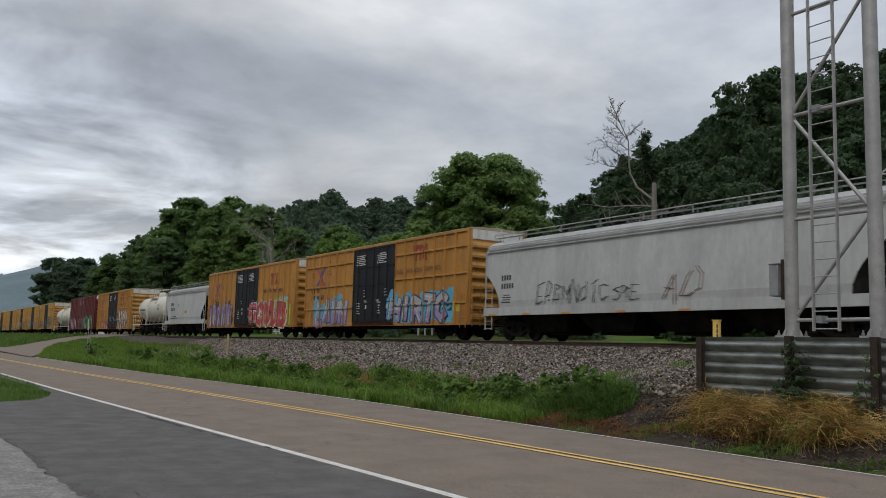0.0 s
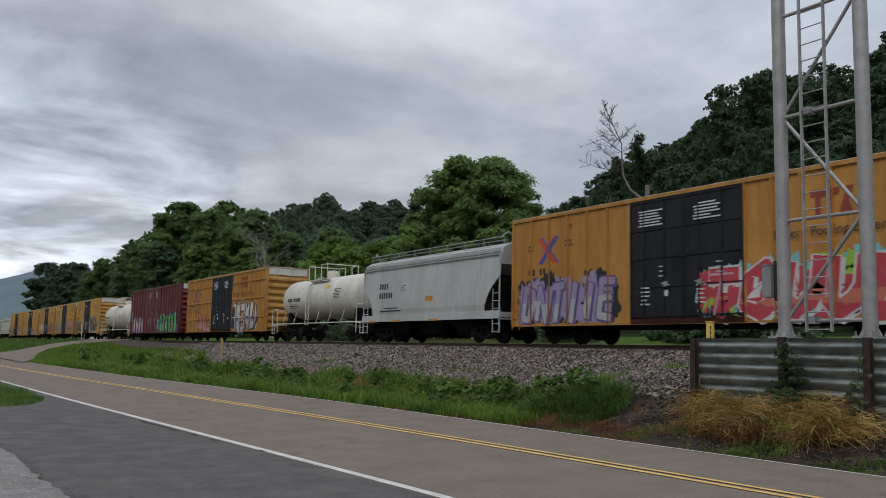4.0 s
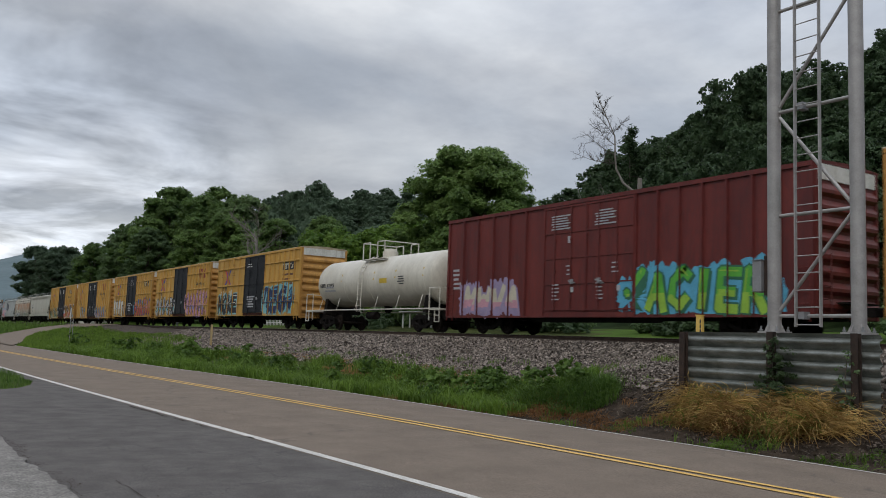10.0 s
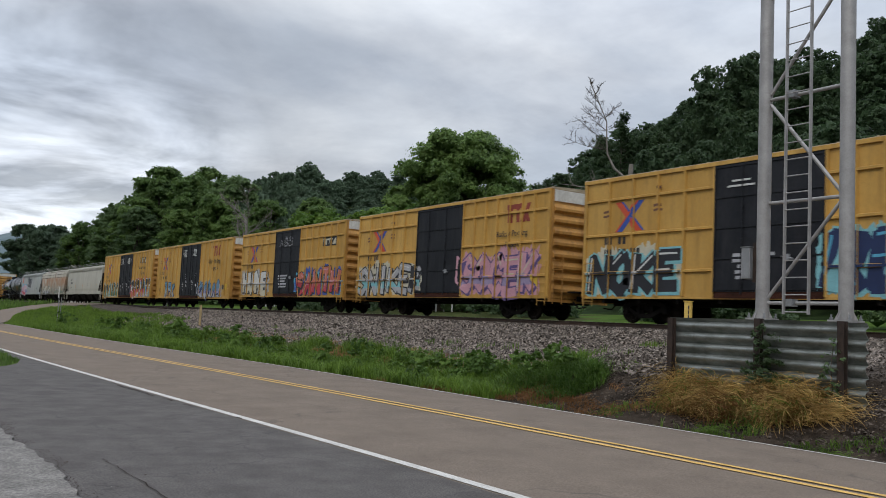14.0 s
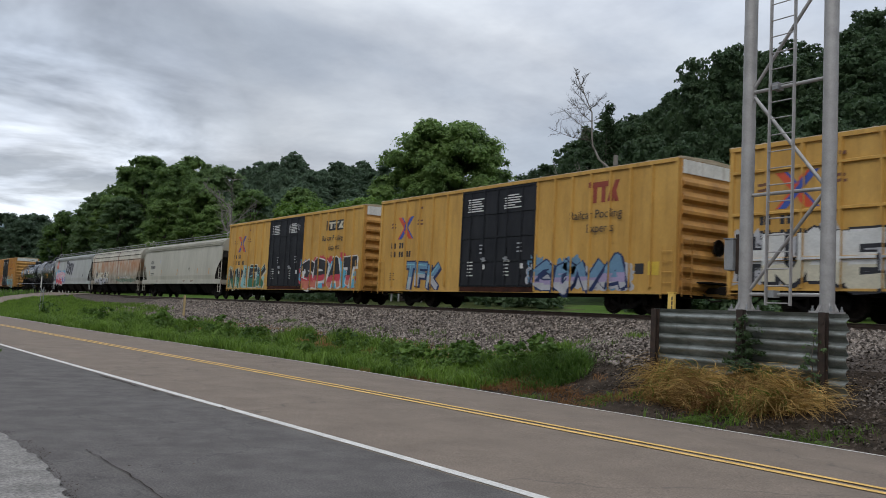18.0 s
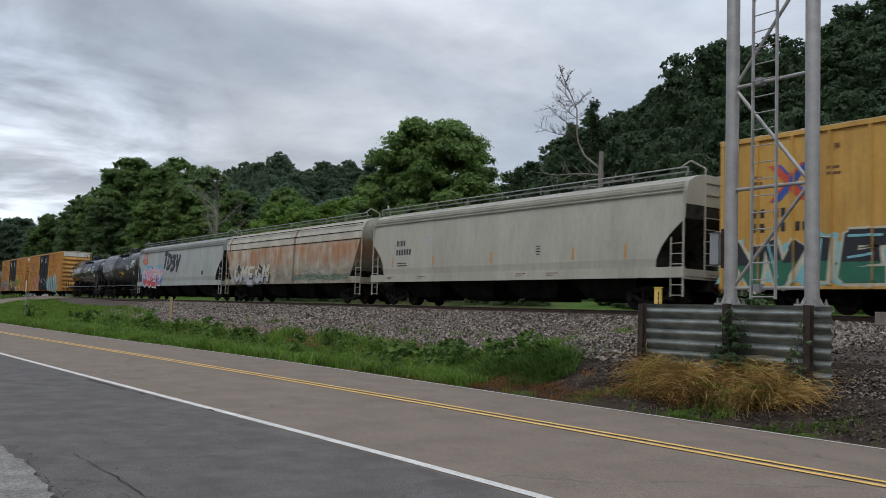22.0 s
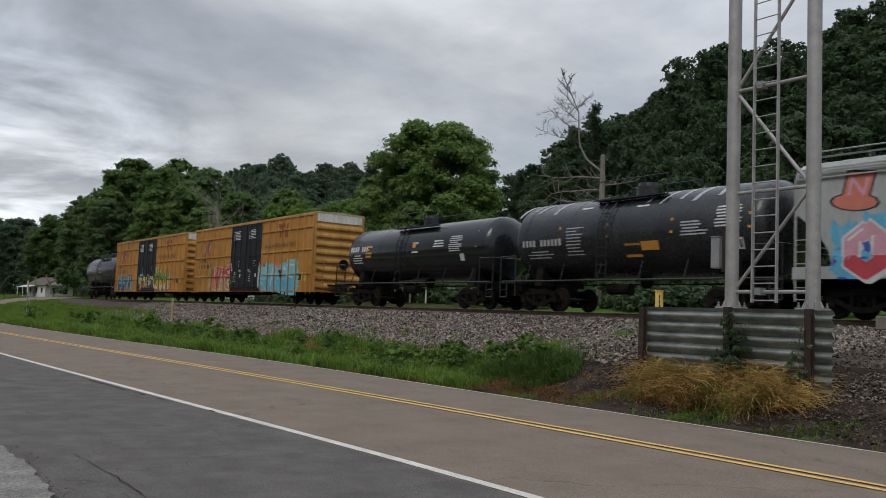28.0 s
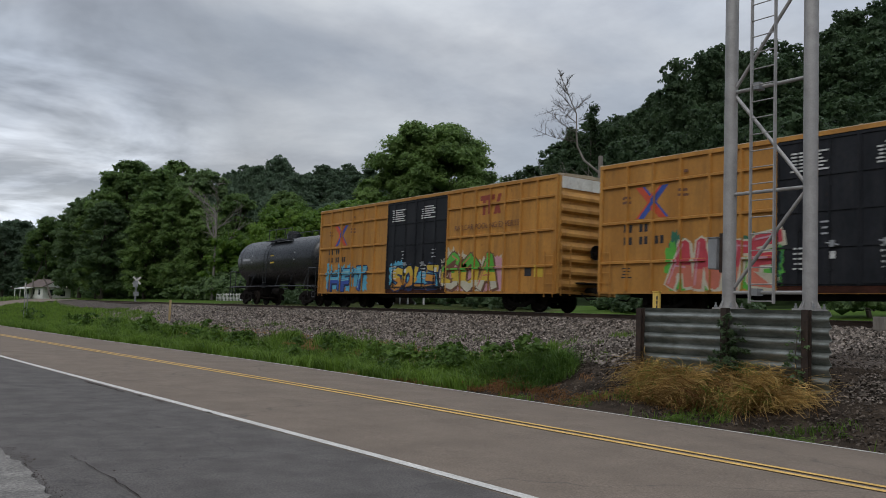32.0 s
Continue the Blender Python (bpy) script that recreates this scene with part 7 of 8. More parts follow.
# wooded hillsides
def forest(name, seed, places, leaf, w0, h0, per, size, label, tall=None):
    rs = np.random.RandomState(seed)
    stock = []
    for i in range(5):
        lobes = lobes_for(rs, h0, w0, 64, 0.10, 0.20)
        core = []
        for c, r in lobes:
            d = rs.normal(size=(16, 3))
            d /= np.linalg.norm(d, axis=1)[:, None]
            p = np.array(c) + d * r * 0.62
            u = np.cross(d, rs.normal(size=(16, 3)))
            u /= np.linalg.norm(u, axis=1)[:, None]
            v = np.cross(d, u)
            s = r * 0.8
            core.append(np.stack([p - u * s * 0.5, p + v * s * 0.5, p + u * s * 0.5], 1))
        stock.append(np.concatenate([leaf_cloud(rs, lobes, per, size, 0.8, 3)] + core))
    out = []
    for x, y in places:
        q = stock[rs.randint(5)]
        a, k = rs.random() * 6.28, rs.uniform(0.82, 1.12)
        c, s = math.cos(a), math.sin(a)
        r = np.stack([q[..., 0] * c - q[..., 1] * s, q[..., 0] * s + q[..., 1] * c, q[..., 2] * rs.uniform(0.9, 1.1) * (tall(x, y) if tall else 1.0)], -1) * k
        out.append(r + np.array([x, y, height(x, y) - 0.5]))
    ob = new(name, quads_mesh(name, np.concatenate(out), M[leaf]))
    
    return tagged(ob, label, "forest", kind="stuff")


def scatter(seed, x0, x1, y0, y1, gap, keep):
    rs = np.random.RandomState(seed)
    pts = []
    for x in np.arange(x0, x1, gap):
        for y in np.arange(y0, y1, gap):
            px, py = x + rs.uniform(-0.4, 0.4) * gap, y + rs.uniform(-0.4, 0.4) * gap
            if keep(px, py):
                pts.append((px, py))
    return pts


def bearing(x, y):
    return math.degrees(math.atan2(y, -x))


forest("hillside_forest", 5, scatter(1, -110, 10, 54, 122, 6.2, lambda x, y: 40.0 < bearing(x, y) < 74 and (bearing(x, y) > 46 or y > 60)), "leaf_hill", 4.0, 11.0, 205, 0.25, "dense dark green forest on the steep hillside",
       lambda x, y: float(np.interp(bearing(x, y), [40, 42, 44, 46, 47, 48.2, 50, 52, 55, 58], [0.76, 0.82, 0.99, 0.97, 1.00, 1.14, 1.28, 1.34, 1.16, 1.00])))
forest("hillside_forest", 6, scatter(2, -330, -100, 66, 165, 9.5, lambda x, y: 14 < bearing(x, y) < 33), "leaf_haze", 4.8, 12.6, 62, 0.50, "dense hazy green forest on the far ridge",
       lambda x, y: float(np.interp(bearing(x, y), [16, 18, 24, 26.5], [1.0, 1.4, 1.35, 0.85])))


def brush():
    """Tangled undergrowth that closes the edge of the wood down to the ground."""
    rs = np.random.RandomState(31)
    lobes = []
    for i in range(420):
        x, y = rs.uniform(-245, -74), rs.uniform(41.5, 50)
        if 10.2 < bearing(x, y) < 13.0 and y < 45:
            continue
        lobes.append(((x, y, height(x, y) + rs.uniform(0.2, 3.6) * min(1.0, 0.4 + (y - 40) / 8)), rs.uniform(1.0, 2.2)))
    tagged(new("underbrush", quads_mesh("underbrush", leaf_cloud(rs, lobes, 55, 0.5), M["leaf_dark"])), "dark green undergrowth at the foot of the trees", "bushes", kind="stuff")


brush()


def hedge():
    """Low dark growth along the far side of the track, seen beneath the cars."""
    rs = np.random.RandomState(37)
    lobes = []
    for i in range(620):
        y = rs.uniform(36.5, 40.0)
        x = rs.uniform(-112, -1.10 * y) if i < 420 else rs.uniform(-0.93 * y, -0.70 * y)
        if -1.78 * y < x < -1.40 * y or x < -2.30 * y:
            y += 7
        lobes.append(((x, y, height(x, y) + rs.uniform(0.0, 0.9)), rs.uniform(0.5, 0.9)))
    tagged(new("hedge", quads_mesh("hedge", leaf_cloud(rs, lobes, 150, 0.26), M["leaf_hill"])), "low dark green bushes beyond the track", "bushes", kind="stuff")


hedge()


def pine_kind(seed, h, w):
    rs = np.random.RandomState(seed)
    quads = []
    bm = bmesh.new()
    bar(bm, (0, 0, 0), (0, 0, h), 0.18, 7, 0.03)
    for i in range(int(h * 3.6)):
        t = i / (h * 3.6)
        z = h * (0.10 + 0.89 * t)
        reach = w * (1 - t) ** 0.75 * rs.uniform(0.55, 1.1) + 0.25
        a = rs.random() * 6.28
        e = Vector((math.cos(a) * reach, math.sin(a) * reach, z + reach * rs.uniform(-0.05, 0.45)))
        bar(bm, (0, 0, z), e, 0.04, 4, 0.012)
        n = 70
        k = rs.uniform(0.15, 1.05, n)[:, None]
        p = np.array([0, 0, z]) * (1 - k) + np.array(e) * k + rs.normal(size=(n, 3)) * 0.24
        u, v = rand_quats(rs, n, 0.8)
        s = 0.48
        quads.append(np.stack([p - u * s * 0.5, p + v * s * 0.14, p + u * s * 0.6 + np.array([0, 0, 0.12]), p - v * s * 0.14], 1))
    return quads_mesh("crown", np.concatenate(quads), M["needle"]), finish("trunk", bm, M["bark"])


PINES = [pine_kind(60, 15, 3.6), pine_kind(61, 12, 3.0)]
for i, (x, y, k) in enumerate([(-71, 71, 1.02), (-67, 73, 0.92), (-86, 73, 0.60), (-80, 72, 0.70), (-90, 72, 0.50)]):
    ob = thing("pine_tree", "dark green pine with upswept bushy branches", "pine", pose(x, y, height(x, y), 0, 0, 71 * i), "pines on the slope")
    for name, me in zip(("crown", "trunk"), PINES[i % 2]):
        p = part(name, me, None, ob)
        p.scale = (k, k, k)


def branch(bm, rs, a, d, length, r, depth):
    """A bent limb with side twigs."""
    p = Vector(a)
    d = Vector(d).normalized()
    n = 4
    for i in range(n):
        q = p + d * length / n
        bar(bm, p, q, r * (1 - i / n * 0.6), 5, r * (1 - (i + 1) / n * 0.6))
        if depth > 0:
            for _ in range(4):
                s = Vector(rs.normal(size=3)) * 0.8 + d * 0.8 + Vector((0, 0, 0.25))
                branch(bm, rs, p.lerp(q, rs.random()), s, length * rs.uniform(0.22, 0.42), r * 0.45, depth - 1)
        p = q
        d = (d + Vector(rs.normal(size=3)) * 0.13 + Vector((0, 0, 0.06))).normalized()


def dead_tree():
    """A broken trunk; its leaning top still carries fine bare twigs."""
    rs = np.random.RandomState(12)
    x, y = -51.0, 52.2
    z = height(x, y)
    ob = thing("dead_tree", "bare broken grey tree with a leaning twiggy top", "dead tree", pose(x, y, z - 0.3))
    bm = bmesh.new()
    bar(bm, (0, 0, 0), (0, 0, 8.0), 0.32, 9, 0.26)
    bar(bm, (0, 0, 8.0), (0.0, 0, 12.8), 0.26, 9, 0.19)
    part("trunk", bm, M["dead_wood"], ob)
    bm = bmesh.new()
    lean = [(0.0, 11.3), (1.35, 12.4), (1.95, 13.6), (2.05, 14.6), (2.1, 16.4), (2.7, 17.8), (3.6, 19.8)]
    path = [Vector((-0.715 * u, -0.70 * u, z)) for u, z in lean]
    for i, (a, b) in enumerate(zip(path, path[1:])):
        bar(bm, a, b, 0.11 - 0.014 * i, 7, 0.11 - 0.014 * (i + 1))
    part("leaning_top", bm, M["dead_wood"], ob)
    for u, z, d, length in ((2.0, 14.0, (-0.75, -0.6, 0.2), 3.2), (2.05, 14.8, (-0.7, -0.6, 0.45), 3.1), (2.05, 15.6, (-0.6, -0.5, 0.6), 2.8), (2.1, 16.4, (-0.5, -0.5, 0.9), 2.5),
                            (2.2, 16.8, (0.5, 0.5, 0.6), 1.4), (2.7, 17.8, (-0.45, -0.4, 1.0), 1.8), (3.1, 18.7, (0.3, 0.3, 0.8), 1.0), (3.3, 19.2, (-0.4, -0.2, 0.8), 1.0)):
        bm = bmesh.new()
        branch(bm, rs, (-0.715 * u, -0.70 * u, z), d, length, 0.034, 2)
        tagged(part("twig_branch", bm, M["bark"], ob), kind="stuff")
    for z, d, length in ((10.8, (-0.9, -0.6, 0.12), 5.0), (9.8, (-0.9, -0.6, 0.05), 4.4), (9.0, (-0.7, -0.4, -0.1), 4.4), (10.2, (0.7, 0.5, 0.1), 2.6), (8.2, (-0.8, -0.6, -0.25), 4.6), (9.2, (0.7, 0.4, -0.3), 2.6)):
        bm = bmesh.new()
        branch(bm, rs, (0, 0, z), d, length, 0.075, 1)
        tagged(part("broken_limb", bm, M["dead_wood"], ob), kind="stuff")


dead_tree()


def snag(x, y, h, seed):
    rs = np.random.RandomState(seed)
    ob = thing("bare_tree", "leafless pale grey tree among green trees", "dead tree", pose(x, y, height(x, y)))
    bm = bmesh.new()
    bar(bm, (0, 0, 0), (0, 0, h * 0.8), 0.22, 7, 0.08)
    part("trunk", bm, M["dead_wood"], ob)
    for i in range(9):
        a = rs.random() * 6.28
        bm = bmesh.new()
        branch(bm, rs, (0, 0, h * (0.45 + 0.05 * i)), (math.cos(a), math.sin(a), 0.9), h * 0.34, 0.08, 1)
        tagged(part("limb", bm, M["dead_wood"], ob), kind="stuff")


snag(-112.0, 42.5, 14.5, 5)


# bushes and shrubs on the lawn, seen beneath the cars
BUSH = [tree_kind(70 + i, 1.9, 1.25, 16, 900, 0.16, "leaf_dark", 0.02, 0.36) for i in range(2)]
for i, (x, y, k) in enumerate([(-43.5, 39, 0.8), (-37.0, 39, 0.95), (-27.8, 38, 0.9), (-48, 40, 0.7), (-20.0, 37.5, 1.3), (-17.5, 38.5, 1.1), (-58, 41, 0.9), (-61, 42, 1.0), (-54, 42, 0.6), (-31, 44, 0.6), (-71, 43, 0.9), (-76, 42, 1.1), (-86, 40, 1.0), (-14.0, 41, 1.4), (-24, 45, 0.7)]):
    plant_tree(BUSH[i % 2], x, y, "rounded dark green shrub on the lawn", "shrub", k, 57 * i, "shrubs on the lawn", z=height(x, y) - 0.1)


# ---- distance ----
def ridge(name, y, x0, x1, base, tops, material):
    xs = np.linspace(x0, x1, 120)
    verts, faces = [], []
    for x in xs:
        h = float(np.interp(x, [t[0] for t in tops], [t[1] for t in tops])) * (1 + 0.05 * noise.noise((x * 0.008, 2.0, y)))
        verts += [(x, y, base), (x, y + 60 + h * 0.6, h * 0.6), (x, y + 120 + h, h)]
    n = len(xs)
    for i in range(n - 1):
        for j in range(2):
            faces.append((3 * i + j, 3 * i + 3 + j, 3 * i + 4 + j, 3 * i + 1 + j))
    ob = sheet(name, verts, faces, material, "structure")
    for f in ob.data.polygons:
        f.use_smooth = True


ridge("backdrop_mountain", -60, -2550, -420, -5, [(-2550, 158), (-2300, 146), (-2050, 122), (-1800, 113), (-1400, 90), (-1100, 83), (-900, 74), (-700, 58), (-560, 32), (-420, 6)], M["mountain_haze"])

def unseen_hill():
    """An added, unseen dark slope behind the camera; it dims reflections and sky light on the train."""
    xs = np.linspace(-420, 320, 60)
    verts, faces = [], []
    for x in xs:
        h = 22 + 9 * noise.noise((x * 0.012, 4.0, 0.0)) + 3 * noise.noise((x * 0.07, 9.0, 0.0))
        verts += [(x, -62, -1.5), (x, -66, 0.3 * h), (x, -80, 0.62 * h), (x, -125, h)]
    for i in range(len(xs) - 1):
        for j in range(3):
            faces.append((4 * i + j, 4 * i + 4 + j, 4 * i + 5 + j, 4 * i + 1 + j))
    sheet("backdrop_hill", verts, faces, M["hill"], "structure")


unseen_hill()

# ---- grass, straw and ballast stones ----
def blades(name, rs, pts, hmin, hmax, width, material, label, lean=0.35, droop=0.0):
    """Bent blades: two joined pieces each."""
    n = len(pts)
    p = np.asarray(pts, float)
    a = rs.random(n) * 2 * np.pi
    swell = np.array([noise.noise((q[0] * 0.8, q[1] * 1.1, 4.0)) for q in p])
    h = rs.uniform(hmin, hmax, n) * np.clip(1.0 + 0.9 * swell, 0.45, 1.8)
    d = np.stack([np.cos(a), np.sin(a), np.zeros(n)], 1)
    side = np.stack([-np.sin(a), np.cos(a), np.zeros(n)], 1)
    k = rs.uniform(0.1, 1.0, n)[:, None] * lean
    w = (width * rs.uniform(0.6, 1.4, n))[:, None]
    up = np.array([0, 0, 1.0])
    mid = p + up * (h * 0.6)[:, None] + d * k * (h * 0.5)[:, None]
    tip = p + up * (h * (1 - droop * rs.random(n)))[:, None] + d * k * (h * 1.7)[:, None]
    v = np.stack([p - side * w, p + side * w, mid + side * w * 0.8, mid - side * w * 0.8, tip], 1).reshape(-1, 3)
    base = np.arange(n)[:, None] * 5
    loops = np.concatenate([base + np.array([[0, 1, 2, 3]]), base + np.array([[3, 2, 4]])], 1).reshape(-1)
    me = bpy.data.meshes.new(name)
    me.vertices.add(5 * n)
    me.vertices.foreach_set("co", v.reshape(-1).astype(np.float32))
    me.loops.add(7 * n)
    me.loops.foreach_set("vertex_index", loops.astype(np.int32))
    me.polygons.add(2 * n)
    st = np.stack([np.arange(n) * 7, np.arange(n) * 7 + 4], 1).reshape(-1)
    me.polygons.foreach_set("loop_start", st.astype(np.int32))
    me.materials.append(material)
    me.update(calc_edges=True)
    return tagged(new(name, me), label, "grass", kind="stuff")


def turf_points(rs, n, x0, x1, y0, y1, keep):
    out = []
    while len(out) < n:
        x, y = x0 + (x1 - x0) * rs.random(), y0 + (y1 - y0) * rs.random()
        if keep(x, y, rs.random()):
            out.append((x, y, height(x, y) - 0.02))
    return out


def verge(x, y, r):
    w = noise.noise((x * 0.30, y * 0.45, 1.0))
    top = 15.9 + 1.0 * w if x < -24 else 15.9 + 1.0 * w - (x + 24) * 0.19
    if not along(x, ROAD_FAR) + 0.22 < y < top or x > -14.9 + 0.8 * w:
        return False
    thin = 0.30 + 1.1 * noise.noise((x * 0.55, y * 0.8, 5.0)) + 0.6 * noise.noise((x * 1.6, y * 1.6, 8.0)) + (0.15 if y < 13.6 else -0.1)
    return r < thin


rs = np.random.RandomState(3)
blades("verge_grass", rs, turf_points(rs, 64000, -60, -15, 9.0, 17, verge), 0.14, 0.46, 0.014, M["blade"], "tall green roadside grass", 0.75, 0.25)
blades("verge_grass", rs, turf_points(rs, 30000, -112, -58, 8.6, 19.5, lambda x, y, r: bend(x) + far_edge(x) + 0.1 < y < 18.9 + noise.noise((x * 0.3, y, 0)) and not on_ramp(x, y)), 0.08, 0.26, 0.02, M["blade"], "tall green roadside grass by the crossing")
blades("far_verge_grass", rs, turf_points(rs, 9000, -230, -112, 10.5, 20.5, lambda x, y, r: not on_ramp(x, y) and x < ramp_sides(y)[0]), 0.25, 0.7, 0.05, M["weed"], "rank green grass beside the crossing road")
blades("lot_grass", rs, turf_points(rs, 14000, -42, -22.5, 0.5, 4.1, lambda x, y, r: y < lot_edge(x) - 0.02), 0.05, 0.15, 0.010, M["weed"], "short green grass at the lot's edge")
blades("sparse_weeds", rs, turf_points(rs, 5200, -45, -5, 11.3, 18.0, lambda x, y, r: noise.noise((x * 1.1, y * 1.1, 9.0)) > 0.28 and not (x > -13 and y > 13.3)), 0.06, 0.25, 0.009, M["blade"], "sparse weeds in gravel and dirt")


def mound(x, y, r):
    k = ((x + 9.85) / 1.62) ** 2 + ((y - 12.95) / 0.66) ** 2
    return k < 1 + 0.25 * noise.noise((x, y, 2.0)) and y < 13.32


def strands(name, seed, tufts, per, lmin, lmax, width, material, label, spread=0.10, heap=0.0):
    """Long limp stems in tufts: they rise together, flop over to one side and trail; heap: how high they lie piled on one another."""
    rs = np.random.RandomState(seed)
    quads = []
    for x0, y0, z0 in tufts:
        way = rs.uniform(0, 6.28) if not heap else (0.0 if rs.random() < 0.5 else math.pi) + rs.normal() * 0.7
        lift = heap * rs.random()
        for _ in range(per):
            x, y = x0 + rs.normal() * spread, y0 + rs.normal() * spread
            z = height(x, y) - 0.02 + lift * rs.random()
            a = way + rs.normal() * 0.38
            n, length = 6, rs.uniform(lmin, lmax)
            p = np.array([x, y, z])
            pitch = rs.uniform(0.15, 0.95) if heap else rs.uniform(0.45, 1.35)
            w = width * rs.uniform(0.6, 1.3)
            fall = rs.uniform(0.15, 0.42) if heap else rs.uniform(0.25, 0.6)
            turn = rs.normal() * 0.16
            for i in range(n):
                d = np.array([math.cos(a) * math.cos(pitch), math.sin(a) * math.cos(pitch), math.sin(pitch)])
                q = p + d * length / n
                if q[2] < height(q[0], q[1]) + 0.03:
                    q[2] = height(q[0], q[1]) + 0.03 + 0.05 * rs.random()
                side = np.array([-math.sin(a), math.cos(a), 0.5]) * w
                k0, k1 = 1 - 0.8 * i / n, 1 - 0.8 * (i + 1) / n
                quads.append((p - side * k0, p + side * k0, q + side * k1, q - side * k1))
                p = q
                pitch -= fall
                a += turn + rs.normal() * 0.2
    ob = new(name, quads_mesh(name, np.array(quads), material))
    return tagged(ob, label, "grass", kind="stuff")


strands("dry_grass", 41, turf_points(rs, 42, -13.2, -7.6, 11.9, 13.3, mound), 105, 0.5, 1.2, 0.0078, M["straw"], "dead straw-coloured grass flopped below the guard wall", 0.13, 0.42)
strands("dry_grass", 42, turf_points(rs, 30, -13.0, -7.8, 11.9, 13.2, mound), 70, 0.3, 0.9, 0.0065, M["dead_weed"], "brown dead stems among the straw", 0.14, 0.34)
strands("green_grass", 43, turf_points(rs, 26, -11.6, -8.2, 12.5, 13.3, mound), 40, 0.35, 0.85, 0.008, M["blade"], "green blades among the dead grass", 0.12, 0.45)
def tussock(x, y, r):
    k = ((x + 16.2) / 2.6) ** 2 + ((y - 13.2) / 1.35) ** 2
    return k < 1 + 0.9 * noise.noise((x * 0.9, y * 0.9, 12.0)) and r < 0.75 + noise.noise((x * 2.1, y * 2.1, 6.0))


blades("verge_grass", rs, turf_points(rs, 11000, -18.6, -13.2, 11.6, 15.0, tussock), 0.08, 0.32, 0.012, M["weed"], "dense green tussock of grass at the end of the verge", 1.35, 0.5)
strands("dry_tufts", 44, turf_points(rs, 190, -20, -11.6, 11.35, 13.0, lambda x, y, r: noise.noise((x * 0.8, y * 1.3, 14.0)) > 0.0), 16, 0.12, 0.42, 0.007, M["dead_weed"], "small brown tufts of dead weeds on the bank")
strands("dry_fringe", 45, turf_points(rs, 150, -46, -19, 14.4, 16.4, lambda x, y, r: noise.noise((x * 0.6, y * 1.0, 19.0)) > 0.0), 14, 0.15, 0.5, 0.009, M["dead_weed"], "brown dry weeds between grass and ballast", 0.16)
strands("low_weeds", 46, turf_points(rs, 40, -13.5, -5, 11.4, 12.4, lambda x, y, r: noise.noise((x * 0.9, y * 1.3, 24.0)) > 0.05), 18, 0.08, 0.26, 0.008, M["blade"], "low green weeds on the dark bank", 0.10)


def weed_plant(seed, h, w):
    rs = np.random.RandomState(seed)
    lobes = [((rs.normal() * w * 0.4, rs.normal() * w * 0.4, h * rs.uniform(0.25, 0.85)), w * rs.uniform(0.3, 0.5)) for _ in range(10)]
    bm = bmesh.new()
    for c, r in lobes:
        bar(bm, (0, 0, -0.05), c, 0.012, 4, 0.006)
    return quads_mesh("leaves", leaf_cloud(rs, lobes, 900, 0.13), M["weed"]), finish("stem", bm, M["weed"])


wr = random.Random(15)
WEEDS = [weed_plant(i, 0.62, 0.42) for i in range(3)]
for i, (x, y, k) in enumerate([(-57, 13.6, 1.4), (-45.5, 14.0, 1.7), (-44.2, 13.5, 1.2), (-36.8, 13.9, 1.45), (-36.0, 13.3, 1.1), (-33.6, 14.0, 1.3), (-26.0, 14.3, 1.1), (-22.0, 14.2, 1.0), (-21.0, 13.7, 1.2), (-19.3, 13.9, 1.15), (-20.2, 14.6, 0.9), (-29.0, 14.4, 0.9), (-24.2, 13.4, 0.9), (-50, 13.2, 1.0), (-62, 14, 1.4), (-70, 13, 1.5), (-17.6, 13.3, 1.0), (-16.7, 13.7, 1.1), (-15.9, 13.2, 0.9), (-16.2, 14.2, 0.9), (-15.2, 13.7, 0.85), (-18.4, 13.7, 1.0)]
                              + [(wr.uniform(-58, -18), wr.uniform(12.2, 14.9), wr.uniform(0.45, 1.05)) for _ in range(44)]):
    ob = thing("weed_clump", "leafy green weed clump in the verge", "weeds", pose(x, y, height(x, y), 0, 0, 40 * i), "weeds in the verge")
    for name, me in zip(("leaves", "stem"), WEEDS[i % 3]):
        p = part(name, me, None, ob)
        p.scale = (k, k, k)
# creeper on the wall's middle post
crs = np.random.RandomState(77)
vine = thing("creeper", "green vine climbing the rusty wall post", "vine", pose(-9.68, 13.20, 0.45))
part("leaves", quads_mesh("leaves", leaf_cloud(crs, [((0.10 + crs.normal() * 0.10, -0.03, 0.06 + 0.066 * i), 0.25 - 0.008 * i) for i in range(19)], 3200, 0.065), M["leaf_hill"]), None, vine)
bm = bmesh.new()
pipe(bm, [(0, 0, -0.1), (0.04, 0, 0.4), (0.0, 0, 0.8), (0.05, 0, 1.15)], 0.008, 5)
part("stem", bm, M["bark"], vine)
vine = thing("creeper", "thin dark vine beside the end post of the wall", "vine", pose(-8.32, 13.20, 0.30))
part("leaves", quads_mesh("leaves", leaf_cloud(crs, [((crs.normal() * 0.10, -0.03, 0.10 + 0.08 * i), 0.13 - 0.004 * i) for i in range(15)], 1500, 0.07), M["leaf_dark"]), None, vine)
bm = bmesh.new()
pipe(bm, [(0, 0, -0.1), (0.04, 0, 0.4), (0.0, 0, 0.8), (0.05, 0, 1.2)], 0.008, 5)
part("stem", bm, M["bark"], vine)


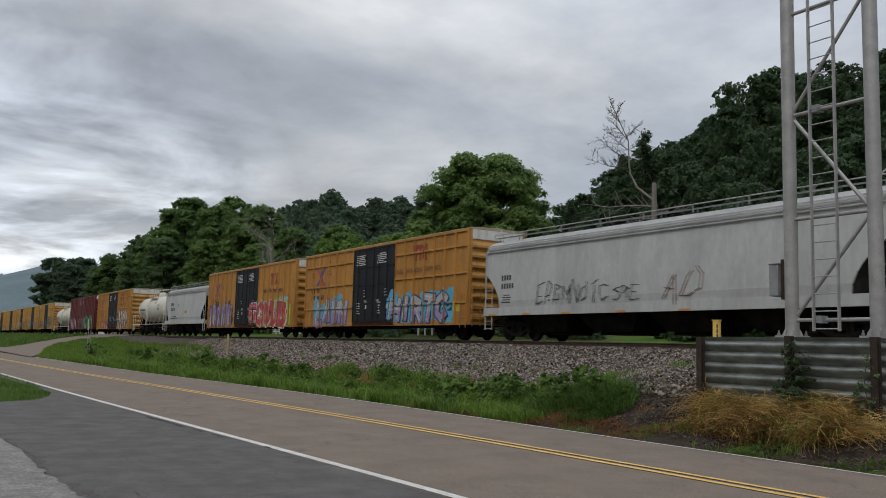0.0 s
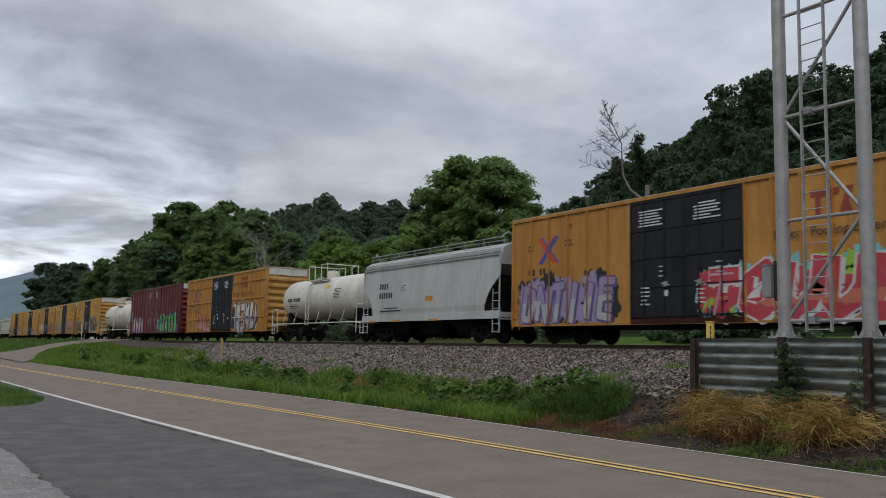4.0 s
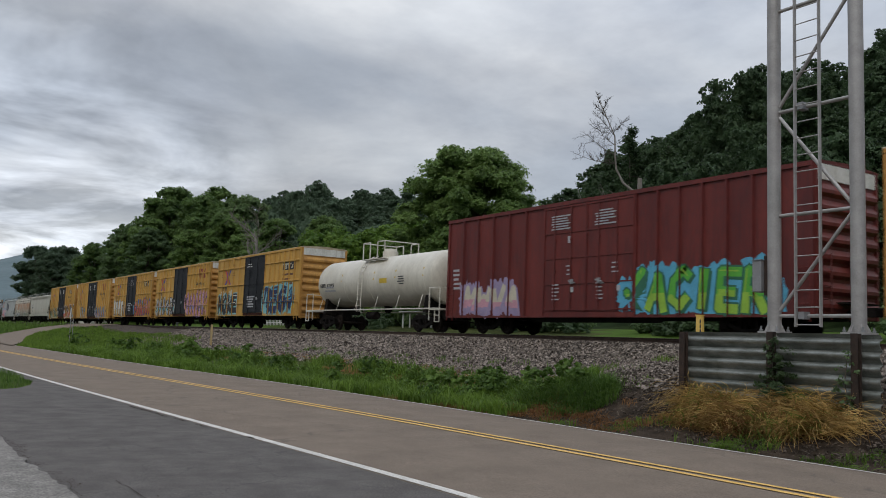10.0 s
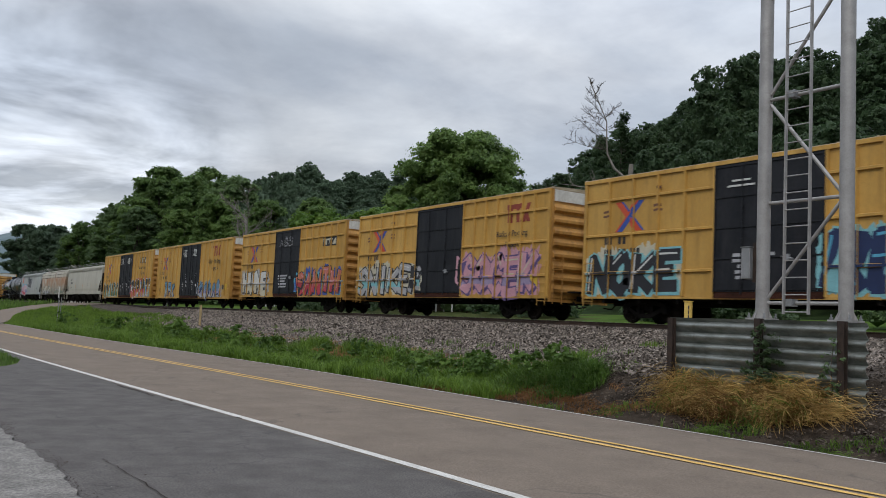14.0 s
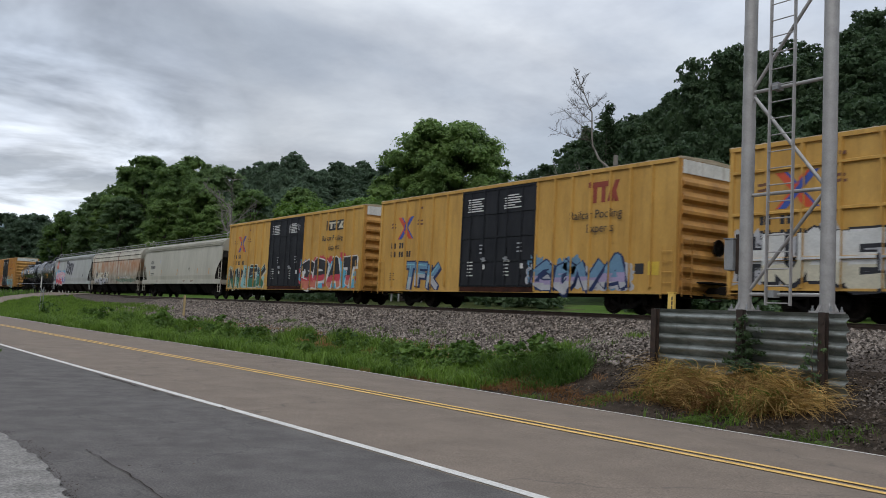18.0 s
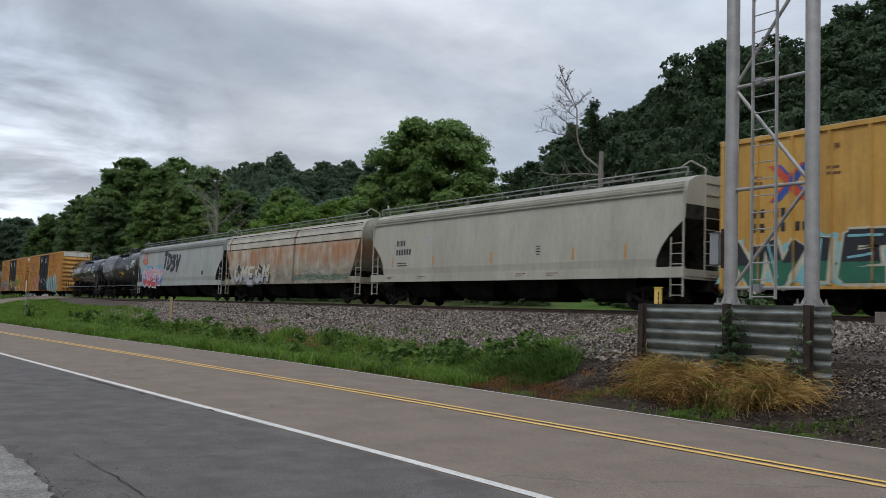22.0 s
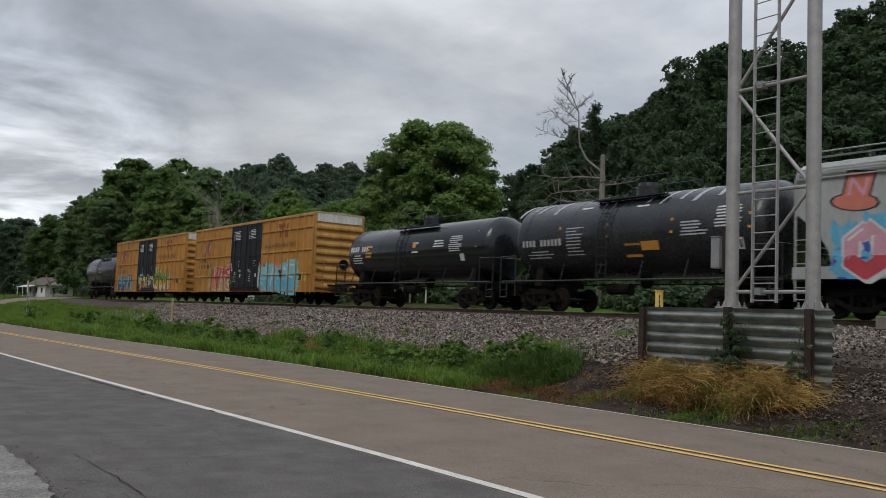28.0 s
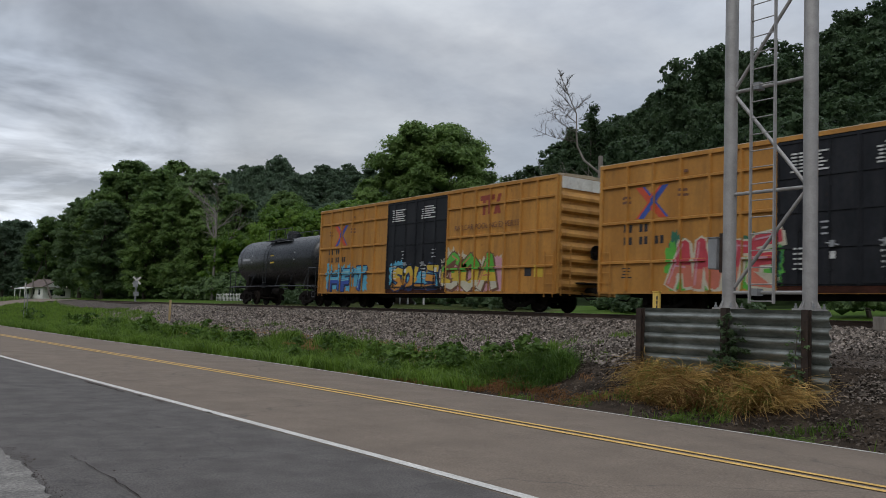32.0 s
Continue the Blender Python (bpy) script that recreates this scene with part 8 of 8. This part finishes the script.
def stones(name, seed, n, x0, x1, y0, y1, size, label, keep=None, mat="stone", lift=0.0):
    """Broken ballast stones: one joined mesh of small uneven octahedra."""
    rs = np.random.RandomState(seed)
    x = x0 + (x1 - x0) * rs.random(n)
    y = y0 + (y1 - y0) * rs.random(n)
    if keep:
        ok = np.array([keep(a, b) for a, b in zip(x, y)])
        x, y = x[ok], y[ok]
        n = len(x)
    z = np.array([height(a, b) for a, b in zip(x, y)])
    c = np.stack([x, y, z + lift + size * rs.uniform(-0.3, 0.9, n)], 1)
    r = size * rs.uniform(0.55, 1.35, n)[:, None, None]
    shape = np.array([(1, 0, 0), (0, 1, 0), (-1, 0, 0), (0, -1, 0), (0, 0, 0.8), (0, 0, -0.7)]) - np.array((0, 0, 0.15))
    q = shape[None] * r * rs.uniform(0.65, 1.25, (n, 6, 1)) + rs.normal(size=(n, 6, 3)) * r * 0.16
    a = rs.random(n) * 6.28
    b = rs.normal(size=n) * 0.6
    ca, sa, cb, sb = np.cos(a)[:, None], np.sin(a)[:, None], np.cos(b)[:, None], np.sin(b)[:, None]
    q = np.stack([q[..., 0], q[..., 1] * cb - q[..., 2] * sb, q[..., 1] * sb + q[..., 2] * cb], -1)
    q = np.stack([q[..., 0] * ca - q[..., 1] * sa, q[..., 0] * sa + q[..., 1] * ca, q[..., 2]], -1) + c[:, None]
    tri = np.array([(0, 1, 4), (1, 2, 4), (2, 3, 4), (3, 0, 4)])
    loops = (np.arange(n)[:, None, None] * 6 + tri[None]).reshape(-1)
    me = bpy.data.meshes.new(name)
    me.vertices.add(6 * n)
    me.vertices.foreach_set("co", q.reshape(-1).astype(np.float32))
    me.loops.add(12 * n)
    me.loops.foreach_set("vertex_index", loops.astype(np.int32))
    me.polygons.add(4 * n)
    me.polygons.foreach_set("loop_start", np.arange(0, 12 * n, 3, dtype=np.int32))
    me.materials.append(M[mat])
    me.update(calc_edges=True)
    return tagged(new(name, me), label, "gravel", kind="stuff")


def bed(x, y):
    w = noise.noise((x * 0.30, y * 0.45, 1.0))
    return y > (15.9 + 1.0 * w if x < -24 else max(13.8 + 0.6 * w + (3.6 if x > -9.0 else 0.0), 15.9 + 1.0 * w - (x + 24) * 0.22)) and not (-11.7 < x < -7.9 and 13.5 < y < 15.4)


stones("dirt_stones", 5, 30000, -21, -2, 11.5, 15.8, 0.026, "dark dirty gravel on the bank", mat="stone_dark")
stones("slope_gravel", 6, 16000, -9.0, -1, 13.2, 18.6, 0.030, "brownish gravel on the slope beside the guard wall", lambda x, y: x > -7.8 or y > 15.5, "stone_mid")
stones("ballast_stones", 1, 56000, -30, -3, 13.2, 21.98, 0.047, "grey crushed ballast stones beside the track", bed)
stones("ballast_stones", 2, 36000, -70, -30, 15.6, 21.98, 0.058, "grey crushed ballast stones along the track", bed)
def crumble(x, y):
    lip = float(np.interp(-x, [-e[0] for e in APRON_EDGE], [e[1] for e in APRON_EDGE]))
    return 0.0 < y - lip < 0.20 * (0.55 + noise.noise((x * 2.5, y * 2.5, 3.0)))


stones("crumbled_asphalt", 7, 120000, -16, -6, 1.0, 2.2, 0.008, "dark crumbled edge of the asphalt beside the concrete", crumble, "tie", 0.03)
stones("loose_pebbles", 8, 90, -16, -3.0, 1.6, 4.6, 0.014, "loose pebbles scattered on the asphalt lot", None, "stone_dark", 0.03)
stones("loose_pebbles", 9, 26, -12, -3.0, 1.8, 4.6, 0.012, "pale pebbles scattered on the asphalt lot", None, "house_white", 0.03)


def seam(name, pts, width, label, seed):
    """A wandering crack or tar line on the pavement, laid just above it."""
    rng = random.Random(seed)
    verts, faces = [], []
    for (ax, ay), (bx, by) in zip(pts, pts[1:]):
        for k in range(6):
            x, y = ax + (bx - ax) * k / 6 + rng.uniform(-0.02, 0.02), ay + (by - ay) * k / 6 + rng.uniform(-0.02, 0.02)
            w = width * rng.uniform(0.3, 1.0)
            verts += [(x, y - w, -0.012), (x, y + w, -0.012)]
    n = len(verts) // 2
    faces = [(2 * i, 2 * i + 2, 2 * i + 3, 2 * i + 1) for i in range(n - 1)]
    sheet(name, verts, faces, M["tie"], "structure", label)


seam("pavement_crack", [(-9.2, 2.14), (-8.94, 2.16), (-8.0, 2.19), (-6.99, 2.17), (-5.6, 2.1)], 0.008, "crack in the asphalt lot", 1)
seam("pavement_crack", [(-17.9, 4.30), (-16.4, 4.40), (-15.46, 4.43)], 0.035, "dark seam beside the edge line", 2)
seam("pavement_crack", [(-15.2, 4.46), (-14.6, 4.50)], 0.03, "dark seam beside the edge line", 3)
seam("pavement_crack", [(-14.2, 4.53), (-13.8, 4.56)], 0.03, "dark seam beside the edge line", 4)
seam("pavement_crack", [(-12.4, 4.72), (-12.1, 4.74)], 0.025, "dark seam beside the edge line", 5)

rock = bmesh.new()
bmesh.ops.create_icosphere(rock, subdivisions=2, radius=0.2)
for v in rock.verts:
    v.co = Vector((v.co.x * 1.7, v.co.y, v.co.z * 0.45)) * (1 + 0.35 * noise.noise(v.co * 6))
tagged(part("rock", rock, M["concrete"], place=pose(-15.9, 15.1, 0.42, 0, 8, 20)), "flat pale rock lying on the gravel slope", "rock")


def motions():
    for car, s in CARS:
        walk(car, run(s))
    # all wheelsets roll alike: one set of keys for those ahead of the bolster, one for those behind
    for side in (-1, 1):
        rolling = [w for w, s in WHEELS if s == side]
        walk(rolling[0], roll(side))
        first = rolling[0].animation_data
        for w in rolling[1:]:
            w.rotation_mode = "QUATERNION"
            keys = w.animation_data_create()
            keys.action, keys.action_slot = first.action, first.action_slot


motions()
